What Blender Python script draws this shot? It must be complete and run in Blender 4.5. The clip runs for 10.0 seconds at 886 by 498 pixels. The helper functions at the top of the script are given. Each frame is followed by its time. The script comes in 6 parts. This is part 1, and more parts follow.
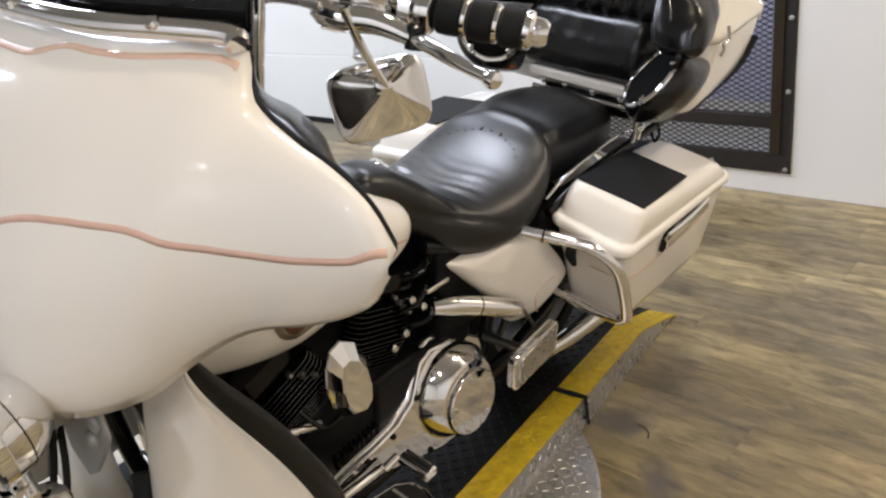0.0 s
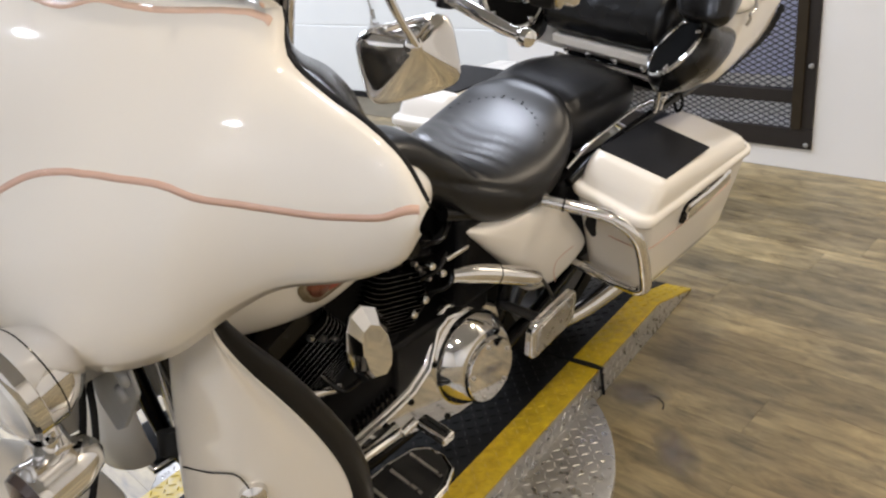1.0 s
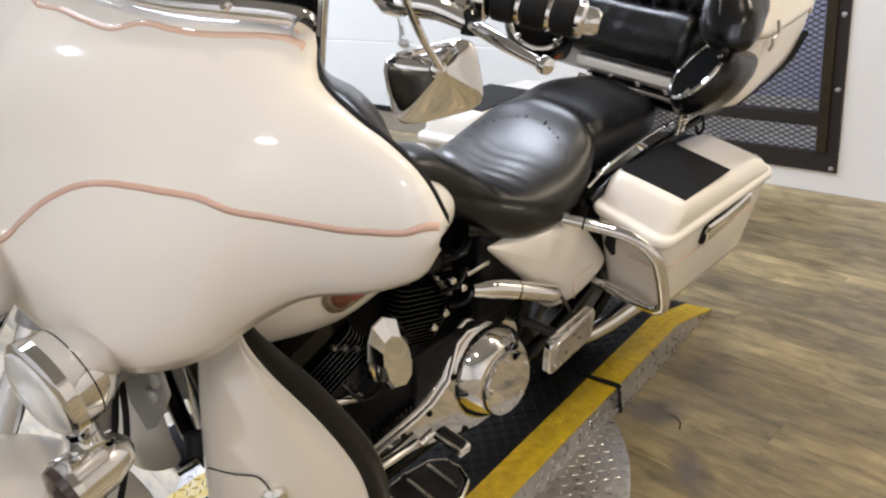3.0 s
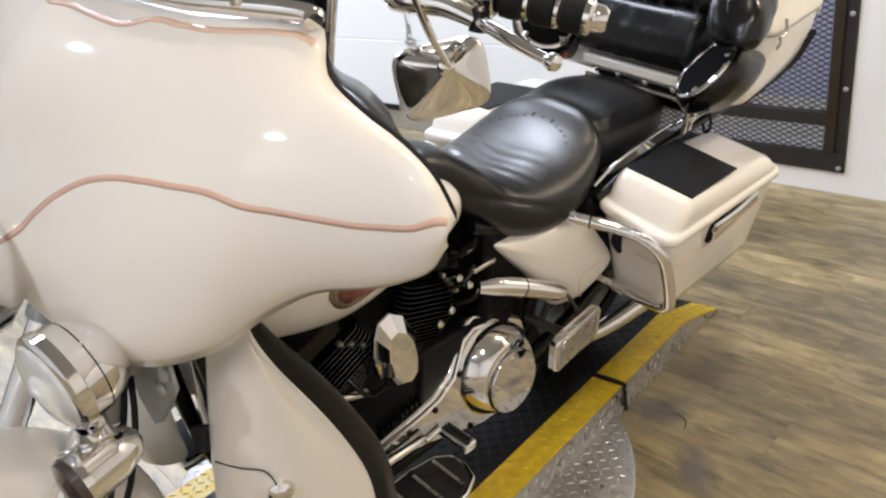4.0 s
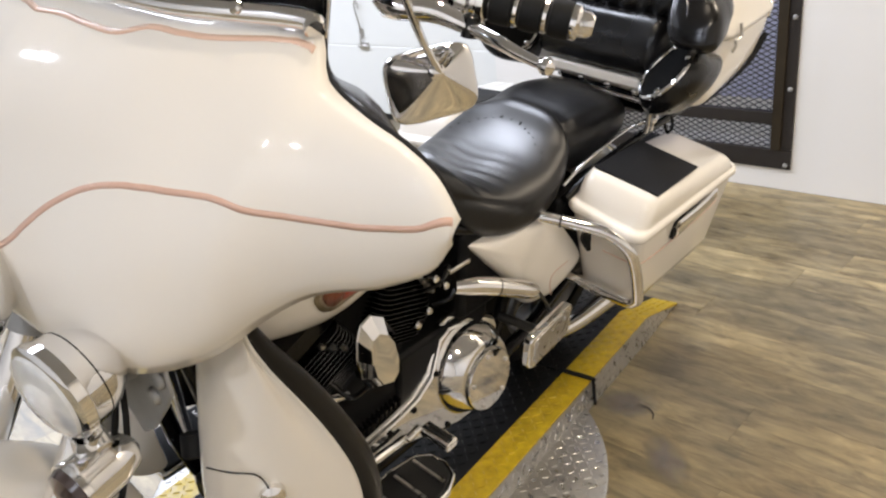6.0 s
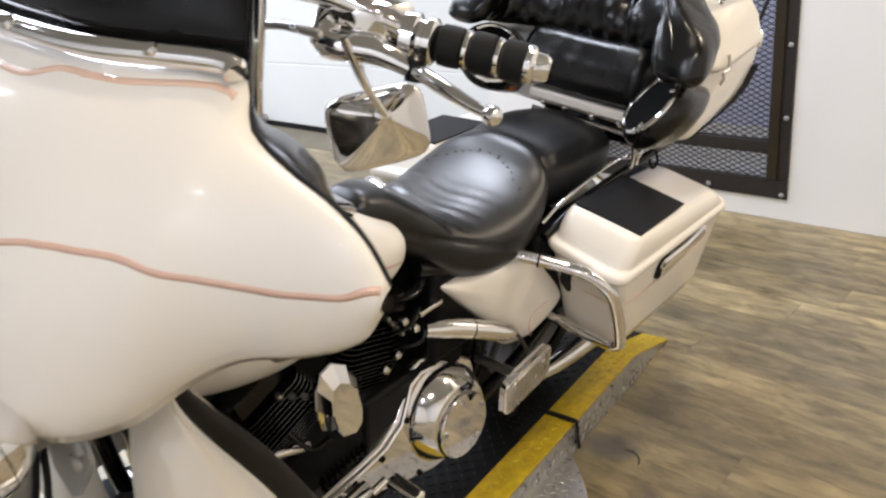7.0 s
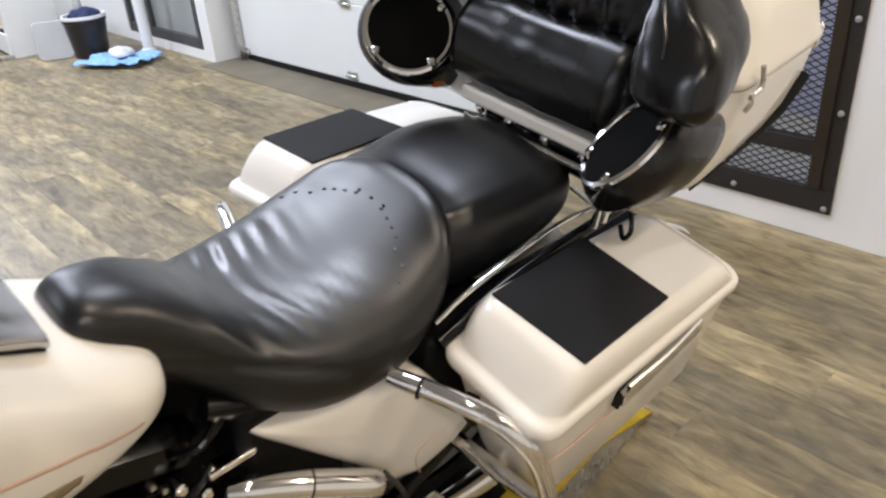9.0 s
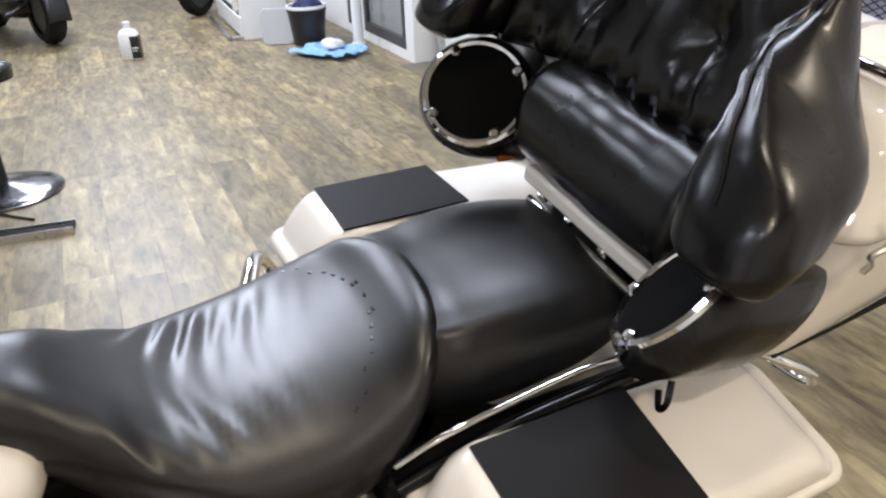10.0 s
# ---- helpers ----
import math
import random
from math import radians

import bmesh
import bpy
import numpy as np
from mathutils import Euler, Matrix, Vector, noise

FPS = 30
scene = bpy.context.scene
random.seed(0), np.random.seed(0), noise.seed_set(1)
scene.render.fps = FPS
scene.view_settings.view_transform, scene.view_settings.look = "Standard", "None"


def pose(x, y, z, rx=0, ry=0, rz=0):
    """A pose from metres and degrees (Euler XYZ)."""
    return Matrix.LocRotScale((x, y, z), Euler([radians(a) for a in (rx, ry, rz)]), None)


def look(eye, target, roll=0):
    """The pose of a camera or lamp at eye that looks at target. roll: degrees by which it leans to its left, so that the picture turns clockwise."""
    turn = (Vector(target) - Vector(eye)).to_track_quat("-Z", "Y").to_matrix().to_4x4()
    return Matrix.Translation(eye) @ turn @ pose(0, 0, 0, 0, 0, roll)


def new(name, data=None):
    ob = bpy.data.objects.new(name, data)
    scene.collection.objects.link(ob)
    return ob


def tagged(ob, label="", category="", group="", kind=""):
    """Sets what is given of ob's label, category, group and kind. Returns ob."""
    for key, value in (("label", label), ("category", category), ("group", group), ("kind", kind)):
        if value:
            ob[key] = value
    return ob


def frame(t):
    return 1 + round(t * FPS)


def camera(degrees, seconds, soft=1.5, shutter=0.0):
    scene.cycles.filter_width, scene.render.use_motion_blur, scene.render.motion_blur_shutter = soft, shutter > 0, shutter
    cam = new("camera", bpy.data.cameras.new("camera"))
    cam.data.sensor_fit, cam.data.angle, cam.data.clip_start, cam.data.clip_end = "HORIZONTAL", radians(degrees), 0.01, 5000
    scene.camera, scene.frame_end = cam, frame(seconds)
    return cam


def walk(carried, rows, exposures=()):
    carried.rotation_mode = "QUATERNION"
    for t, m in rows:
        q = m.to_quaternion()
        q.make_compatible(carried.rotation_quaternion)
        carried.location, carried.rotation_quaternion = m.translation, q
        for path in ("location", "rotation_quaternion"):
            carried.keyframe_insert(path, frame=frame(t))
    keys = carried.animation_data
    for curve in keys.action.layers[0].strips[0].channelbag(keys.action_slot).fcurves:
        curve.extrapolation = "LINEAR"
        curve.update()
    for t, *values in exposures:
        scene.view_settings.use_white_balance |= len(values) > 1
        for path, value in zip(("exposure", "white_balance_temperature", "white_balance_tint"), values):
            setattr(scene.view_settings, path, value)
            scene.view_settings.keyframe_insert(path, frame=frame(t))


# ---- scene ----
cam = camera(60.6, 10.0, 2.3, 0.35)
PATH = [
    (0, (1.154, -1.547, 1.354), (-0.026, -0.14, 0.562), -8.5),
    (0.5, (1.147, -1.563, 1.344), (-0.037, -0.18, 0.516), -8.0),
    (1, (1.143, -1.566, 1.342), (-0.051, -0.203, 0.495), -8.2),
    (1.5, (1.146, -1.572, 1.348), (-0.07, -0.22, 0.515), -8.1),
    (2, (1.153, -1.577, 1.357), (-0.08, -0.225, 0.55), -7.8),
    (2.5, (1.165, -1.583, 1.358), (-0.076, -0.237, 0.553), -7.7),
    (4, (1.172, -1.594, 1.357), (-0.088, -0.265, 0.551), -7.5),
    (4.5, (1.169, -1.592, 1.352), (-0.083, -0.259, 0.542), -7.7),
    (5, (1.155, -1.592, 1.351), (-0.081, -0.248, 0.534), -7.2),
    (6.5, (1.145, -1.665, 1.376), (0.006, -0.227, 0.578), -7.2),
    (7, (1.145, -1.531, 1.374), (-0.028, -0.106, 0.605), -6.7),
    (7.5, (1.156, -1.343, 1.379), (-0.109, 0.005, 0.617), -5.2),
    (8, (1.133, -1.231, 1.356), (-0.088, 0.119, 0.527), -3.2),
    (8.5, (1.006, -1.023, 1.362), (-0.15, 0.368, 0.51), -0.9),
    (9, (0.935, -0.816, 1.341), (-0.256, 0.494, 0.411), -4.1),
    (9.5, (0.948, -0.591, 1.383), (-0.52, 0.45, 0.511), -1.3),
    (10, (0.928, -0.446, 1.373), (-0.605, 0.466, 0.47), -2.2),
]
walk(cam, [(t, look(eye, target, roll)) for t, eye, target, roll in PATH], [(0, -0.3, 6500, 10), (2, -0.26, 6480, 10), (4, -0.14, 6460, 10), (6.5, -0.1, 6510, 10), (8, -0.25, 6450, 10), (9, -0.32, 6450, 10), (10, -0.32, 6420, 10)])

# ---- light ----
world = bpy.data.worlds.new("world")
scene.world = world
world.use_nodes = True
world.node_tree.nodes["Background"].inputs[0].default_value = (0.9, 0.95, 1.0, 1)
world.node_tree.nodes["Background"].inputs[1].default_value = 0.05
scene.view_settings.exposure = -0.02
CEILING = 3.2


def overhead_light(x, y, watts=60.0, size=0.3, colour=(1.0, 0.93, 0.84)):
    """A round area light just under the ceiling, with no fitting modelled."""
    data = bpy.data.lights.new("overhead_area_light", "AREA")
    data.shape, data.size, data.energy, data.color = "DISK", size, watts, colour
    ob = new("overhead_area_light", data)
    ob.matrix_world = pose(x, y, CEILING - 0.03)
    return ob


# last two match glints on the fairing; the others are unseen fill lights
OVERHEAD_LIGHTS = [(0.9, -0.4, 18, 0.14, 0), (2.4, 1.15, 48, 0.14, 0), (2.75, -1.9, 46, 0.14, 0), (2.6, -3.4, 34, 0.14, 1), (-0.5, 0.8, 42, 0.9, 1), (-1.8, -0.4, 64, 1.3, 1), (-3.7, 0.6, 106, 1.2, 1), (-5.7, 0.4, 116, 0.9, 1), (-7.8, 0.6, 120, 0.9, 1), (-2.25, -2.35, 26, 0.09, 1), (0.9, -4.1, 50, 0.09, 1)]
for lx, ly, watts, wide, cool in OVERHEAD_LIGHTS:
    overhead_light(lx, ly, watts, wide, (0.9, 0.96, 1.12) if cool else (1.1, 0.94, 0.74))


# ---- materials ----
def material(name, colour, rough=0.5, metal=0.0, vary=0.0, scale=20.0, bump=0.0, bump_scale=200.0, coat=0.0, coat_rough=0.04, spec=0.5, rough_vary=0.0, tint=None, detail=4.0):
    """A principled material with noise in colour, roughness and relief, at object scale in metres."""
    m = bpy.data.materials.new(name)
    m.use_nodes = True
    nt = m.node_tree
    p = nt.nodes["Principled BSDF"]
    p.inputs["Base Color"].default_value = (*colour, 1)
    p.inputs["Roughness"].default_value = rough
    p.inputs["Metallic"].default_value = metal
    p.inputs["Coat Weight"].default_value = coat
    p.inputs["Coat Roughness"].default_value = coat_rough
    p.inputs["Specular IOR Level"].default_value = spec
    geo = nt.nodes.new("ShaderNodeTexCoord")
    if vary or rough_vary:
        n = nt.nodes.new("ShaderNodeTexNoise")
        n.inputs["Scale"].default_value, n.inputs["Detail"].default_value = scale, detail
        nt.links.new(geo.outputs["Object"], n.inputs["Vector"])
        if vary:
            ramp = nt.nodes.new("ShaderNodeMix")
            ramp.data_type = "RGBA"
            lo = tint if tint else tuple(c * (1 - vary) for c in colour)
            ramp.inputs[6].default_value = (*lo, 1)
            ramp.inputs[7].default_value = (*[min(1, c * (1 + vary * 0.6)) for c in colour], 1)
            nt.links.new(n.outputs["Fac"], ramp.inputs[0])
            nt.links.new(ramp.outputs[2], p.inputs["Base Color"])
        if rough_vary:
            mr = nt.nodes.new("ShaderNodeMapRange")
            mr.inputs[1].default_value, mr.inputs[2].default_value = 0.3, 0.7
            mr.inputs[3].default_value, mr.inputs[4].default_value = rough - rough_vary, rough + rough_vary
            nt.links.new(n.outputs["Fac"], mr.inputs[0])
            nt.links.new(mr.outputs[0], p.inputs["Roughness"])
    if bump:
        b = nt.nodes.new("ShaderNodeBump")
        b.inputs["Strength"].default_value, b.inputs["Distance"].default_value = bump, 0.002
        n2 = nt.nodes.new("ShaderNodeTexNoise")
        n2.inputs["Scale"].default_value, n2.inputs["Detail"].default_value = bump_scale, 3
        nt.links.new(geo.outputs["Object"], n2.inputs["Vector"])
        nt.links.new(n2.outputs["Fac"], b.inputs["Height"])
        nt.links.new(b.outputs["Normal"], p.inputs["Normal"])
    return m


PAINT = material("cream_white_paint", (0.80, 0.757, 0.682), 0.5, vary=0.03, scale=3, coat=0.9, coat_rough=0.05)
CHROME = material("chrome", (0.82, 0.81, 0.8), 0.06, 1.0, rough_vary=0.025, scale=30)
CONSOLE = material("satin_console_metal", (0.5, 0.5, 0.5), 0.2, 1.0, vary=0.12, scale=30, rough_vary=0.06)
DARKSTEEL = material("dark_steel", (0.12, 0.12, 0.12), 0.35, 1.0, vary=0.2, scale=40)
STEEL = material("brushed_steel", (0.55, 0.54, 0.52), 0.32, 1.0, vary=0.15, scale=60, rough_vary=0.08)
LEATHER = material("black_leather", (0.003, 0.0028, 0.003), 0.26, vary=0.4, scale=7, bump=0.06, bump_scale=300, rough_vary=0.07, spec=0.46)
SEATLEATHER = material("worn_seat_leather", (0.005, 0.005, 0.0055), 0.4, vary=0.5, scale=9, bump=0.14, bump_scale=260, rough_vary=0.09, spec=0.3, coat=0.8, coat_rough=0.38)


def creases(m, scale, depth, strength, stretch=(1, 1, 1)):
    """Soft uneven folds and dents under the fine grain of a leather."""
    nt = m.node_tree
    fine = next(n for n in nt.nodes if n.type == "BUMP")
    coord = next(n for n in nt.nodes if n.type == "TEX_COORD")
    mp = nt.nodes.new("ShaderNodeMapping")
    mp.inputs["Scale"].default_value = stretch
    n = nt.nodes.new("ShaderNodeTexNoise")
    n.inputs["Scale"].default_value, n.inputs["Detail"].default_value, n.inputs["Distortion"].default_value = scale, 1.6, 0.4
    b = nt.nodes.new("ShaderNodeBump")
    b.inputs["Strength"].default_value, b.inputs["Distance"].default_value = strength, depth
    nt.links.new(coord.outputs["Object"], mp.inputs["Vector"])
    nt.links.new(mp.outputs[0], n.inputs["Vector"])
    nt.links.new(n.outputs["Fac"], b.inputs["Height"])
    nt.links.new(b.outputs["Normal"], fine.inputs["Normal"])


creases(SEATLEATHER, 19, 0.004, 0.27, (0.7, 1.2, 1))
creases(LEATHER, 8, 0.008, 0.13, (1.6, 0.8, 0.5))
# worn bowl gets extra coat gloss, to stand in for its bright sheen
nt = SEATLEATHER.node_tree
sheen_at = nt.nodes.new("ShaderNodeVectorMath")
sheen_at.operation = "MULTIPLY_ADD"
sheen_at.inputs[1].default_value, sheen_at.inputs[2].default_value = (1 / 0.15, 1 / 0.19, 1 / 0.13), (0, 0.235 / 0.19, -0.8 / 0.13)
nt.links.new(next(n for n in nt.nodes if n.type == "TEX_COORD").outputs["Object"], sheen_at.inputs[0])
sheen_far = nt.nodes.new("ShaderNodeVectorMath")
sheen_far.operation = "LENGTH"
nt.links.new(sheen_at.outputs[0], sheen_far.inputs[0])
sheen_mask = nt.nodes.new("ShaderNodeMapRange")
sheen_mask.interpolation_type = "SMOOTHSTEP"
sheen_mask.inputs[1].default_value, sheen_mask.inputs[2].default_value, sheen_mask.inputs[3].default_value, sheen_mask.inputs[4].default_value = 0.55, 1.25, 1.0, 0.24
nt.links.new(sheen_far.outputs["Value"], sheen_mask.inputs[0])
nt.links.new(sheen_mask.outputs[0], nt.nodes["Principled BSDF"].inputs["Coat Weight"])
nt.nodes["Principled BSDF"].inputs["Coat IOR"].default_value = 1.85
INNER = material("dark_moulded_plastic", (0.01, 0.0095, 0.009), 0.24, vary=0.25, scale=18, bump=0.05, bump_scale=400, rough_vary=0.05, spec=0.6)
PADBLACK = material("black_moulded_pad", (0.0035, 0.0035, 0.004), 0.34, vary=0.3, scale=30, bump=0.08, bump_scale=400, rough_vary=0.05, spec=0.28)
GREYMETAL = material("grey_painted_metal", (0.34, 0.34, 0.33), 0.45, 0.3, vary=0.2, scale=30)
VINYL = material("black_vinyl_panel", (0.006, 0.006, 0.007), 0.55, vary=0.2, scale=40, bump=0.2, bump_scale=700, spec=0.22)
GLOSS = material("black_gloss_metal", (0.003, 0.003, 0.0035), 0.2, vary=0.3, scale=25, rough_vary=0.08, spec=0.3)
WRINKLE = material("black_wrinkle_metal", (0.004, 0.004, 0.0045), 0.48, vary=0.3, scale=30, bump=0.4, bump_scale=500, spec=0.13)
FINEDGE = material("machined_fin_edge", (0.09, 0.09, 0.09), 0.45, 1.0, vary=0.4, scale=30)
RUBBER = material("black_rubber", (0.006, 0.006, 0.006), 0.7, vary=0.3, scale=40, bump=0.2, bump_scale=300, spec=0.25)
CLOTH = material("speaker_cloth", (0.002, 0.002, 0.002), 0.95, bump=0.5, bump_scale=900, spec=0.1)
PINK = material("pinstripe_salmon", (0.66, 0.43, 0.33), 0.4, vary=0.12, scale=40, coat=0.8)
PINKPALE = material("faded_pinstripe", (0.76, 0.52, 0.38), 0.4, vary=0.1, scale=40, coat=0.8)
SMOKE = material("smoked_windscreen", (0.004, 0.004, 0.004), 0.12, spec=0.25)
WALL = material("white_wall_paint", (0.76, 0.75, 0.73), 0.6, vary=0.04, scale=1.5, bump=0.15, bump_scale=90)
# unseen ceiling, kept darker than white to dim its reflection in black leather
CEIL = material("grey_ceiling_paint", (0.4, 0.4, 0.39), 0.8, vary=0.03, scale=2)
YELLOW = material("worn_yellow_paint", (0.52, 0.365, 0.01), 0.4, vary=0.5, scale=42, rough_vary=0.12, tint=(0.2, 0.13, 0.012), bump=0.25, bump_scale=120, detail=8.0)
PLATE = material("tread_plate_steel", (0.5, 0.49, 0.47), 0.34, 0.9, vary=0.3, scale=45, rough_vary=0.12)
BLACKDECK = material("black_deck_paint", (0.009, 0.009, 0.009), 0.45, vary=0.5, scale=35, rough_vary=0.12, spec=0.16)
RUST = material("dark_rusty_steel", (0.015, 0.0105, 0.008), 0.55, 0.15, vary=0.6, scale=14, rough_vary=0.15, tint=(0.016, 0.014, 0.013))
MESHMETAL = material("expanded_metal", (0.06, 0.057, 0.06), 0.5, 0.6, vary=0.2, scale=30)


# ---- building helpers ----
def V(*a):
    return Vector(a)


def finish(name, bm, mat, parent=None, label="", sharp=38.0, subsurf=0, bevel=0.0, solid=0.0):
    bmesh.ops.recalc_face_normals(bm, faces=bm.faces)
    me = bpy.data.meshes.new(name)
    bm.to_mesh(me)
    bm.free()
    me.polygons.foreach_set("use_smooth", [True] * len(me.polygons))
    if sharp < 180:
        me.set_sharp_from_angle(angle=radians(sharp))
    me.materials.append(mat)
    ob = new(name, me)
    ob.parent = parent
    if solid:
        s = ob.modifiers.new("thickness", "SOLIDIFY")
        s.thickness, s.offset = solid, -1
    if bevel:
        b = ob.modifiers.new("edge", "BEVEL")
        b.width, b.segments, b.limit_method, b.angle_limit = bevel, 2, "ANGLE", radians(40)
    if subsurf:
        s = ob.modifiers.new("smooth", "SUBSURF")
        s.levels = s.render_levels = subsurf
    if label:
        ob["label"] = label
    return ob


def part(name, bm, mat, parent, label="", **k):
    return finish(name, bm, mat, parent, label, **k)


def thing(name, label, category, group="", kind="", m=None):
    """An Empty at a thing's base."""
    ob = new(name)
    ob.empty_display_size = 0.1
    if m is not None:
        ob.matrix_world = m
    return tagged(ob, label, category, group, kind)


def box(bm, lo, hi, m=None):
    c = [(Vector(lo)[i] + Vector(hi)[i]) / 2 for i in range(3)]
    s = [abs(hi[i] - lo[i]) for i in range(3)]
    mat = Matrix.Translation(c) @ Matrix.Diagonal((*s, 1))
    bmesh.ops.create_cube(bm, size=1.0, matrix=(m @ mat) if m is not None else mat)
    return bm


def spline(pts, n=6, closed=False):
    """Catmull-Rom points through pts."""
    pts = [Vector(p) for p in pts]
    if len(pts) < 3:
        return pts
    out, k = [], len(pts)
    for i in range(k if closed else k - 1):
        p1, p2 = pts[i], pts[(i + 1) % k]
        p0 = pts[(i - 1) % k] if closed or i else p1 * 2 - p2
        p3 = pts[(i + 2) % k] if closed or i + 2 < k else p2 * 2 - p1
        for j in range(n):
            t = j / n
            out.append(0.5 * (2 * p1 + (p2 - p0) * t + (2 * p0 - 5 * p1 + 4 * p2 - p3) * t * t + (3 * p1 - p0 - 3 * p2 + p3) * t ** 3))
    if not closed:
        out.append(pts[-1])
    return out


def skin(bm, rings, cap=True, closed=True, loop=False):
    """Faces between rings of equal length."""
    vs = [[bm.verts.new(p) for p in r] for r in rings]
    n = len(vs[0])
    pairs = list(zip(vs[:-1], vs[1:])) + ([(vs[-1], vs[0])] if loop else [])
    for a, b in pairs:
        for i in range(n if closed else n - 1):
            bm.faces.new((a[i], a[(i + 1) % n], b[(i + 1) % n], b[i]))
    if cap and closed and not loop:
        bm.faces.new(vs[0])
        bm.faces.new(vs[-1])
    return vs


def tube(bm, pts, r, sides=12, smooth=6, closed=False, cap=True, squash=None):
    """A pipe of radius r (or radii) along a smooth path."""
    path = spline(pts, smooth, closed) if smooth > 1 and len(pts) > 2 else [Vector(p) for p in pts]
    k = len(path)
    radii = r if isinstance(r, (list, tuple)) else [r, r]
    rings, up = [], None
    for i, p in enumerate(path):
        a = path[(i - 1) % k] if closed or i else p
        b = path[(i + 1) % k] if closed or i + 1 < k else p
        d = (b - a).normalized()
        if up is None:
            up = d.orthogonal().normalized()
        up = (up - d * up.dot(d)).normalized()
        side = d.cross(up)
        f = i / max(1, k - 1) * (len(radii) - 1)
        j = min(int(f), len(radii) - 2)
        rad = radii[j] + (radii[j + 1] - radii[j]) * (f - j)
        rings.append([p + rad * (math.cos(2 * math.pi * s / sides) * up + math.sin(2 * math.pi * s / sides) * side) for s in range(sides)])
    skin(bm, rings, cap, True, closed)
    return bm


def lathe(bm, centre, axis, profile, sides=28, cap=True):
    """Rings of (distance along axis, radius) round an axis."""
    axis = Vector(axis).normalized()
    a = axis.orthogonal().normalized()
    b = axis.cross(a)
    c = Vector(centre)
    skin(bm, [[c + axis * h + r * (math.cos(2 * math.pi * s / sides) * a + math.sin(2 * math.pi * s / sides) * b) for s in range(sides)] for h, r in profile], cap)
    return bm


def rrect(u0, u1, v0, v1, r, n=5):
    """A rounded rectangle in two axes, as (u, v) pairs."""
    out = []
    for cx, cy, a0 in ((u1 - r, v1 - r, 0), (u0 + r, v1 - r, 90), (u0 + r, v0 + r, 180), (u1 - r, v0 + r, 270)):
        for i in range(n + 1):
            a = radians(a0 + 90 * i / n)
            out.append((cx + r * math.cos(a), cy + r * math.sin(a)))
    return out


def BM():
    return bmesh.new()


# ---- the room ----
WALL_M = pose(0, 1.94, 0, 0, 0, -6.73)  # back wall: its inner face is the plane y = 0 here, x along it
DOOR_L, DOOR_R, DOOR_H = -4.27, -1.37, 2.4
CONCRETE = material("grey_concrete", (0.22, 0.205, 0.18), 0.75, vary=0.35, scale=6, bump=0.3, bump_scale=60)
bm = BM()
box(bm, (-10.5, -5.0, -0.1), (4.6, 4.2, -0.012))
tagged(finish("ground", bm, CONCRETE), "bare concrete slab below the planks", "floor", kind="structure")
bm = BM()
box(bm, (-10.6, -5.1, CEILING), (4.7, 4.4, CEILING + 0.1))
tagged(finish("ceiling", bm, CEIL), "plain grey ceiling, unseen, darkened to dim reflections", "ceiling", kind="structure")


def wall(name, lo, hi, m=None, label="white painted plaster wall"):
    b = BM()
    box(b, lo, hi, m)
    return tagged(finish(name, b, WALL), label, "wall", kind="structure")


GATE_L, GATE_R, GATE_B, GATE_T = -0.78, 0.345, 0.102, 2.1
wall("wall_north_a", (GATE_R - 0.05, 0, 0), (5.4, 0.3, CEILING), WALL_M)
wall("wall_north_b", (DOOR_R, 0, 0), (GATE_L + 0.05, 0.3, CEILING), WALL_M)
wall("wall_north_c", (DOOR_L, 0, DOOR_H), (DOOR_R, 0.3, CEILING), WALL_M)
wall("wall_north_d", (GATE_L + 0.05, 0, GATE_T - 0.05), (GATE_R - 0.05, 0.3, CEILING), WALL_M)
wall("wall_north_e", (GATE_L + 0.05, 0, 0), (GATE_R - 0.05, 0.3, GATE_B + 0.04), WALL_M)
wall("wall_north_f", (-4.43, 0, 0), (DOOR_L, 0.3, CEILING), WALL_M)
wall("wall_north_g", (-10.5, 0, 0), (-5.86, 0.3, CEILING), WALL_M)
wall("wall_north_h", (-5.86, 0, 2.15), (-4.43, 0.3, CEILING), WALL_M)
wall("wall_north_i", (-5.86, 0, 0), (-4.43, 0.3, 0.075), WALL_M)
# walls out of view, assumed, to close the room for bounced light
wall("wall_east", (4.5, -5.0, 0), (4.6, 2.6, CEILING))
wall("wall_south", (-10.5, -5.1, 0), (4.6, -5.0, CEILING))
wall("wall_west", (-10.5, -5.0, 0), (-10.4, 4.3, CEILING))
# pale boards behind the screen, standing in for a lit room beyond
BACKLIT_BLUE = material("backlit_blue_board", (0.6, 0.62, 0.8), 0.6, vary=0.08, scale=4)
BACKLIT_GREY = material("backlit_grey_board", (0.8, 0.79, 0.75), 0.6, vary=0.08, scale=4)
b = BM()
box(b, (GATE_L, 0.3, 0.34), (GATE_R, 0.34, GATE_T), WALL_M)
tagged(finish("alcove_backing", b, BACKLIT_BLUE), "pale blue board standing in for the lit room behind the screen", "wall", kind="structure")
b = BM()
box(b, (GATE_L, 0.3, 0.1), (GATE_R, 0.34, 0.34), WALL_M)
tagged(finish("alcove_plinth", b, BACKLIT_GREY), "pale grey board standing in for the lit room behind the screen", "wall", kind="structure")

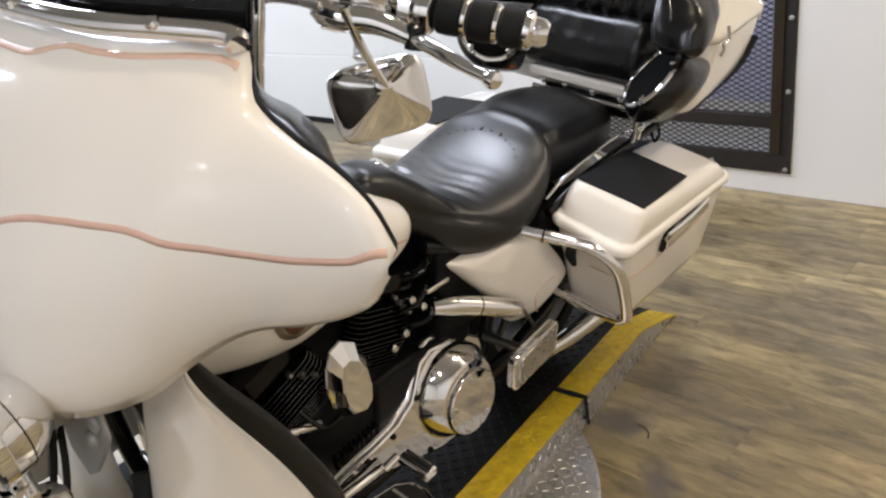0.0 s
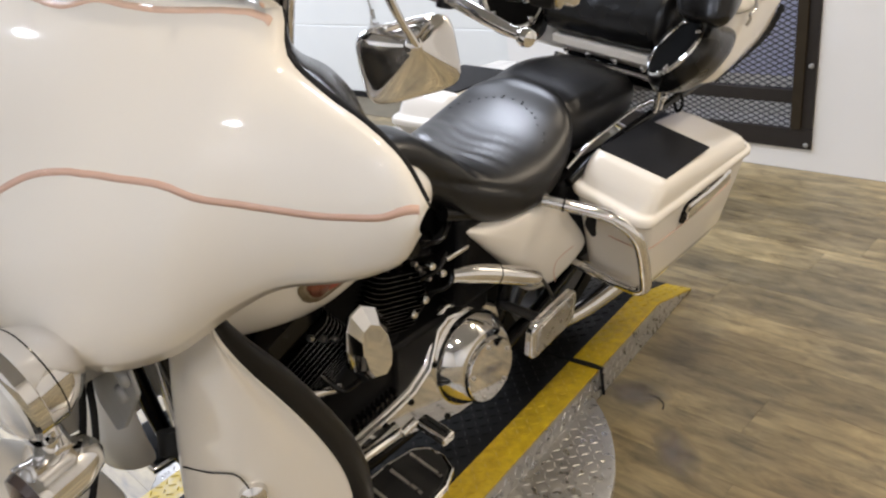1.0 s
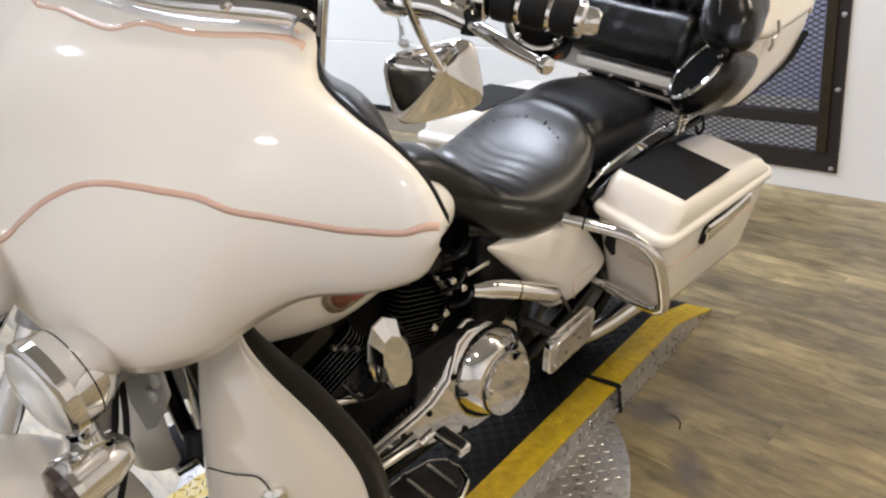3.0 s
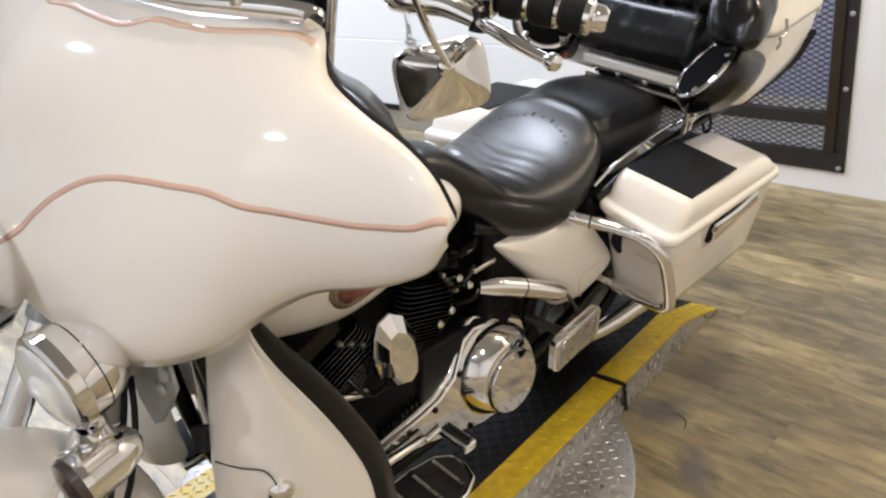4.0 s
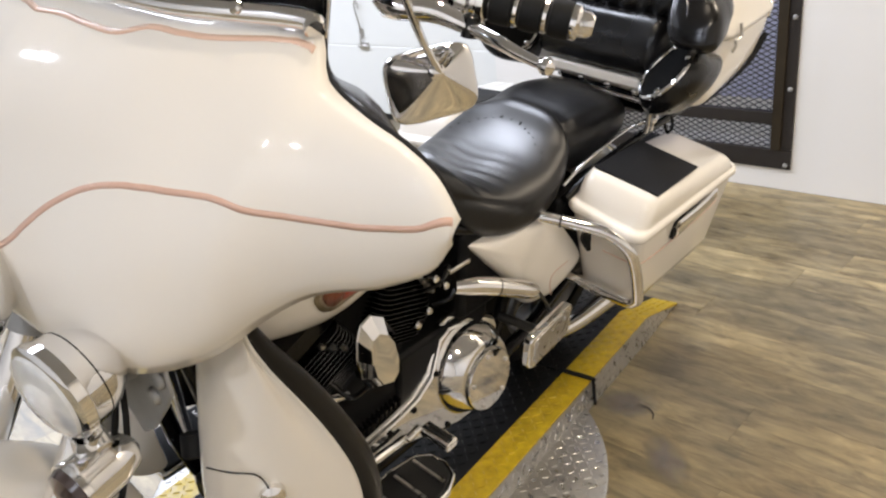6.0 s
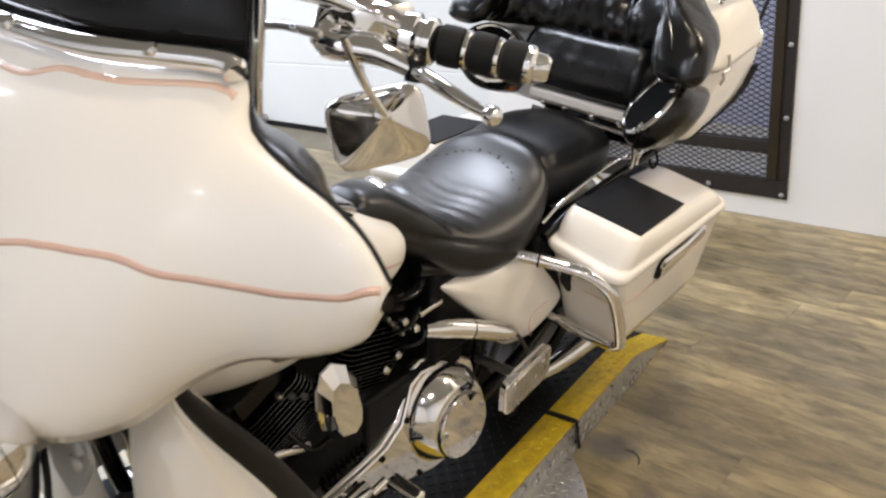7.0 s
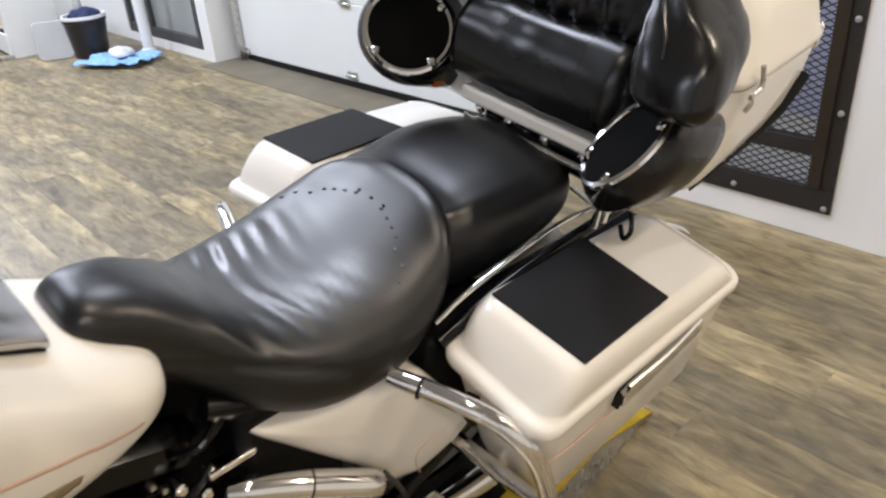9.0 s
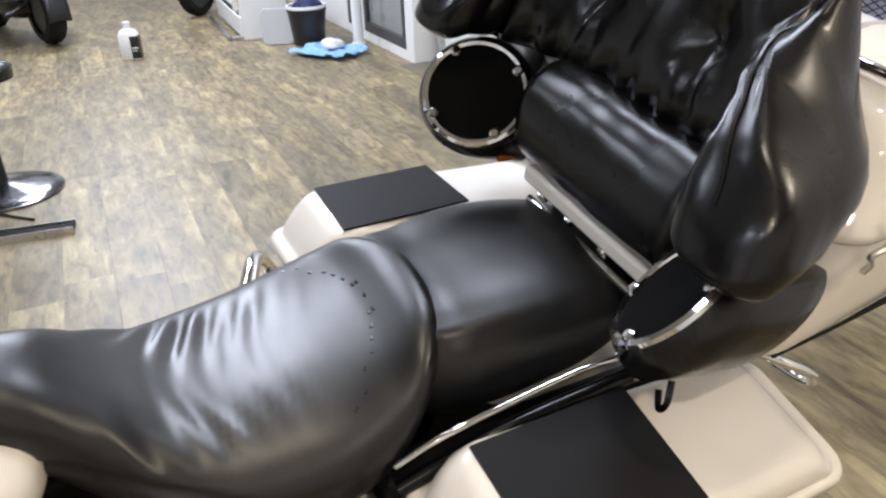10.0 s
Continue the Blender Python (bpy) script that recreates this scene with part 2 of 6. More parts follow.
# sectional garage door, set back in its opening
DOORW = material("white_door_steel", (0.72, 0.73, 0.71), 0.45, vary=0.04, scale=3, bump=0.15, bump_scale=150)
gd = thing("garage_door", "white sectional garage door with black rubber bottom seal", "garage door", kind="structure", m=WALL_M)
for k in range(5):
    b = BM()
    z0, z1 = 0.05 + k * 0.49, 0.05 + (k + 1) * 0.49 - 0.001
    skin(b, [[V(x, y, z) for z, y in ((z0, 0.205), (z0 + 0.006, 0.202), (z1 - 0.006, 0.202), (z1, 0.205), (z1, 0.24), (z0, 0.24))] for x in (DOOR_L + 0.13, DOOR_R - 0.005)])
    part("panel", b, DOORW, gd, sharp=20)
b = BM()
box(b, (DOOR_L + 0.13, 0.208, 0.0), (DOOR_R - 0.005, 0.236, 0.048))
part("bottom_seal", b, RUBBER, gd, "black rubber bottom seal", bevel=0.008)
b = BM()
skin(b, [[V(x, y, z) for x, y in ((DOOR_L + 0.07, 0.15), (DOOR_L + 0.125, 0.15), (DOOR_L + 0.125, 0.2), (DOOR_L + 0.118, 0.2), (DOOR_L + 0.118, 0.157), (DOOR_L + 0.077, 0.157), (DOOR_L + 0.077, 0.2), (DOOR_L + 0.07, 0.2))] for z in (0.03, 2.3)])
part("track", b, STEEL, gd, "galvanised steel track", sharp=30)
for x, z in ((DOOR_L + 0.15, 0.07), (-2.76, 0.085), (DOOR_L + 0.16, 0.54), (-2.76, 0.54)):
    b = BM()
    box(b, (x - 0.045, 0.188, z - 0.025), (x + 0.045, 0.204, z + 0.03))
    tube(b, [(x - 0.05, 0.183, z), (x + 0.05, 0.183, z)], 0.011, 8, 1)
    part("hinge", b, STEEL, gd, "steel hinge", bevel=0.004)
b = BM()
box(b, (-2.79, 0.192, 0.60), (-2.75, 0.204, 0.66))
tube(b, [(-2.77, 0.188, 0.62), (-2.77, 0.175, 0.58), (-2.76, 0.18, 0.54)], 0.008, 8, 3)
tube(b, [(-2.77, 0.19, 0.66), (-2.775, 0.178, 0.75), (-2.79, 0.178, 0.82), (-2.765, 0.18, 0.86), (-2.75, 0.18, 0.8)], 0.006, 8, 4)
part("lock", b, STEEL, gd, "steel lock with pull handle", bevel=0.003)
b = BM()
box(b, (DOOR_L - 0.02, -0.12, -0.008), (DOOR_R, 0.3, 0.004), WALL_M)
tagged(finish("threshold", b, material("worn_threshold", (0.17, 0.145, 0.1), 0.6, vary=0.35, scale=5, bump=0.2, bump_scale=80)), "worn brown concrete threshold before the garage door", "threshold", kind="structure")

# metal screen in the wall
screen = thing("metal_screen", "expanded metal screen in a dark rusty bolted steel frame", "screen", m=WALL_M)
FW = 0.092
for nm, lo, hi in (("frame_side", (GATE_R - FW, -0.012, GATE_B + FW), (GATE_R, 0.012, GATE_T)), ("frame_side", (GATE_L, -0.012, GATE_B + FW), (GATE_L + FW, 0.012, GATE_T)), ("frame_bottom", (GATE_L, -0.012, GATE_B), (GATE_R, 0.012, GATE_B + FW - 0.003)), ("frame_top", (GATE_L, -0.012, GATE_T), (GATE_R, 0.012, GATE_T + FW))):
    b = BM()
    box(b, lo, hi)
    part(nm, b, RUST, screen, "dark rusty flat steel bar", bevel=0.002)
b = BM()
box(b, (GATE_L + FW, -0.008, 0.305), (GATE_R - FW, 0.03, 0.365))
part("cross_bar", b, RUST, screen, "rusty cross bar", bevel=0.003)
b = BM()
box(b, (GATE_R - FW - 0.0, -0.022, GATE_B + FW), (GATE_R - FW + 0.045, -0.012, GATE_T))
part("angle_iron", b, material("brown_rust", (0.04, 0.029, 0.016), 0.55, 0.5, vary=0.5, scale=12), screen, "brown rusted inner angle iron", bevel=0.002)
for x, z in [(GATE_R - 0.022, z) for z in (GATE_B + 0.02, 0.475, 0.785, 1.1, 1.42, 1.74)] + [(x, GATE_B + 0.03) for x in (-0.02, -0.4)] + [(GATE_L + 0.022, z) for z in (0.12, 0.475, 0.785, 1.1)]:
    b = BM()
    lathe(b, (x, -0.012, z), (0, -1, 0), [(0, 0.011), (0.005, 0.011), (0.008, 0.006)], 10)
    part("bolt", b, GREYMETAL, screen)
b = BM()
PX, PZ = 0.047, 0.0245
verts, faces = [], []


def strand(a, c, r=0.0026):
    """One thin bar of the mesh, three-sided."""
    d = (c - a).normalized()
    s = V(-d.z, 0, d.x)
    n = len(verts)
    for p in (a, c):
        verts.extend([p + s * r, p - s * r, p + V(0, -2 * r, 0)])
    for i in range(3):
        faces.append((n + i, n + (i + 1) % 3, n + 3 + (i + 1) % 3, n + 3 + i))


cols, rws = int((GATE_R - GATE_L - 2 * FW) / PX * 2), int((1.35 - GATE_B - FW) / PZ * 2)
for j in range(rws):
    for i in range(cols + 1):
        if (i + j) % 2 == 0:
            x, z = GATE_L + FW + i * PX / 2, GATE_B + FW + j * PZ / 2
            for s in (-1, 1):
                if GATE_L + FW - 0.001 <= x + s * PX / 2 <= GATE_R - FW + 0.03:
                    strand(V(x, 0.004, z), V(x + s * PX / 2, 0.004, z + PZ / 2))
me = bpy.data.meshes.new("metal_mesh")
me.from_pydata([tuple(v) for v in verts], [], faces)
me.materials.append(MESHMETAL)
b.free()
net = new("metal_mesh", me)
net.parent = screen
net["label"], net["kind"] = "diamond expanded metal mesh", "stuff"

# glazed shop door left of the garage door
gl = thing("door_1", "glazed white shop door with dark inner frames", "door", kind="structure", m=WALL_M)
DARKFR = material("dark_grey_frame", (0.06, 0.06, 0.06), 0.4, vary=0.2, scale=20)
PANE = material("grey_pane", (0.3, 0.31, 0.3), 0.08, vary=0.1, scale=2, coat=0.3)
for x0, x1 in ((-5.84, -5.48), (-5.40, -4.45)):
    for nm, lo, hi in (("frame", (x0, 0.0, 0.08), (x0 + 0.06, 0.06, 2.13)), ("frame", (x1 - 0.06, 0.0, 0.08), (x1, 0.06, 2.13)), ("frame", (x0 + 0.06, 0.0, 0.08), (x1 - 0.06, 0.06, 0.16)), ("frame", (x0 + 0.06, 0.0, 2.05), (x1 - 0.06, 0.06, 2.13))):
        b = BM()
        box(b, lo, hi)
        part(nm, b, DARKFR, gl, "dark grey door frame", bevel=0.004)
    b = BM()
    box(b, (x0 + 0.06, 0.035, 0.16), (x1 - 0.06, 0.045, 2.05))
    part("pane", b, PANE, gl, "grey glass pane")
b = BM()
box(b, (-5.48, 0.0, 0.08), (-5.40, 0.07, 2.13))
part("mullion", b, DOORW, gl, "white mullion", bevel=0.004)

# ---- ramp and turntable ----
DX, DH = -0.09, 0.37  # middle and half width of the deck
DZ = 0.093
ramp = thing("motorcycle_ramp", "black tread plate ramp with worn yellow painted edges", "ramp")


def deck_height(y):
    return DZ if y < 0.4 else max(0.008, DZ + (0.008 - DZ) * (y - 0.4) / 0.27)


def deck_piece(name, x0, x1, y0, y1, mat, label=""):
    b = BM()
    ys = [y0] + ([0.4] if y1 > 0.4 else []) + [y1]
    skin(b, [[V(x0, y, deck_height(y)), V(x1, y, deck_height(y)), V(x1, y, deck_height(y) - 0.006), V(x0, y, deck_height(y) - 0.006)] for y in ys])
    return part(name, b, mat, ramp, label, sharp=20)


def lugs(name, spots, mat, parent, label):
    """Raised tread lozenges at (x, y, z, turned), joined."""
    verts, faces = [], []
    for x, y, z, t in spots:
        c, s = (math.cos(t), math.sin(t))
        n = len(verts)
        for px, py, pz in ((-0.0102, 0, 0), (0, 0.0026, 0), (0.0102, 0, 0), (0, -0.0026, 0), (-0.0068, 0, 0.0024), (0.0068, 0, 0.0024)):
            verts.append((x + px * c - py * s, y + px * s + py * c, z + pz))
        for f in ((0, 1, 5, 4), (1, 2, 5), (2, 3, 5), (3, 0, 4, 5)):
            faces.append(tuple(n + i for i in f[::-1]))
    me = bpy.data.meshes.new(name)
    me.from_pydata(verts, [], faces)
    me.materials.append(mat)
    ob = new(name, me)
    ob.parent = parent
    ob["label"], ob["kind"] = label, "stuff"
    return ob


def grid(x0, x1, y0, y1, pitch=0.0235):
    out = []
    for i in range(int((x1 - x0) / pitch)):
        for j in range(int((y1 - y0) / pitch)):
            out.append((x0 + (i + 0.5) * pitch, y0 + (j + 0.5) * pitch, math.pi / 4 if (i + j) % 2 else -math.pi / 4))
    return out


for y0, y1 in ((-1.9, -0.004), (0.004, 0.67)):
    deck_piece("deck", DX - DH + 0.09, DX + DH - 0.09, y0, y1, BLACKDECK, "black painted tread plate deck")
    deck_piece("yellow_edge", DX + DH - 0.09, DX + DH, y0, y1, YELLOW, "worn yellow painted edge")
    deck_piece("yellow_edge", DX - DH, DX - DH + 0.09, y0, y1, YELLOW, "worn yellow painted edge")
    for sx in (DX + DH - 0.004, DX - DH + 0.004):
        out = 0.006 if sx > DX else -0.006
        ys = [y0] + ([0.4] if y1 > 0.4 else []) + [y1]
        b = BM()
        skin(b, [[V(sx, y, deck_height(y) - 0.004), V(sx + out * deck_height(y) / DZ, y, 0.002), V(sx - out * 1.5, y, 0.002)] for y in ys])
        part("skirt", b, PLATE, ramp, "bare tread plate skirt", sharp=20)
b = BM()
box(b, (DX + DH - 0.1, -0.007, DZ + 0.001), (DX + DH + 0.004, 0.007, DZ + 0.006))
tube(b, [(DX + DH - 0.1, 0, DZ + 0.006), (DX + DH, 0, DZ + 0.006), (DX + DH + 0.006, 0, DZ - 0.01), (DX + DH + 0.01, 0, 0.01)], 0.005, 6, 3)
part("seam_strap", b, RUBBER, ramp, "black strap over the deck seam")
gx0, gx1 = DX - DH + 0.09, DX + DH - 0.09
lugs("deck_tread", [(x, y, deck_height(y), t) for x, y, t in grid(gx0, gx1, -1.5, 0.67)], BLACKDECK, ramp, "black raised tread lozenges")
lugs("edge_tread", [(x, y, deck_height(y), t) for a, c in ((gx1, gx1 + 0.09), (gx0 - 0.09, gx0)) for x, y, t in grid(a, c, -1.5, 0.67)], YELLOW, ramp, "yellow raised tread lozenges")
sk = []
for i, (y, z, t) in enumerate(grid(-1.5, 0.66, 0.006, 0.09)):
    if z < deck_height(y) - 0.012:
        sk.append((y, z, t))
verts, faces = [], []
for y, z, t in sk:
    c, s = math.cos(t), math.sin(t)
    n = len(verts)
    bx = DX + DH - 0.004 + 0.006 * (deck_height(y) - z) / DZ
    for px, py, pz in ((-0.0102, 0, 0), (0, 0.0026, 0), (0.0102, 0, 0), (0, -0.0026, 0), (-0.0068, 0, 0.0024), (0.0068, 0, 0.0024)):
        zz = z + px * s + py * c
        verts.append((bx + pz - 0.06 * (zz - z) + 0.0005, y + px * c - py * s, zz))
    for f in ((0, 1, 5, 4), (1, 2, 5), (2, 3, 5), (3, 0, 4, 5)):
        faces.append(tuple(n + i for i in f))
me = bpy.data.meshes.new("skirt_tread")
me.from_pydata(verts, [], faces)
me.materials.append(PLATE)
st = new("skirt_tread", me)
st.parent = ramp
st["label"], st["kind"] = "raised tread lozenges", "stuff"
table = thing("turntable", "round silver tread plate turntable disc on the floor", "turntable")
b = BM()
lathe(b, (-0.1, -0.52, 0), (0, 0, 1), [(0.0, 0.612), (0.02, 0.612), (0.024, 0.606)], 96)
part("disc", b, PLATE, table, "silver tread plate disc")
lugs("disc_tread", [(x, y, 0.0242, t) for x, y, t in grid(-0.72, 0.52, -1.14, 0.1) if math.hypot(x + 0.1, y + 0.52) < 0.59], PLATE, table, "raised tread lozenges")

# ---- motorcycle ----
BIKE_M = pose(0, 0, DZ, 0, 0, -4.5) @ pose(0, 0, 0, 0, 11.0, 0)  # u to the rider's left, v to the rear, w up; leaning on its side stand
bike = thing("motorcycle", "cream white touring motorcycle with black leather seat and chrome trim", "motorcycle", m=BIKE_M)


def lerp(a, b, t):
    return a + (b - a) * t


def dense(sections, nv=60, nu=48, push=None, shear=0.0, ref=0.75):
    """A smooth body along v. Sections: (v, half width, top, bottom, squareness). push(u, v, w, angle) moves a point outwards."""
    secs, k = sections, len(sections)

    def at(t):
        i = min(int(t), k - 2)
        f = t - i
        p0, p1, p2, p3 = secs[max(i - 1, 0)], secs[i], secs[i + 1], secs[min(i + 2, k - 1)]
        return [0.5 * (2 * b + (c - a) * f + (2 * a - 5 * b + 4 * c - d) * f * f + (3 * b - a - 3 * c + d) * f ** 3) for a, b, c, d in zip(p0, p1, p2, p3)]

    rings = []
    for j in range(nv + 1):
        v, hw, top, bot, sq = at(j / nv * (k - 1))
        hw = max(hw, 0.002)
        cz, hz = (top + bot) / 2, max((top - bot) / 2, 0.002)
        ring = []
        for i in range(nu):
            a = 2 * math.pi * i / nu
            c, s = math.cos(a), math.sin(a)
            p = V(hw * math.copysign(abs(c) ** sq, c), v, cz + hz * math.copysign(abs(s) ** sq, s))
            p.y += shear * (p.z - ref)
            if push:
                d = push(p.x, p.y, p.z, a)
                p += V(c, 0, s) * d
            ring.append(p)
        rings.append(ring)
    return rings


# fairing: lofted between its lower and upper edges, bulged forwards
LOW = [(0.0, -1.285, 0.845), (0.13, -1.275, 0.845), (0.25, -1.245, 0.855), (0.32, -1.18, 0.88), (0.37, -1.125, 0.935), (0.425, -1.092, 0.98), (0.50, -1.06, 1.01), (0.56, -1.038, 1.05), (0.588, -1.032, 1.097)]
TOP = [(0.0, -1.11, 1.275), (0.12, -1.105, 1.275), (0.24, -1.085, 1.275), (0.364, -1.022, 1.274), (0.413, -1.045, 1.228), (0.474, -1.05, 1.206), (0.524, -1.046, 1.191), (0.57, -1.042, 1.169), (0.595, -1.03, 1.128)]
LOWS = spline(LOW, 4)
TOPS = spline(TOP, 4)


def fairing_point(s, r, out=0.0):
    """s: 0 in the middle to 1 at the wing's tip; r: 0 below to 1 above; out: metres proud of the skin."""
    s = max(0.0, min(s, 1.0))
    x = s * (len(LOWS) - 1)
    i = min(int(x), len(LOWS) - 2)
    lo, hi = LOWS[i].lerp(LOWS[i + 1], x - i), TOPS[i].lerp(TOPS[i + 1], x - i)
    d = V(0.35 * s, -1, 0.15).normalized()
    amount = lerp(0.085, 0.012, s ** 0.8)
    edge = 0.012 * (1 - s ** 5) * (max(0.0, 1 - r / 0.12) ** 2 + max(0.0, (r - 0.88) / 0.12) ** 2)
    cheek = 0.028 * math.exp(-(((s - 0.42) / 0.13) ** 2)) * max(0.0, 4 * r * (1 - r)) ** 0.6
    return lo.lerp(hi, r) + d * (amount * 4 * r * (1 - r) + cheek + out - edge)


def fairing_ring(s, side=1):
    return [V(side * p.x, p.y, p.z) for p in (fairing_point(s, r / 24) for r in range(25))]


b = BM()
skin(b, [fairing_ring(1 - s / 32, -1) for s in range(32)] + [fairing_ring(s / 32) for s in range(33)], closed=False)
fairing = part("fairing", b, PAINT, bike, "cream white painted fairing shell", solid=0.006, sharp=180)


def stripe_on_fairing(path, wide, mat, label):
    """A painted line on the fairing, through (s, r) points, on both halves."""
    for side in (1, -1):
        b = BM()
        line = spline([V(s, r, 0) for s, r in path], 10)
        rows = []
        for i, p in enumerate(line):
            d = (line[min(i + 1, len(line) - 1)] - line[max(i - 1, 0)])
            e = 0.01
            ps = fairing_point(p.x, p.y)
            du = (fairing_point(min(p.x + e, 1), p.y) - ps).length / e
            dr = (fairing_point(p.x, min(p.y + e, 1)) - ps).length / e
            t = V(d.x * du, d.y * dr, 0).normalized()
            n = V(-t.y / max(du, 0.05), t.x / max(dr, 0.05), 0)
            rows.append([fairing_point(p.x + n.x * k, p.y + n.y * k, 0.0006) for k in (-wide / 2, wide / 2)])
        skin(b, [[V(side * q.x, q.y, q.z) for q in r] for r in rows], closed=False)
        part("pinstripe", b, mat, fairing, label, solid=0.0003)


stripe_on_fairing([(0.0, 0.2), (0.07, 0.32), (0.1, 0.37), (0.125, 0.425), (0.163, 0.5), (0.208, 0.562), (0.25, 0.588), (0.29, 0.588), (0.34, 0.576), (0.45, 0.564), (0.54, 0.548), (0.617, 0.525), (0.71, 0.514), (0.775, 0.524), (0.85, 0.545), (0.892, 0.6), (0.94, 0.7), (0.98, 0.815)], 0.0078, PINK, "salmon pinstripe")
stripe_on_fairing([(0.0, 0.922), (0.05, 0.93), (0.11, 0.926), (0.165, 0.926), (0.208, 0.953), (0.25, 0.952), (0.3, 0.947), (0.36, 0.957), (0.42, 0.98)], 0.0085, PINKPALE, "faded salmon pinstripe")

# black rubber lip and inner panel behind the fairing's edge
b = BM()
lip = [fairing_point(s, 1) + V(-0.008, 0.006, 0.0) for s in (0.42, 0.5, 0.6, 0.7, 0.8, 0.9, 1.0)] 
tube(b, lip, 0.0035, 8, 4)
part("edge_rubber", b, RUBBER, bike, "black rubber edging")
RIM = spline([(0.335, -0.99, 1.262), (0.342, -0.985, 1.235), (0.35, -0.975, 1.206), (0.389, -0.966, 1.197), (0.421, -0.957, 1.17), (0.435, -0.954, 1.133), (0.473, -0.963, 1.1), (0.53, -0.988, 1.094), (0.582, -1.022, 1.108)], 4)
for side in (1, -1):
    b = BM()
    rows = []
    for k, q in enumerate(RIM):
        f = k / (len(RIM) - 1)
        o = fairing_point(lerp(0.37, 0.995, f), 1)
        lo = fairing_point(lerp(0.37, 0.995, f), 0.05)
        m = o.lerp(q, 0.5) + V(0.004, 0.002, 0.004)
        deep = q.lerp(lo, 0.35) + V(-0.03, 0.0, -0.01)
        rows.append([V(side * p.x, p.y, p.z) for p in (o + V(-0.004, 0.004, 0), o.lerp(m, 0.5) + V(0.002, 0.001, 0.003), m, m.lerp(q, 0.6), q, q.lerp(deep, 0.12) + V(-0.006, 0.004, -0.003), deep)])
    skin(b, rows, closed=False)
    part("inner_fairing", b, INNER, bike, "black inner fairing panel", solid=0.004, subsurf=1, sharp=180)
b = BM()
skin(b, [[V(u, -1.0 + 0.5 * abs(u) ** 2, 1.27), V(u, -0.94 + 0.3 * abs(u) ** 2, 1.2), V(u, -0.95, 1.05), V(u, -1.05, 0.92)] for u in (-0.2, -0.13, -0.06, 0, 0.06, 0.13, 0.2)], closed=False)
part("dashboard", b, WRINKLE, bike, "black dashboard panel", solid=0.01, subsurf=1)

# windscreen and its trim
TRIM = TOP[:4] + [(0.384, -1.02, 1.266)]
trim = [V(sx * p[0], p[1] - 0.006, p[2] + 0.008) for sx, ps in ((-1, TRIM[::-1]), (1, TRIM[1:])) for p in ps]
b = BM()
tube(b, trim, 0.0125, 12, 6)
wtrim = part("windscreen_trim", b, CHROME, bike, "polished chrome windscreen trim")
for sx in (-1, 1):
    for q in (0.315, 0.12):
        b = BM()
        at = min(spline(trim, 6), key=lambda p: abs(p.x - sx * q))
        lathe(b, at + V(0, -0.009, 0.006), (0.2 * sx, -0.8, 0.6), [(-0.002, 0.008), (0.004, 0.008), (0.007, 0.005)], 12)
        part("screw", b, CHROME, wtrim)
b = BM()
skin(b, [[V(p.x * (1 - 0.05 * h), p.y + 0.01 + 0.03 * h + 0.015 * h * h, p.z + 0.13 * h) for p in spline(trim, 6)] for h in (-0.06, 0.3, 0.65, 1.0)], closed=False)
part("windscreen", b, SMOKE, bike, "dark smoked windscreen", solid=0.005, sharp=180)


# fuel tank
TANK = [(-1.13, 0.05, 0.87, 0.78, 0.8), (-1.09, 0.115, 0.905, 0.71, 0.8), (-0.97, 0.158, 0.932, 0.645, 0.8), (-0.82, 0.171, 0.925, 0.614, 0.8), (-0.70, 0.163, 0.897, 0.634, 0.8), (-0.60, 0.152, 0.852, 0.664, 0.8), (-0.535, 0.138, 0.822, 0.692, 0.8), (-0.497, 0.113, 0.803, 0.714, 0.8), (-0.481, 0.07, 0.785, 0.735, 0.8), (-0.478, 0.004, 0.77, 0.755, 0.8)]
b = BM()
tank_rings = dense(TANK, 64, 56)
skin(b, tank_rings)
tank = part("fuel_tank", b, PAINT, bike, "cream white fuel tank with pinstripe and emblem", sharp=180)


def tank_skin(v, w, out=0.0015):
    """The left side of the tank at a height, a little proud."""
    ring = min(tank_rings, key=lambda r: abs(r[0].y - v))
    p = min((q for q in ring if q.x > 0), key=lambda q: abs(q.z - w))
    k = [q for q in ring if q.x > 0 and q.z >= w]
    lo = [q for q in ring if q.x > 0 and q.z < w]
    if k and lo:
        a, c = min(k, key=lambda q: q.z), max(lo, key=lambda q: q.z)
        x = lerp(c.x, a.x, (w - c.z) / max(a.z - c.z, 1e-6))
    else:
        x = p.x
    return V(x + out, v, w)


def on_tank(name, lower, upper, mat, label, out):
    """A thin painted shape on the tank's side, between two (v, w) lines, on both sides."""
    for side in (1, -1):
        b = BM()
        lo, hi = spline([V(*p, 0) for p in lower], 8), spline([V(*p, 0) for p in upper], 8)
        rows = [[tank_skin(lerp(p.x, q.x, f), lerp(p.y, q.y, f), out) for f in (0, 0.33, 0.67, 1)] for p, q in zip(lo, hi)]
        skin(b, [[V(side * q.x, q.y, q.z) for q in r] for r in rows], closed=False)
        part(name, b, mat, tank, label, solid=0.0006)


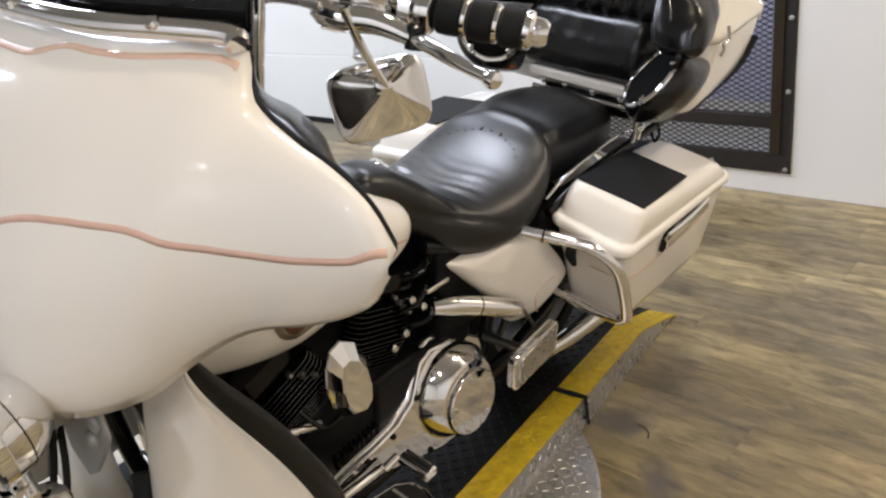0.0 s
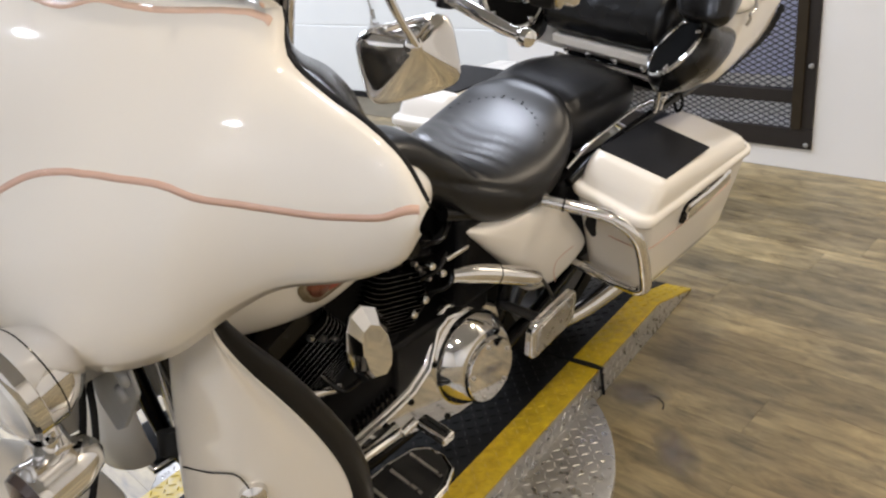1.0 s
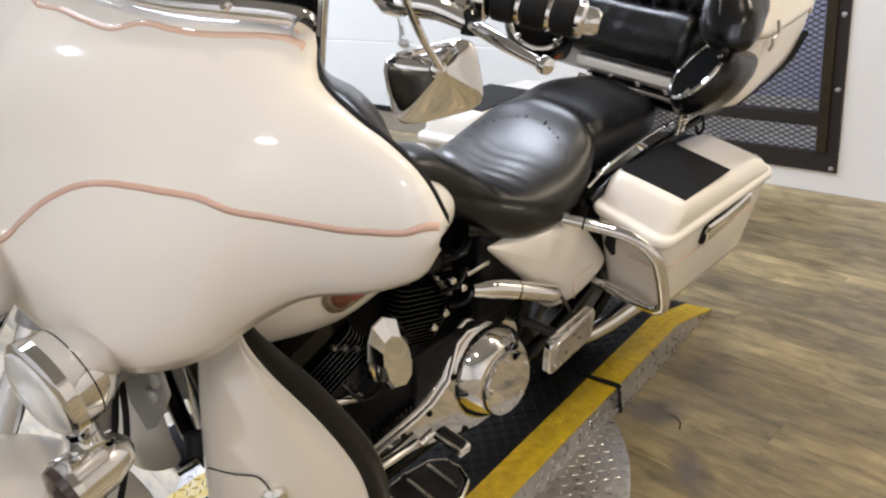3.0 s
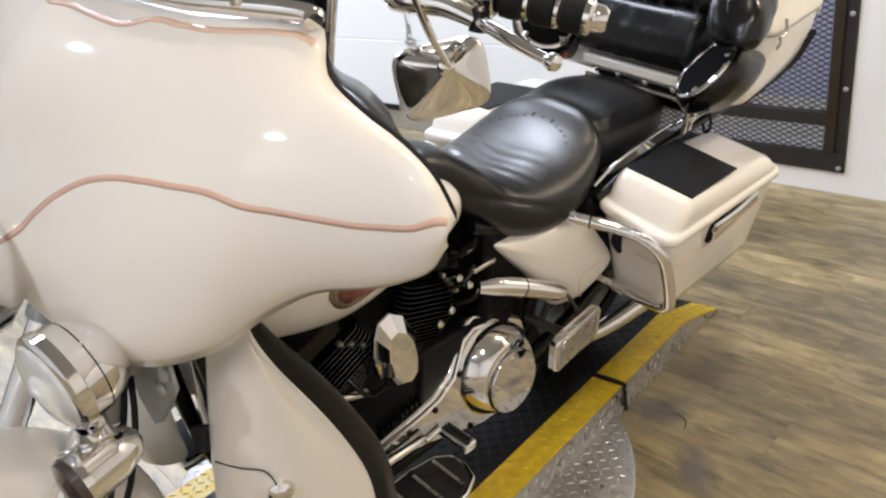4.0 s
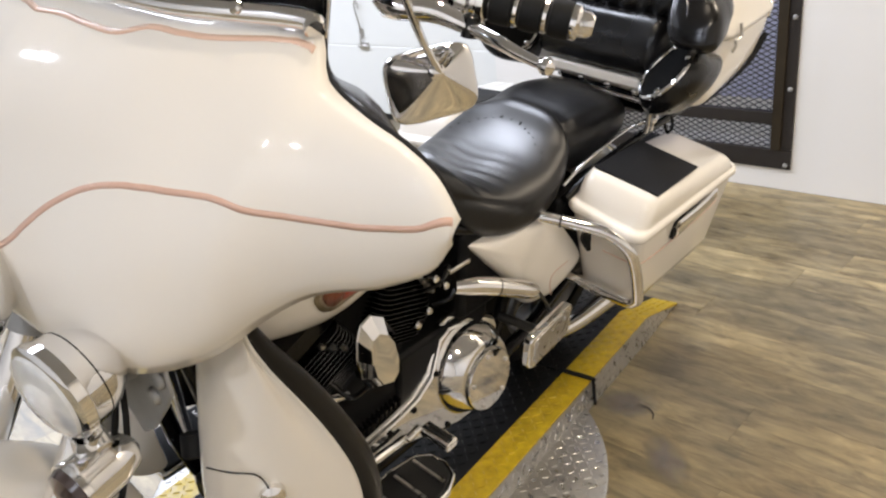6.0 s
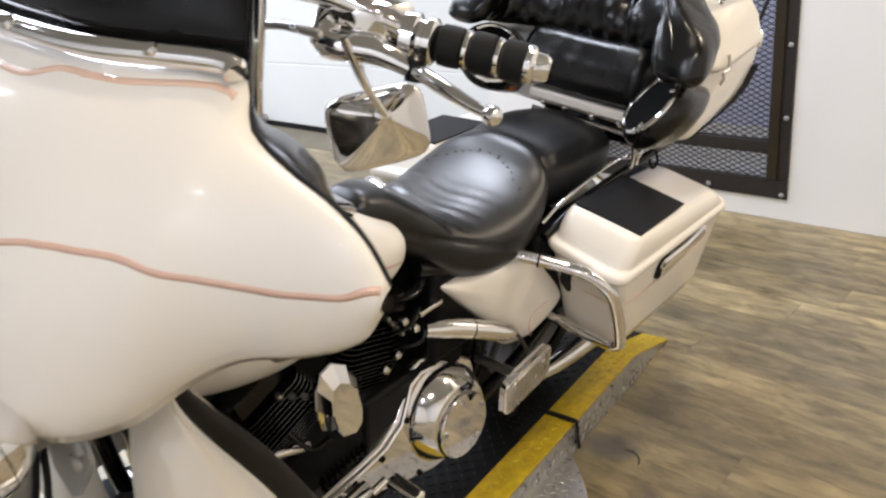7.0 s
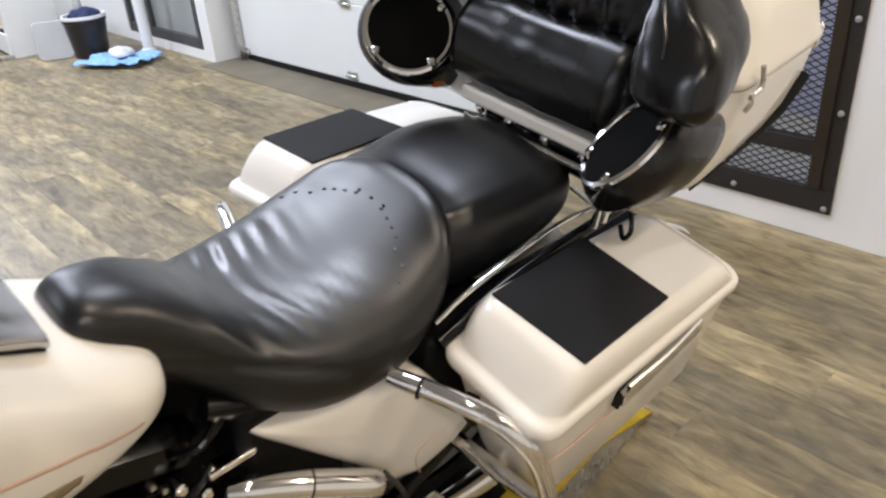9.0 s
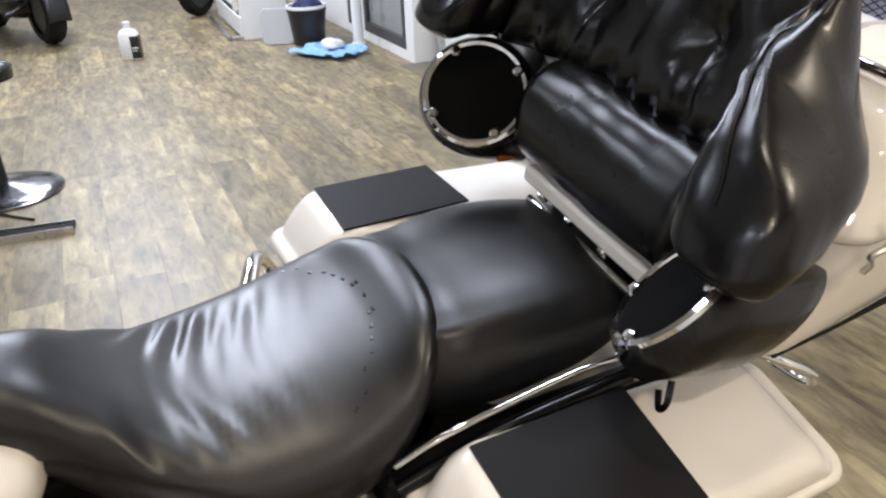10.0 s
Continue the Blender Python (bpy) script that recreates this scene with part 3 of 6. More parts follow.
on_tank("pinstripe", [(-1.0, 0.846), (-0.85, 0.826), (-0.70, 0.790), (-0.60, 0.765), (-0.535, 0.748)], [(-1.0, 0.852), (-0.85, 0.831), (-0.70, 0.795), (-0.60, 0.77), (-0.535, 0.752)], PINK, "salmon pinstripe", 0.0015)
BRONZE = material("bronze_decal", (0.22, 0.17, 0.09), 0.4, vary=0.15, scale=80)
REDDECAL = material("red_decal", (0.4, 0.045, 0.018), 0.4, vary=0.45, scale=120)
on_tank("emblem", [(-0.879, 0.738), (-0.862, 0.71), (-0.832, 0.694), (-0.8, 0.7), (-0.736, 0.714), (-0.68, 0.722), (-0.617, 0.73)], [(-0.879, 0.748), (-0.856, 0.78), (-0.828, 0.79), (-0.8, 0.768), (-0.73, 0.755), (-0.67, 0.75), (-0.613, 0.742)], BRONZE, "bronze teardrop decal", 0.0012)
on_tank("emblem_line", [(-0.87, 0.74), (-0.856, 0.718), (-0.832, 0.704), (-0.8, 0.709), (-0.736, 0.721), (-0.69, 0.727)], [(-0.87, 0.746), (-0.852, 0.771), (-0.83, 0.78), (-0.806, 0.761), (-0.736, 0.748), (-0.69, 0.743)], material("pale_decal_line", (0.42, 0.35, 0.24), 0.4, vary=0.15, scale=80), "pale decal outline", 0.0027)
on_tank("emblem_centre", [(-0.815, 0.712), (-0.79, 0.714), (-0.75, 0.721), (-0.71, 0.727), (-0.675, 0.731)], [(-0.815, 0.752), (-0.79, 0.751), (-0.75, 0.745), (-0.71, 0.741), (-0.675, 0.738)], REDDECAL, "red decal centre", 0.0042)
on_tank("emblem_head", [(-0.864, 0.741), (-0.853, 0.721), (-0.835, 0.71), (-0.818, 0.718), (-0.81, 0.737)], [(-0.864, 0.745), (-0.853, 0.764), (-0.835, 0.773), (-0.818, 0.763), (-0.81, 0.742)], material("brown_decal", (0.17, 0.04, 0.015), 0.4, vary=0.5, scale=90), "dark red-brown round decal head", 0.0055)
# console along the tank's back
b = BM()
cons = [(-1.02, 1.0), (-0.93, 0.985), (-0.825, 0.96), (-0.735, 0.929), (-0.66, 0.9), (-0.6, 0.874), (-0.588, 0.866)]
skin(b, [[V(sx * h, v, w + dz) for sx, h, dz in ((-1, 0.074, -0.018), (-1, 0.076, -0.006), (-1, 0.068, 0.0), (-1, 0.03, 0.004), (1, 0.03, 0.004), (1, 0.068, 0.0), (1, 0.076, -0.006), (1, 0.074, -0.018))] for v, w in cons])
console = part("tank_console", b, CONSOLE, tank, "satin metal tank console", bevel=0.002)
b = BM()
skin(b, [[V(sx * h, v - 0.004, w + dz) for sx, h, dz in ((-1, 0.07, -0.06), (-1, 0.069, -0.0185), (1, 0.069, -0.0185), (1, 0.07, -0.06))] for v, w in cons])
part("gasket", b, RUBBER, console, "black rubber gasket under the console")
b = BM()
lathe(b, (0, -0.93, 0.988), (0, 0.2, 1), [(0, 0.05), (0.012, 0.052), (0.018, 0.044), (0.02, 0.02)], 32)
part("gauge", b, CHROME, console)
b = BM()
lathe(b, (-0.0, -0.77, 0.942), (0, 0.3, 1), [(0, 0.022), (0.018, 0.022), (0.022, 0.012)], 20)
box(b, (-0.004, -0.785, 0.961), (0.004, -0.745, 0.973))
part("ignition_knob", b, CHROME, console)


# seat
def seat_push(u, v, w, a):
    fold = math.exp(-(((v + 0.3) / 0.085) ** 2)) * (0.65 + 0.35 * math.sin(3 * a + 1)) * 0.0088
    x = v + 0.22 * (w - 0.8) - 0.3 * abs(u) + 0.008 * math.sin(9 * w)
    d = fold * (math.sin(2 * math.pi * x / 0.034) + 0.45 * math.sin(2 * math.pi * x / 0.055 + 1.3)) * max(0.0, min(1.0, (w - 0.695) / 0.06)) * min(1.0, 0.35 + abs(u) / 0.12) * max(0.0, 1 - (abs(u) / 0.14) ** 4)
    d += 0.004 * noise.noise((u * 9, v * 9, w * 9)) * (1 if w > 0.66 else 0.4)
    seam = abs((w - 0.69) - 0.35 * max(0.0, -0.26 - v))
    if abs(u) > 0.06 and v > -0.5:
        d -= 0.007 * math.exp(-((seam / 0.005) ** 2))
    return d


SEAT = [(-0.592, 0.02, 0.842, 0.81, 0.8), (-0.587, 0.046, 0.853, 0.795, 0.75), (-0.562, 0.064, 0.86, 0.77, 0.74), (-0.50, 0.08, 0.845, 0.735, 0.74), (-0.43, 0.108, 0.806, 0.685, 0.74), (-0.36, 0.148, 0.764, 0.635, 0.74), (-0.28, 0.18, 0.752, 0.605, 0.74), (-0.19, 0.195, 0.765, 0.60, 0.75), (-0.12, 0.187, 0.795, 0.61, 0.76), (-0.082, 0.167, 0.824, 0.63, 0.76), (-0.056, 0.135, 0.831, 0.65, 0.76), (-0.04, 0.1, 0.825, 0.68, 0.76)]
b = BM()
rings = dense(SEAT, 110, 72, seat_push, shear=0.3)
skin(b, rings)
seat = part("rider_seat", b, SEATLEATHER, bike, "black worn leather rider seat, sheen masked onto its bowl, stitched back", sharp=180)


def top_of(rings, u, v):
    pts = [p for r in rings for p in r]
    return max((p for p in pts if abs(p.x - u) < 0.012 and abs(p.y - v) < 0.012), key=lambda p: p.z, default=V(u, v, 0.8))


for i in range(-8, 9):
    u = i / 8 * 0.145
    v = -0.1 - 0.05 * (u / 0.13) ** 2
    a = u * 5
    p = top_of(rings, u, v)
    b = BM()
    box(b, (-0.003, -0.0018, -0.001), (0.003, 0.0018, 0.0012), Matrix.Translation(p) @ pose(0, 0, 0, 0, math.degrees(a) * 0.35, -math.degrees(a)))
    part("stitch", b, LEATHER, seat)

def pillion_push(u, v, w, a):
    d = 0.004 * noise.noise((u * 8 + 3, v * 8, w * 8))
    # a piped edge runs round the sitting panel
    edge = abs(math.atan2(math.sin(a), abs(math.cos(a))) - 0.82)
    d += 0.003 * math.exp(-((edge / 0.1) ** 2)) * max(0.0, 1 - max(0.0, v) / 0.25)
    d += 0.006 * math.exp(-(((v + 0.05) / 0.025) ** 2)) * max(0.0, math.sin(a)) - 0.003 * math.exp(-(((v + 0.005) / 0.025) ** 2)) * max(0.0, math.sin(a))
    return d


PILLION = [(-0.085, 0.05, 0.79, 0.73, 0.7), (-0.075, 0.118, 0.808, 0.69, 0.72), (-0.045, 0.142, 0.822, 0.66, 0.72), (0.02, 0.155, 0.829, 0.655, 0.74), (0.10, 0.163, 0.833, 0.665, 0.76), (0.18, 0.157, 0.829, 0.68, 0.78), (0.24, 0.135, 0.816, 0.70, 0.74), (0.275, 0.08, 0.80, 0.72, 0.8), (0.283, 0.02, 0.78, 0.75, 0.86)]
b = BM()
skin(b, dense(PILLION, 80, 96, pillion_push, shear=0.1))
part("passenger_seat", b, SEATLEATHER, bike, "black leather passenger seat", sharp=180)


# saddlebags
def ring_at(u0, u1, v0, v1, r, w, side, tilt=0.0, n=6):
    """A level rounded ring of a case; tilt lowers its outer side."""
    um = (u0 + u1) / 2
    return [V(side * u, v, w - tilt * (u - um)) for u, v in rrect(u0, u1, v0, v1, r, n)]


def saddlebag(side):
    b = BM()
    skin(b, [ring_at(0.235, 0.35, 0.0, 0.36, 0.03, 0.372, side), ring_at(0.222, 0.366, -0.028, 0.39, 0.035, 0.382, side), ring_at(0.214, 0.38, -0.042, 0.405, 0.035, 0.42, side), ring_at(0.206, 0.396, -0.104, 0.425, 0.035, 0.59, side, 0.1), ring_at(0.205, 0.399, -0.12, 0.428, 0.035, 0.632, side, 0.15)])
    bag = part("saddlebag", b, PAINT, bike, "cream white hard saddlebag", sharp=60)
    b = BM()
    rr = [(0.2, 0.403, -0.128, 0.434, 0.036, 0.630, 0.15), (0.197, 0.408, -0.134, 0.440, 0.038, 0.637, 0.15), (0.197, 0.408, -0.134, 0.440, 0.038, 0.648, 0.15), (0.199, 0.405, -0.131, 0.437, 0.038, 0.6535, 0.15), (0.203, 0.402, -0.124, 0.433, 0.036, 0.656, 0.15), (0.207, 0.3995, -0.115, 0.4285, 0.036, 0.657, 0.15), (0.209, 0.3985, -0.111, 0.427, 0.036, 0.662, 0.15), (0.208, 0.401, -0.105, 0.423, 0.036, 0.676, 0.15), (0.207, 0.401, -0.088, 0.412, 0.036, 0.698, 0.14), (0.212, 0.398, -0.075, 0.397, 0.036, 0.712, 0.13), (0.218, 0.392, -0.066, 0.385, 0.034, 0.7195, 0.13), (0.23, 0.38, -0.05, 0.36, 0.03, 0.722, 0.13)]
    rings = [ring_at(*r[:6], side, r[6]) for r in rr]
    for ring in rings:
        for p in ring:
            p.z -= 0.05 * max(0.0, (p.y - 0.19) / 0.25) ** 1.4 * max(0.0, min(1.0, (p.z + 0.15 * (abs(p.x) - 0.3) - 0.652) / 0.05))
    skin(b, rings)
    lid = part("lid", b, PAINT, bag, "cream white bag lid", sharp=60)
    b = BM()
    pad = [(0.224, -0.052), (0.39, -0.044), (0.388, 0.172), (0.224, 0.172)]
    skin(b, [[V(side * u, v, 0.7225 + dz - 0.13 * (u - 0.301)) for u, v in pad] for dz in (0.0, 0.0035)])
    part("lid_pad", b, VINYL, lid, "black vinyl lid pad", sharp=30)
    # latch handle on the outer face
    b = BM()
    rows = []
    for i, (v, w) in enumerate(((0.07, 0.574), (0.085, 0.579), (0.18, 0.589), (0.275, 0.598), (0.29, 0.599))):
        h = 0.012 if i in (0, 4) else 0.017
        rows.append([V(side * u, v, w + z) for u, z in ((0.398, -h), (0.411, -h * 0.85), (0.4135, 0), (0.411, h * 0.85), (0.398, h))])
    skin(b, rows)
    latch = part("latch", b, CHROME, bag, "chrome latch handle", sharp=30)
    b = BM()
    box(b, (side * 0.392, 0.063, 0.558), (side * 0.407, 0.069, 0.589))
    part("latch_end", b, GLOSS, latch, "black latch end", bevel=0.002)
    b = BM()
    tube(b, [(side * 0.409, 0.075, 0.603), (side * 0.413, 0.18, 0.61), (side * 0.409, 0.285, 0.617)], 0.0045, 8, 4)
    part("latch_bar", b, CHROME, latch)
    b = BM()
    skin(b, [[V(side * u, v, w + 0.11 * (v - 0.18)) for v, w in rrect(0.066, 0.296, 0.564, 0.616, 0.008, 3)] for u in (0.39, 0.4005)])
    part("latch_plate", b, GLOSS, latch, "black plate behind the latch", sharp=30)
    # pinstripe round the body
    b = BM()
    path = [(0.3, -0.0945, 0.552), (0.37, -0.0935, 0.549), (0.394, -0.075, 0.547), (0.3945, 0.1, 0.542), (0.394, 0.3, 0.55), (0.392, 0.40, 0.572)]
    tube(b, [(side * u, v, w) for u, v, w in path], 0.0014, 6, 5)
    part("pinstripe", b, PINK, bag, "fine salmon pinstripe")
    # rubber strap at the front
    b = BM()
    tube(b, [(side * 0.262, -0.112, 0.60), (side * 0.268, -0.128, 0.585), (side * 0.276, -0.12, 0.555)], [0.011, 0.014, 0.006], 10, 4)
    part("strap", b, RUBBER, bag, "black rubber strap")
    return bag


bags = [saddlebag(1), saddlebag(-1)]
bags[1].location = (0, 0.02, 0.009)
for side in (1, -1):
    b = BM()
    tube(b, [(side * u, v, w) for u, v, w in ((0.19, -0.215, 0.652), (0.26, -0.185, 0.648), (0.335, -0.155, 0.638), (0.382, -0.13, 0.60), (0.396, -0.105, 0.54), (0.4, -0.072, 0.452), (0.392, -0.066, 0.43), (0.37, -0.066, 0.42), (0.28, -0.072, 0.425), (0.15, -0.08, 0.435))], 0.0142, 14, 6)
    guard = part("bag_guard", b, CHROME, bike, "chrome saddlebag guard rail")
    b = BM()
    lathe(b, (side * 0.235, -0.198, 0.6505), (side * 0.9, 0.38, -0.06), [(-0.002, 0.0165), (0.002, 0.0165)], 14)
    part("clamp", b, GLOSS, guard)
    # the trunk's bracket, and the chrome rail beside the passenger seat
    if side < 0:
        continue
    b = BM()
    for v in (0.185, 0.212):
        tube(b, [(0.232, v, 0.86), (0.231, v, 0.79), (0.228, v, 0.752)], [0.007, 0.006, 0.0075], 10, 3)
    lathe(b, (0.238, 0.198, 0.79), (1, 0, 0), [(0, 0.01), (0.006, 0.01), (0.009, 0.006)], 12)
    part("trunk_bracket", b, CHROME, bike, "chrome trunk bracket", bevel=0.004)
    b = BM()
    tube(b, [(side * u, v, w) for u, v, w in ((0.19, -0.13, 0.70), (0.198, -0.07, 0.735), (0.2, 0.04, 0.757), (0.202, 0.14, 0.77), (0.215, 0.22, 0.775), (0.23, 0.27, 0.79))], 0.0044, 10, 6)
    part("side_rail", b, CHROME, bike, "chrome rail beside the seat")
    b = BM()
    tube(b, [(side * u, v, w) for u, v, w in ((0.2, -0.13, 0.668), (0.205, 0.0, 0.71), (0.212, 0.16, 0.735), (0.22, 0.30, 0.75), (0.22, 0.48, 0.76))], 0.011, 10, 4)
    part("frame_rail", b, GLOSS, bike, "black frame rail")

# trunk
b = BM()
skin(b, [[V(u, v, w + k * (v - 0.22)) for u, v in rrect(-h, h, v0, v1, 0.05, 6)] for h, v0, v1, w, k in ((0.29, 0.29, 0.46, 0.802, 0.2), (0.318, 0.27, 0.51, 0.806, 0.2), (0.327, 0.256, 0.545, 0.824, 0.19), (0.332, 0.262, 0.585, 0.862, 0.15), (0.336, 0.31, 0.613, 0.93, 0.1), (0.338, 0.32, 0.617, 0.966, 0.12))])
trunk = part("trunk", b, PAINT, bike, "cream white hard trunk with black leather backrest", sharp=60)
b = BM()
skin(b, [[V(u, v, w + 0.12 * (v - 0.22)) for u, v in rrect(-h, h, v0, v1, 0.05, 6)] for h, v0, v1, w in ((0.339, 0.315, 0.618, 0.970), (0.343, 0.312, 0.624, 0.976), (0.343, 0.312, 0.624, 0.986), (0.338, 0.32, 0.615, 0.994), (0.327, 0.345, 0.59, 1.05), (0.312, 0.365, 0.565, 1.085), (0.285, 0.38, 0.53, 1.105), (0.24, 0.39, 0.5, 1.11))])
lid = part("trunk_lid", b, PAINT, trunk, "cream white trunk lid", sharp=60)
b = BM()
tube(b, [(0.318, 0.3, 0.822), (0.324, 0.4, 0.843), (0.327, 0.5, 0.868), (0.33, 0.555, 0.895), (0.335, 0.6, 0.95)], [0.0022, 0.0025, 0.005, 0.008, 0.0085], 8, 5)
part("edge_trim", b, RUBBER, trunk, "black rubber lower edging")
for side in (1, -1):
    b = BM()
    tube(b, [(side * 0.345, 0.35, 0.955), (side * 0.352, 0.345, 0.972), (side * 0.352, 0.338, 0.985), (side * 0.353, 0.362, 0.995), (side * 0.347, 0.36, 1.025)], 0.004, 8, 4)
    part("trunk_latch", b, STEEL, trunk, "small steel latch hook")
    b = BM()
    lathe(b, (side * 0.325, 0.598, 1.018), (0, 0, 1), [(-0.02, 0.012), (0.018, 0.012), (0.022, 0.008)], 12)
    part("hinge", b, CHROME, trunk)
b = BM()
tube(b, [(-0.3, 0.56, 1.135), (-0.298, 0.46, 1.138), (-0.29, 0.405, 1.14), (-0.27, 0.392, 1.14), (0.0, 0.385, 1.142), (0.27, 0.392, 1.14), (0.29, 0.405, 1.14), (0.298, 0.46, 1.138), (0.3, 0.56, 1.135)], 0.0065, 10, 5)
rack = part("luggage_rack", b, CHROME, lid, "chrome luggage rack on the lid")
for u in (-0.15, 0.0, 0.15):
    b = BM()
    tube(b, [(u, 0.39, 1.14), (u, 0.47, 1.142), (u, 0.575, 1.138)], 0.005, 8, 4)
    part("rack_bar", b, CHROME, rack)
for side in (1, -1):
    for v, w0, u0 in ((0.41, 1.105, 0.265), (0.53, 1.09, 0.28)):
        b = BM()
        tube(b, [(side * u0, v, w0 - 0.01), (side * 0.288, v, 1.138)], [0.008, 0.006], 10, 1)
        part("rack_post", b, CHROME, rack)
    b = BM()
    tube(b, [(side * 0.296, 0.5, 1.137), (side * 0.297, 0.515, 1.2), (side * 0.28, 0.54, 1.225), (side * 0.2, 0.56, 1.23)], 0.0055, 10, 5)
    part("rack_hoop", b, CHROME, rack)
b = BM()
tube(b, [(0.30, 0.60, 0.97), (0.315, 0.66, 1.15), (0.325, 0.72, 1.32), (0.335, 0.78, 1.5)], [0.006, 0.004, 0.003, 0.002], 8, 3)
part("antenna", b, RUBBER, trunk, "thin black antenna")


# backrest
def wrap(s):
    """Plan of the wrap-around cushion, from the right arm (-1) to the left (1)."""
    pts = [V(-0.27, 0.142, 0), V(-0.268, 0.21, 0), V(-0.25, 0.275, 0), V(-0.16, 0.325, 0), V(0.01, 0.335, 0), V(0.185, 0.325, 0), V(0.272, 0.275, 0), V(0.291, 0.207, 0), V(0.296, 0.135, 0)]
    x = (s + 1) / 2 * (len(pts) - 1)
    i = min(int(x), len(pts) - 2)
    f = x - i
    p0, p1, p2, p3 = pts[max(i - 1, 0)], pts[i], pts[i + 1], pts[min(i + 2, len(pts) - 1)]
    return 0.5 * (2 * p1 + (p2 - p0) * f + (2 * p0 - 5 * p1 + 4 * p2 - p3) * f * f + (3 * p1 - p0 - 3 * p2 + p3) * f ** 3)


BUTTONS = [(-0.095, 1.135), (0.095, 1.135), (0.0, 1.215), (-0.19, 1.215), (0.19, 1.215)]
NS, NA = 120, 56
SHOULDER = ((0, 0.25, 0.4, 0.5, 0.6, 0.75, 0.88, 1), (1.325, 1.285, 1.235, 1.21, 1.19, 1.165, 1.125, 1.06))
rings = []
for j in range(NS + 1):
    s = -1 + 2 * j / NS
    c, d = wrap(s), (wrap(min(s + 0.01, 1)) - wrap(max(s - 0.01, -1))).normalized()
    n = V(d.y, -d.x, 0)
    arm = max(0.0, (abs(s) - 0.55) / 0.45)
    end = math.sqrt(max(0.02, 1 - max(0.0, (abs(s) - 0.84) / 0.16) ** 2))
    lo = lerp(1.008, 0.992, min(1, arm * 1.6)) + 0.012 * max(0.0, arm - 0.7) / 0.3
    if s < 0:
        lo += 0.022 * min(1.0, arm * 2)
    hi = float(np.interp(abs(s), SHOULDER[0], SHOULDER[1]))
    thick = lerp(0.06, 0.054, arm) * end
    mid, half = (lo + hi) / 2, (hi - lo) / 2 * lerp(1, end, 0.5)
    ring = []
    for i in range(NA):
        a = 2 * math.pi * i / NA
        x, z = math.copysign(abs(math.cos(a)) ** lerp(0.75, 0.78, arm), math.cos(a)), math.copysign(abs(math.sin(a)) ** lerp(0.7, 0.62, arm), math.sin(a))
        p = c + n * thick * x + V(0, 0, mid + half * z)
        p.y += (0.28 if x > 0 or p.z < 1.1 else lerp(0.28, -0.2, min(1.0, -1.3 * x))) * (p.z - 1.1)
        if x > 0.05:
            q = 0.0
            for bu, bw in BUTTONS:
                du, dw = p.x - bu, p.z - bw
                rad = math.hypot(du, dw)
                ang = math.atan2(dw, du)
                q -= 0.034 * math.exp(-((rad / 0.03) ** 2)) + 0.011 * math.exp(-((rad / 0.07) ** 2)) * (0.5 + 0.5 * math.cos(7 * ang + bu * 40)) * min(1, rad / 0.02)
            for bu in (-0.095, 0.095, 0.0):
                q -= 0.012 * math.exp(-(((p.x - bu - 0.25 * (1.135 - p.z) * (1 if bu > 0 else -1)) / 0.007) ** 2)) * (1 if p.z < 1.135 else 0) * (0.6 if bu == 0.0 else 1)
            q += 0.006 * math.sin(p.x * 130 + 3 * math.sin(p.z * 22)) * math.exp(-(((p.z - lo - 0.02) / 0.035) ** 2)) * (1 - arm)
            q -= 0.022 * math.exp(-(((abs(s) - 0.56) / 0.05) ** 2)) + 0.02 * math.exp(-(((abs(s) - 0.72 + 0.8 * (p.z - 1.13)) / 0.028) ** 2)) * max(0.0, 1 - abs(p.z - 1.13) / 0.07)
            p += n * q * min(1, x * 2)
        over, under = lerp(1.25, 0.5, (x + 1) / 2), lerp(0.44, 0.16, (x + 1) / 2)
        k = lerp(under, over, max(0.0, min(1.0, (p.z - 1.05) / 0.1)))
        p.x += math.copysign(min(1.0, max(0.0, (abs(s) - 0.3) / 0.35)), s) * k * (1.1 - p.z)
        p += n * (0.005 * noise.noise(p * 9) + 0.0012 * noise.noise(p * 26))
        if arm > 0 and z > 0.1:
            p += n * 0.0012 * math.sin(p.z * 150 + p.y * 110) * min(1.0, arm * 3) * z * (1 if x > 0 else 0.2)
        ring.append(p)
    rings.append(ring)
b = BM()
skin(b, rings)
backrest = part("backrest", b, LEATHER, trunk, "black tufted leather wrap-around backrest", sharp=180)
for side in (1, -1):
    b = BM()
    mids = range(84, 119, 2) if side > 0 else range(36, 1, -2)
    tube(b, [rings[j][13] + V(0, 0, -0.0005) for j in mids], 0.0028, 6, 4)
    part("piping", b, LEATHER, backrest)
for bu, bw in BUTTONS:
    ring = min((p for r in rings for p in r if p.y < 0.36), key=lambda p: math.hypot(p.x - bu, p.z - bw))
    b = BM()
    lathe(b, ring, (0, -1, 0.25), [(-0.004, 0.01), (0.003, 0.0095), (0.006, 0.005)], 12)
    part("button", b, LEATHER, backrest)


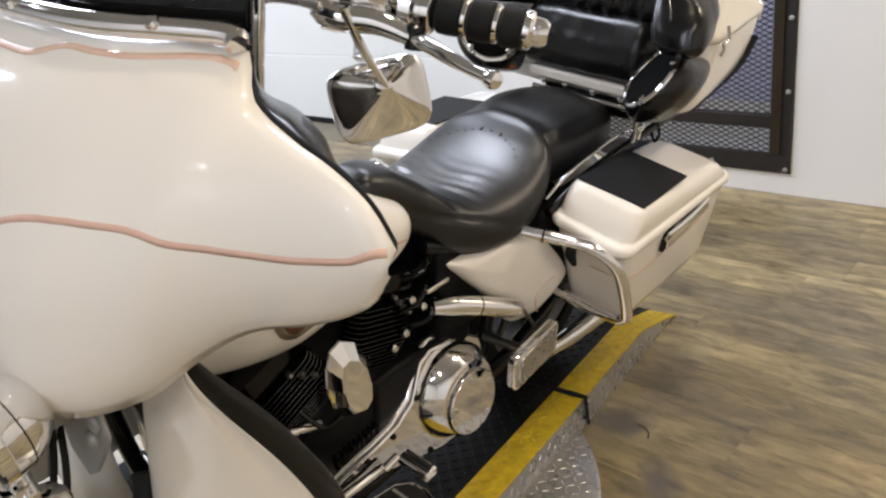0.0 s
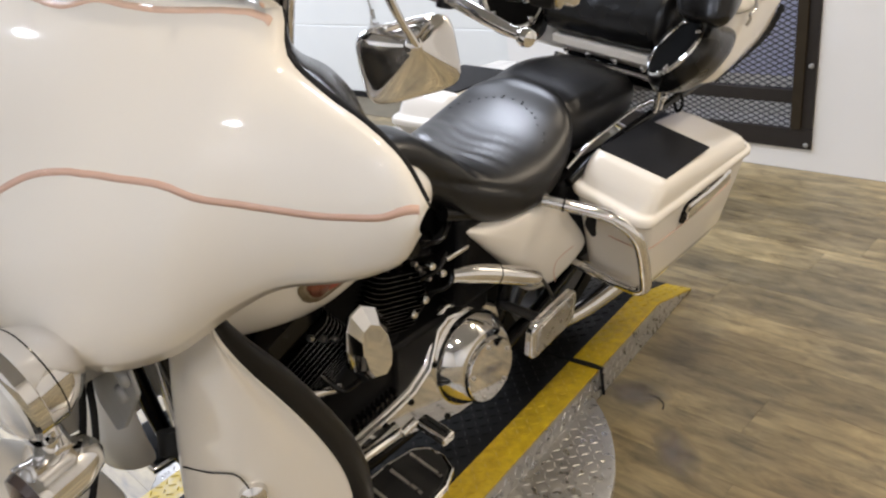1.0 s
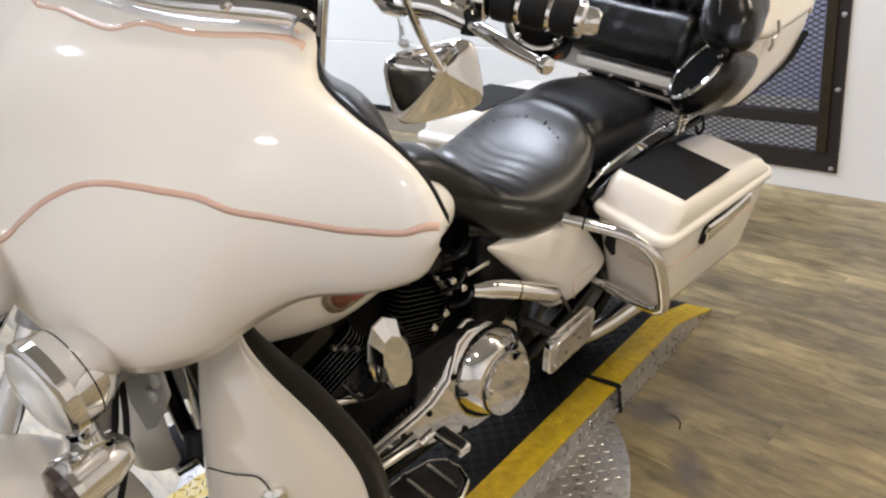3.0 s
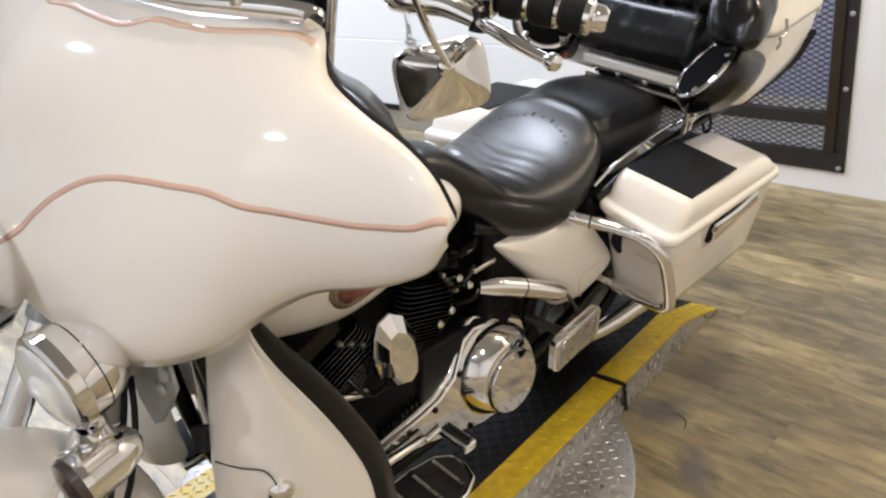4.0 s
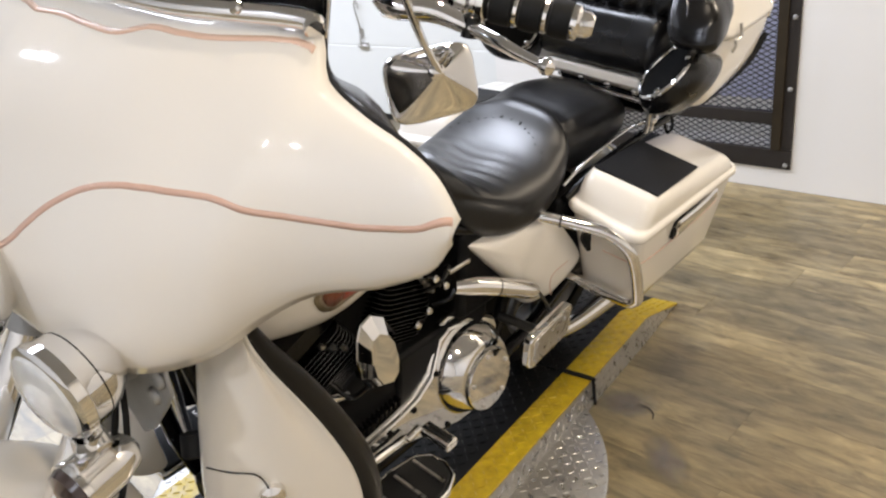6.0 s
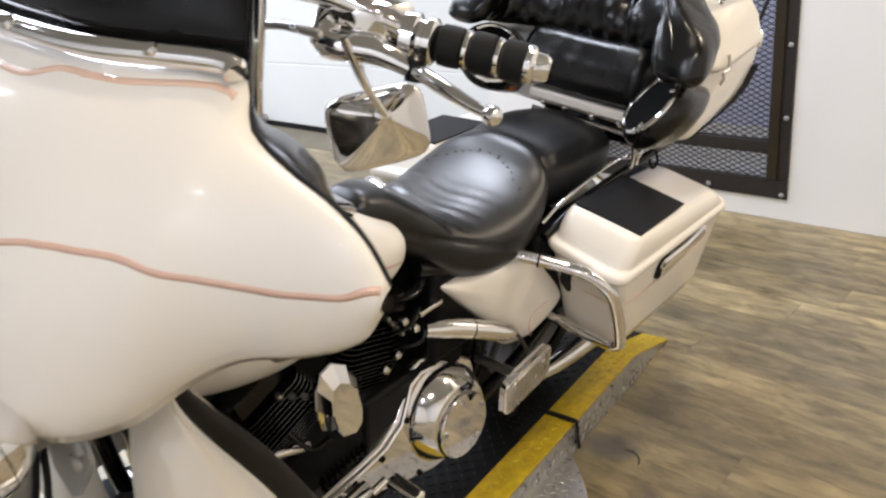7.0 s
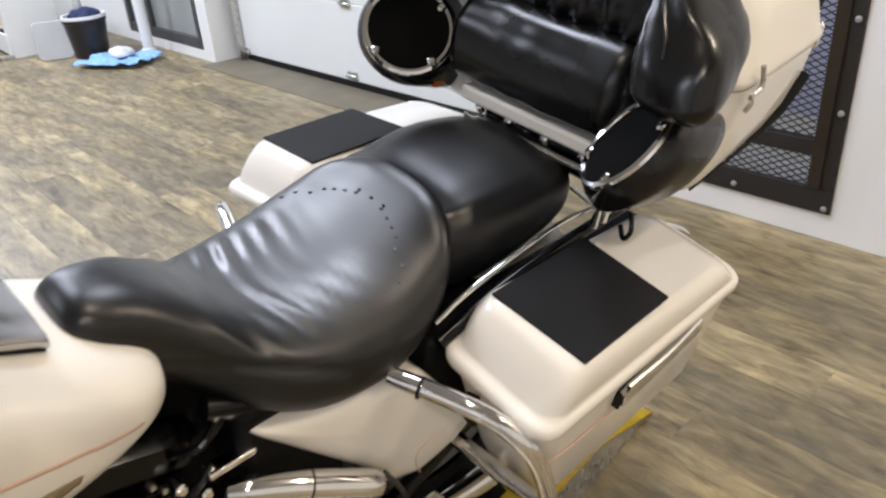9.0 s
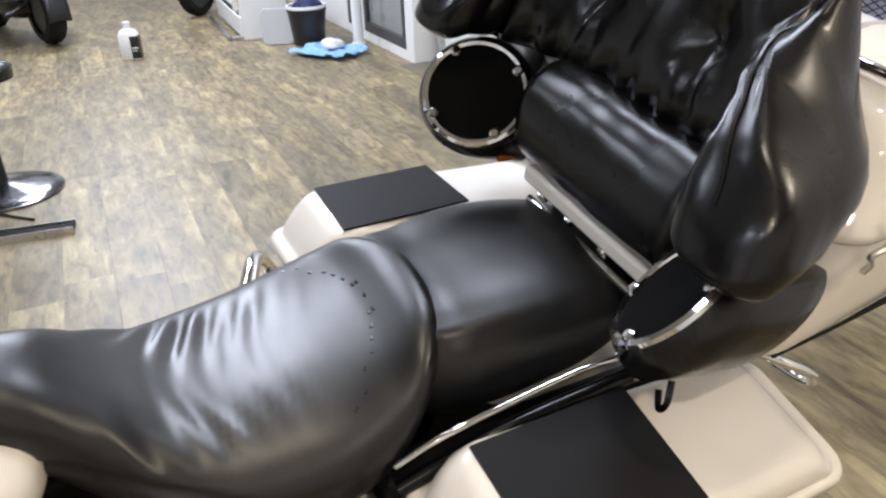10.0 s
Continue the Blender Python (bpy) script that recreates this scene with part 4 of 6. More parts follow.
def roll_point(u, a):
    end = math.sqrt(max(0.03, 1 - max(0.0, ((u if u > 0 else -u + 0.063) - 0.18) / 0.04) ** 2))
    g = 0.0004 * math.sin(u * 61 + 1.5 * math.sin(2 * a) + 2 * math.sin(u * 23))
    g += 0.003 * noise.noise((u * 6, math.cos(a) * 1.2, math.sin(a) * 1.2)) + 0.0006 * noise.noise((u * 26 + math.sin(a) * 3, math.cos(a), 4))
    r = 1 + g / 0.07
    v = 0.262 + 0.062 * end * r * math.copysign(abs(math.cos(a)) ** 0.8, math.cos(a))
    w = 0.952 + 0.074 * end * r * math.copysign(abs(math.sin(a)) ** 0.85, math.sin(a))
    return V(u, v + 0.2 * (w - 0.95), w)


b = BM()
skin(b, [[roll_point(-0.152 + 0.372 * j / 70, 2 * math.pi * i / 48) for i in range(48)] for j in range(71)])
part("lower_cushion", b, LEATHER, trunk, "black gathered leather lower backrest roll", sharp=180)

# speaker pods
for side, c in ((1, V(0.268, 0.165, 0.924)), (-1, V(-0.226, 0.19, 0.938))):
    n = V(-0.58 * side, -0.5, 0.62).normalized()
    a1 = n.orthogonal().normalized()
    a2 = n.cross(a1)
    back = V(-0.024 * side, 0.088, 0.002) if side > 0 else V(0.022, 0.085, -0.006)
    rings = []
    for f, rad in ((0.0, 0.086), (0.03, 0.094), (0.12, 0.097), (0.35, 0.097), (0.7, 0.097), (0.92, 0.094), (0.98, 0.086), (1.0, 0.07)):
        cc = c + V(0.004 * side, 0, -0.013) * min(1.0, f * 8) * (side > 0) + back * f - n * 0.05 * f + n * (0.006 - 0.02 * min(1, f * 20))
        rings.append([cc + rad * (math.cos(t / 40 * 2 * math.pi) * a1 + math.sin(t / 40 * 2 * math.pi) * a2) for t in range(40)])
    b = BM()
    skin(b, rings)
    pod = part("speaker_pod", b, LEATHER, trunk, "black vinyl covered speaker pod", sharp=60)
    b = BM()
    lathe(b, c, n, [(0.008, 0.0722), (0.0118, 0.0735), (0.0135, 0.0785), (0.0108, 0.0838), (0.002, 0.0858)], 48, cap=False)
    part("speaker_ring", b, CHROME, pod, "chrome speaker ring")
    b = BM()
    lathe(b, c, n, [(0.002, 0.078), (0.007, 0.078), (0.009, 0.074), (0.0095, 0.03)], 40)
    part("grille", b, CLOTH, pod, "black speaker cloth")
    tilt = math.atan2((V(0.2 * side, 0.3, 0.45)).dot(a2), (V(0.2 * side, 0.3, 0.45)).dot(a1))
    for k in range(4):
        t = tilt + math.pi / 4 + k * math.pi / 2
        b = BM()
        q = c + 0.0715 * (math.cos(t) * a1 + math.sin(t) * a2)
        lathe(b, q + n * 0.008, n, [(0, 0.0085), (0.007, 0.0085), (0.010, 0.005)], 12)
        part("screw", b, CHROME, pod)
b = BM()
tube(b, [(0.30, 0.16, 0.825), (0.312, 0.148, 0.805), (0.302, 0.15, 0.785), (0.288, 0.158, 0.80)], 0.004, 8, 5)
part("helmet_hook", b, GLOSS, trunk, "small black hook")
b = BM()
box(b, (-0.19, 0.205, 0.845), (-0.165, 0.235, 0.865))
part("marker_lamp", b, material("amber_plastic", (0.35, 0.08, 0.01), 0.25), trunk, "small amber marker", bevel=0.003)
b = BM()
box(b, (-0.09, 0.26, 0.77), (0.22, 0.55, 0.82))
part("trunk_mount", b, GLOSS, bike, "black trunk mount", bevel=0.01)
b = BM()
tube(b, [(-0.1, 0.225, 0.815), (0.23, 0.225, 0.815)], 0.0065, 10, 1)
part("mount_bar", b, CHROME, bike, "chrome cross bar")
b = BM()
box(b, (-0.17, 0.288, 0.9), (0.19, 0.32, 1.045))
part("back_panel", b, LEATHER, trunk, "black leather back panel", bevel=0.015)
b = BM()
box(b, (-0.11, 0.214, 0.845), (0.24, 0.25, 0.872))
part("trunk_sill", b, PAINT, trunk, "cream white front sill", bevel=0.006)
for u in (-0.07, 0.0, 0.08, 0.16):
    b = BM()
    lathe(b, (u, 0.226, 0.838), (0, -0.6, 0.8), [(-0.01, 0.008), (0.004, 0.008), (0.007, 0.005)], 10)
    part("bolt", b, CHROME, trunk)

# chrome rail behind the fender, and the black panel between seat and bag
for side in (1, -1):
    b = BM()
    tube(b, [(side * u, v, w) for u, v, w in ((0.09, 0.57, 0.545), (0.15, 0.61, 0.538), (0.18, 0.655, 0.52), (0.182, 0.695, 0.485), (0.16, 0.715, 0.45), (0.09, 0.72, 0.43))], 0.0095, 10, 5)
    part("rear_rail", b, CHROME, bike, "chrome rail round the rear fender")
    # black filler added so the gap between seat and bag stays dark
    b = BM()
    box(b, (side * 0.135, -0.14, 0.4), (side * 0.195, 0.42, 0.665))
    part("strut_panel", b, WRINKLE, bike, "black filler panel in the gap beside the saddlebag", bevel=0.012)

# side covers
for side in (1, -1):
    b = BM()
    outline = spline([V(-0.408, 0.628, 0), V(-0.37, 0.632, 0), V(-0.3, 0.63, 0), V(-0.22, 0.632, 0), V(-0.165, 0.632, 0), V(-0.12, 0.58, 0), V(-0.078, 0.522, 0), V(-0.066, 0.485, 0), V(-0.098, 0.445, 0), V(-0.152, 0.406, 0), V(-0.19, 0.384, 0), V(-0.208, 0.39, 0), V(-0.232, 0.44, 0), V(-0.291, 0.503, 0), V(-0.368, 0.583, 0)], 5, True)
    cen = V(-0.19, 0.53, 0)
    rows = []
    for f, u in ((1.0, -0.09), (1.0, -0.014), (0.985, -0.003), (0.95, 0.004), (0.88, 0.009), (0.76, 0.0125), (0.55, 0.015), (0.3, 0.016), (0.1, 0.016)):
        row = []
        for p in outline:
            v, w = cen.x + (p.x - cen.x) * f, cen.y + (p.y - cen.y) * f
            chin = 0.022 * max(0.0, min(1.0, (0.5 - w - 0.9 * (v + 0.25)) / 0.07)) if f > 0.6 else 0.0
            row.append(V(side * max(0.05, 0.137 + 0.27 * (v + 0.396) + u - chin), v, w))
        rows.append(row)
    skin(b, rows)
    cover = part("side_cover", b, PAINT, bike, "cream white side cover", sharp=180)
    b = BM()
    tube(b, [(side * u, v, w) for u, v, w in ((0.2105, -0.158, 0.413), (0.2115, -0.172, 0.45), (0.2135, -0.166, 0.48), (0.2235, -0.13, 0.5), (0.228, -0.092, 0.512))], 0.0016, 6, 5)
    part("pinstripe", b, PINK, cover, "fine salmon pinstripe")

# engine
engine_mesh = BM()
lathe(engine_mesh, (-0.13, -0.665, 0.315), (1, 0, 0), [(0, 0.12), (0.02, 0.15), (0.22, 0.15), (0.24, 0.12)], 36)
engine = part("engine", engine_mesh, WRINKLE, bike, "black air-cooled twin-cylinder engine", bevel=0.012)
# the last block is filler, added to keep gaps behind the engine black
for name, lo, hi in (("gearbox", (-0.12, -0.62, 0.2), (0.12, -0.30, 0.43)), ("sump", (-0.1, -1.02, 0.18), (0.1, -0.35, 0.24)), ("intake_box", (-0.09, -0.98, 0.24), (0.05, -0.25, 0.70))):
    b = BM()
    box(b, lo, hi)
    part(name, b, WRINKLE, engine, bevel=0.012)


def fin_plate(bm, centre, axis, hu, hv, thick):
    """One cooling fin: a rounded plate across the cylinder's axis."""
    axis = Vector(axis).normalized()
    side = V(1, 0, 0)
    fore = axis.cross(side)
    pts = rrect(-hu, hu, -hv, hv, 0.03, 4)
    skin(bm, [[centre + side * x + fore * y + axis * z for x, y in pts] for z in (-thick / 2, thick / 2)])


for base, axis, lo in ((V(0, -0.60, 0.42), V(0, 0.30, 0.95), 0), (V(0, -0.75, 0.40), V(0, -0.42, 0.91), 1)):
    axis = axis.normalized()
    b = BM()
    lathe(b, base, axis, [(0, 0.062), (0.2, 0.062)], 24)
    cyl = part("cylinder", b, WRINKLE, engine, "black finned cylinder")
    for i in range(14):
        b = BM()
        big = 1.0 - 0.02 * abs(i - 6)
        fin_plate(b, base + axis * (0.025 + 0.0105 * i), axis, 0.104 * big, 0.092 * big, 0.0026)
        part("fin", b, GLOSS, cyl, "" if i else "black cooling fin", sharp=30)
        b = BM()
        side = V(1, 0, 0)
        fore = axis.cross(side)
        c = base + axis * (0.025 + 0.0105 * i)
        pts = [(x, y) for x, y in rrect(-0.1045 * big, 0.1045 * big, -0.0925 * big, 0.0925 * big, 0.03, 4) if x > -0.02]
        tube(b, [c + side * x + fore * y for x, y in sorted(pts, key=lambda p: math.atan2(p[1], p[0]))], 0.0007, 5, 1)
        part("fin_edge", b, FINEDGE, cyl)
    b = BM()
    skin(b, [[base + axis * h + V(1, 0, 0) * x + axis.cross(V(1, 0, 0)) * y for x, y in rrect(-hu, hu, -hv, hv, 0.03, 4)] for h, hu, hv in ((0.185, 0.085, 0.085), (0.20, 0.095, 0.09), (0.235, 0.09, 0.085), (0.25, 0.07, 0.07))])
    part("rocker_cover", b, GLOSS, cyl, "black rocker cover")
    for k in range(4):
        b = BM()
        lathe(b, base + axis * (0.12 + 0.02 * k) + V(0.09, 0.075 - 0.02 * k, 0), (1, 0, 0.2), [(0, 0.006), (0.01, 0.006), (0.013, 0.004)], 10)
        part("bolt", b, STEEL, cyl)
b = BM()
tube(b, [(0.07, -0.47, 0.60), (0.10, -0.45, 0.63), (0.09, -0.42, 0.66), (0.05, -0.40, 0.70)], 0.009, 8, 4)
part("hose", b, RUBBER, engine, "black hose")
for k, pts in enumerate((((0.10, -0.52, 0.55), (0.125, -0.49, 0.575), (0.12, -0.46, 0.60)), ((0.09, -0.50, 0.62), (0.12, -0.47, 0.64), (0.1, -0.43, 0.66)), ((0.1, -0.49, 0.50), (0.13, -0.46, 0.52), (0.12, -0.43, 0.55)), ((0.10, -0.80, 0.47), (0.14, -0.78, 0.44), (0.135, -0.73, 0.43)))):
    b = BM()
    tube(b, pts, 0.006, 8, 4)
    part("cable", b, GLOSS, engine)
for q in ((0.115, -0.505, 0.585), (0.12, -0.475, 0.555), (0.115, -0.56, 0.49), (0.12, -0.53, 0.515)):
    b = BM()
    lathe(b, q, (1, 0.1, 0.2), [(-0.02, 0.006), (0, 0.0095), (0.008, 0.0095), (0.012, 0.006)], 8)
    part("bolt", b, CHROME, engine)
b = BM()
lathe(b, (0.09, -0.86, 0.44), (0.2, 0.7, -0.1), [(0, 0.011), (0.09, 0.011), (0.1, 0.008)], 12)
part("chrome_rod", b, CHROME, engine)

# faceted chrome horn cover
b = BM()
HORN = [(-0.772, 0.588), (-0.76, 0.617), (-0.732, 0.627), (-0.7, 0.607), (-0.678, 0.568), (-0.672, 0.512), (-0.682, 0.47), (-0.71, 0.45), (-0.752, 0.462), (-0.772, 0.498), (-0.777, 0.545)]
peak = V(-0.725, 0.522, 0)
rows = [[V(u - lean * (w - 0.53), peak.x + (v - peak.x) * f, peak.y + (w - peak.y) * f) for v, w in HORN] for u, f, lean in ((0.145, 0.97, 0), (0.158, 1.0, 0.08), (0.163, 0.985, 0.1), (0.186, 0.66, 0.12), (0.188, 0.62, 0.13))]
skin(b, rows)
part("horn_cover", b, CHROME, bike, "faceted chrome horn cover", sharp=12)

# primary drive cover
PLATE_OUT = [(-0.83, 0.275), (-0.73, 0.288), (-0.65, 0.297), (-0.59, 0.308), (-0.53, 0.338), (-0.48, 0.425), (-0.44, 0.442), (-0.36, 0.432), (-0.275, 0.37), (-0.25, 0.28), (-0.28, 0.19), (-0.36, 0.148), (-0.45, 0.15), (-0.53, 0.172), (-0.66, 0.21), (-0.83, 0.225)]
b = BM()
skin(b, [[V(u - 0.2 * (w - 0.28) * (u > 0.1), v, w) for v, w in PLATE_OUT] for u in (0.09, 0.14)])
primary = part("primary_cover", b, CHROME, bike, "polished chrome primary drive cover", bevel=0.006)
b = BM()
cx = (-0.52, 0.27)
skin(b, [[V(u - 0.2 * (cx[1] + (w - cx[1]) * f - 0.28), cx[0] + (v - cx[0]) * f, cx[1] + (w - cx[1]) * f) for v, w in PLATE_OUT] for u, f in ((0.139, 0.9), (0.15, 0.87))])
part("cover_face", b, CHROME, primary, bevel=0.004)
b = BM()
lathe(b, (0.146, -0.397, 0.288), (1, 0, 0.14), [(-0.02, 0.119), (0.008, 0.118), (0.013, 0.115), (0.05, 0.09), (0.053, 0.084)], 48)
part("clutch_dome", b, CHROME, primary)
b = BM()
lathe(b, (0.196, -0.397, 0.284), (1, 0, 0.14), [(0.0, 0.081), (0.012, 0.081), (0.016, 0.078), (0.018, 0.06), (0.02, 0.02)], 48)
derby = part("derby_cover", b, CHROME, primary, "round chrome clutch cover")
for k in range(5):
    a = k * 2 * math.pi / 5 + 0.4
    b = BM()
    lathe(b, (0.2125 - 0.0092 * math.sin(a), -0.397 + 0.066 * math.cos(a), 0.2865 + 0.066 * math.sin(a)), (1, 0, 0.14), [(0, 0.005), (0.004, 0.005), (0.006, 0.003)], 8)
    part("screw", b, STEEL, derby)
for v, w in ((-0.515, 0.335), (-0.60, 0.287), (-0.68, 0.275), (-0.69, 0.235), (-0.58, 0.21), (-0.50, 0.185), (-0.745, 0.262)):
    b = BM()
    lathe(b, (0.149 - 0.2 * (w - 0.28), v, w), (1, 0, 0.2), [(-0.005, 0.0075), (0.005, 0.0075), (0.006, 0.004), (0.003, 0.003)], 10)
    part("bolt", b, GLOSS, primary)
for i in range(9):
    b = BM()
    v = -0.74 + i * 0.014
    box(b, (0.1, v, 0.292), (0.13, v + 0.006, 0.312 + 0.0016 * i))
    part("rib", b, GLOSS, primary, "black casing rib" if i == 0 else "")

# heel-and-toe shifter, boards
b = BM()
tube(b, [(0.20, -0.70, 0.30), (0.215, -0.70, 0.32), (0.225, -0.74, 0.335), (0.228, -0.83, 0.345), (0.228, -0.93, 0.35)], 0.0095, 10, 4)
tube(b, [(0.222, -0.70, 0.32), (0.226, -0.665, 0.333)], 0.0095, 10, 1)
shifter = part("shift_lever", b, CHROME, bike, "chrome heel-and-toe shift lever")
b = BM()
skin(b, [[V(u, -0.652 + v, 0.325 + w) for v, w in rrect(-0.017, 0.017, -0.011, 0.011, 0.006, 4)] for u in (0.228, 0.306)])
part("shift_peg", b, CHROME, shifter, "chrome shift peg with rubber insert", bevel=0.003)
b = BM()
for k in range(2):
    box(b, (0.238, -0.662 + 0.012 * k, 0.3345), (0.298, -0.654 + 0.012 * k, 0.3385))
part("peg_rubber", b, RUBBER, shifter)
b = BM()
tube(b, [(0.19, -0.80, 0.30), (0.195, -0.74, 0.305), (0.195, -0.69, 0.312)], 0.014, 12, 3)
part("linkage_cover", b, CHROME, bike, "chrome linkage cover")
for side in (1, -1):
    out = [(0.175, -1.05), (0.175, -0.70), (0.185, -0.635), (0.21, -0.606), (0.25, -0.6), (0.29, -0.615), (0.312, -0.66), (0.318, -0.72), (0.318, -1.05)]
    b = BM()
    skin(b, [[V(side * u, v, w) for u, v in out] for w in (0.182, 0.2)])
    board = part("floorboard", b, CHROME, bike, "chrome rimmed rider floorboard", bevel=0.004)
    b = BM()
    skin(b, [[V(side * (0.247 + (u - 0.247) * 0.86), -0.83 + (v + 0.83) * 0.945, w) for u, v in out] for w in (0.2, 0.207)])
    part("board_rubber", b, RUBBER, board, "black rubber board pad", bevel=0.002)
    for k in range(6):
        b = BM()
        box(b, (side * 0.2, -0.66 - 0.06 * k, 0.207), (side * 0.29, -0.653 - 0.06 * k, 0.2105))
        part("pad_rib", b, STEEL, board)
    # folded passenger board
    b = BM()
    brd = rrect(-0.088, 0.088, -0.048, 0.048, 0.02, 5)
    m = Matrix.Translation((side * 0.266, -0.247, 0.365)) @ pose(0, 0, 0, 8, 0, 0)
    lay = [(-0.011, 1.0), (0.006, 1.0), (0.011, 0.95)]
    skin(b, [[m @ V(side * x, p * k + 0.12 * q, q * k) for p, q in brd] for x, k in lay])
    pb = part("passenger_board", b, CHROME, bike, "chrome passenger floorboard folded up", bevel=0.002)
    b = BM()
    skin(b, [[m @ V(side * x, p * k + 0.12 * q, q * k) for p, q in brd] for x, k in ((0.0105, 0.8), (0.0135, 0.78))])
    part("board_plate", b, STEEL, pb)
    for p, q in ((-0.06, 0.02), (0.055, 0.02), (0.03, -0.03), (-0.05, -0.025)):
        b = BM()
        lathe(b, m @ V(side * 0.0125, p, q), (side, 0, 0), [(0, 0.006), (0.004, 0.006), (0.005, 0.003)], 8)
        part("screw", b, STEEL, pb)
    b = BM()
    tube(b, [(side * 0.13, -0.26, 0.36), (side * 0.2, -0.25, 0.36), (side * 0.255, -0.247, 0.365)], 0.012, 10, 4)
    tube(b, [(side * 0.205, -0.232, 0.47), (side * 0.225, -0.212, 0.43), (side * 0.24, -0.205, 0.4)], 0.0045, 8, 3)
    part("board_arm", b, DARKSTEEL, bike, "dark steel board bracket")
# exhaust
b = BM()
tube(b, [(0.128, -0.448, 0.54), (0.148, -0.41, 0.534), (0.178, -0.345, 0.513), (0.213, -0.272, 0.485), (0.22, -0.255, 0.477)], [0.017, 0.0225, 0.0225, 0.0225, 0.018], 18, 5)
shield = part("heat_shield", b, CHROME, bike, "chrome exhaust heat shield")
b = BM()
lathe(b, (0.176, -0.349, 0.514), (0.38, 0.8, -0.32), [(-0.0015, 0.0232), (0.0015, 0.0232)], 20)
part("joint", b, GLOSS, shield)
b = BM()
box(b, (0.11, -0.47, 0.585), (0.135, -0.40, 0.597), pose(0, 0, 0))
part("bracket", b, CHROME, shield, bevel=0.003)
for side in (1, -1):
    b = BM()
    tube(b, [(side * 0.18, -0.2, 0.262), (side * 0.19, -0.16, 0.25), (side * 0.2, -0.05, 0.235), (side * 0.205, 0.1, 0.226), (side * 0.205, 0.45, 0.225), (side * 0.205, 0.62, 0.228)], [0.016, 0.017, 0.02, 0.026, 0.034, 0.034], 20, 5)
    part("muffler", b, CHROME, bike, "long chrome muffler")
    b = BM()
    tube(b, [(side * 0.165, -0.40, 0.25), (side * 0.16, -0.2, 0.28), (side * 0.13, 0.05, 0.32)], 0.018, 10, 4)
    part("swing_arm", b, GLOSS, bike, "black swing arm")

# frame, fenders, wheels
for side in (1, -1):
    b = BM()
    tube(b, [(side * 0.05, -1.10, 0.84), (side * 0.1, -1.07, 0.62), (side * 0.115, -1.02, 0.3), (side * 0.115, -0.92, 0.17), (side * 0.115, -0.5, 0.16), (side * 0.115, -0.3, 0.22), (side * 0.13, -0.24, 0.45), (side * 0.13, -0.27, 0.6), (side * 0.1, -0.45, 0.68)], 0.017, 10, 5)
    part("frame_tube", b, GLOSS, bike, "black frame tube")
b = BM()
box(b, (-0.09, -0.42, 0.42), (0.13, -0.10, 0.66))
box(b, (-0.06, -1.08, 0.66), (0.06, -0.5, 0.73))
part("battery_box", b, WRINKLE, bike, "black battery box", bevel=0.02)


def wheel(name, c, r, wide, label):
    b = BM()
    prof = [(-wide / 2, r * 0.72), (-wide / 2, r * 0.88), (-wide * 0.36, r * 0.97), (0, r), (wide * 0.36, r * 0.97), (wide / 2, r * 0.88), (wide / 2, r * 0.72)]
    lathe(b, c, (1, 0, 0), prof, 56, cap=False)
    tyre = part(name, b, RUBBER, bike, label)
    b = BM()
    lathe(b, c, (1, 0, 0), [(-wide * 0.42, r * 0.73), (-wide * 0.3, r * 0.66), (wide * 0.3, r * 0.66), (wide * 0.42, r * 0.73)], 48, cap=False)
    part("rim", b, DARKSTEEL, tyre)
    b = BM()
    lathe(b, c, (1, 0, 0), [(-wide * 0.5, r * 0.12), (-wide * 0.3, r * 0.16), (wide * 0.3, r * 0.16), (wide * 0.5, r * 0.12)], 24)
    part("hub", b, DARKSTEEL, tyre)
    for k in range(9):
        a = k * 2 * math.pi / 9
        b = BM()
        d = V(0, math.cos(a), math.sin(a))
        tube(b, [Vector(c) + d * r * 0.12, Vector(c) + d * r * 0.7], [0.018, 0.013], 8, 1)
        part("spoke", b, DARKSTEEL, tyre)
    return tyre


FRONT, REAR = V(0.03, -1.56, 0.325), V(0, 0.08, 0.32)
wheel("front_wheel", FRONT, 0.325, 0.13, "front tyre on a cast wheel")
wheel("rear_wheel", REAR, 0.32, 0.14, "rear tyre on a cast wheel")


def fender(c, r, a0, a1, half, label, skirt):
    """A rounded mudguard over a wheel; angles from straight up, rearwards positive."""
    b = BM()
    rings = []
    for i in range(33):
        a = radians(lerp(a0, a1, i / 32))
        d = V(0, math.sin(a), math.cos(a))
        ends = math.sqrt(max(0.05, 1 - (abs(i - 16) / 16) ** 6))
        rings.append([c + d * (r + 0.045 * (1 - (abs(x) ** 2.4)) - skirt * max(0, abs(x) - 0.8) * 5 * ends) + V(half * x, 0, 0) for x in [k / 8 - 1 for k in range(17)]])
    skin(b, rings, closed=False)
    return part("fender", b, PAINT, bike, label, solid=0.004, sharp=180)


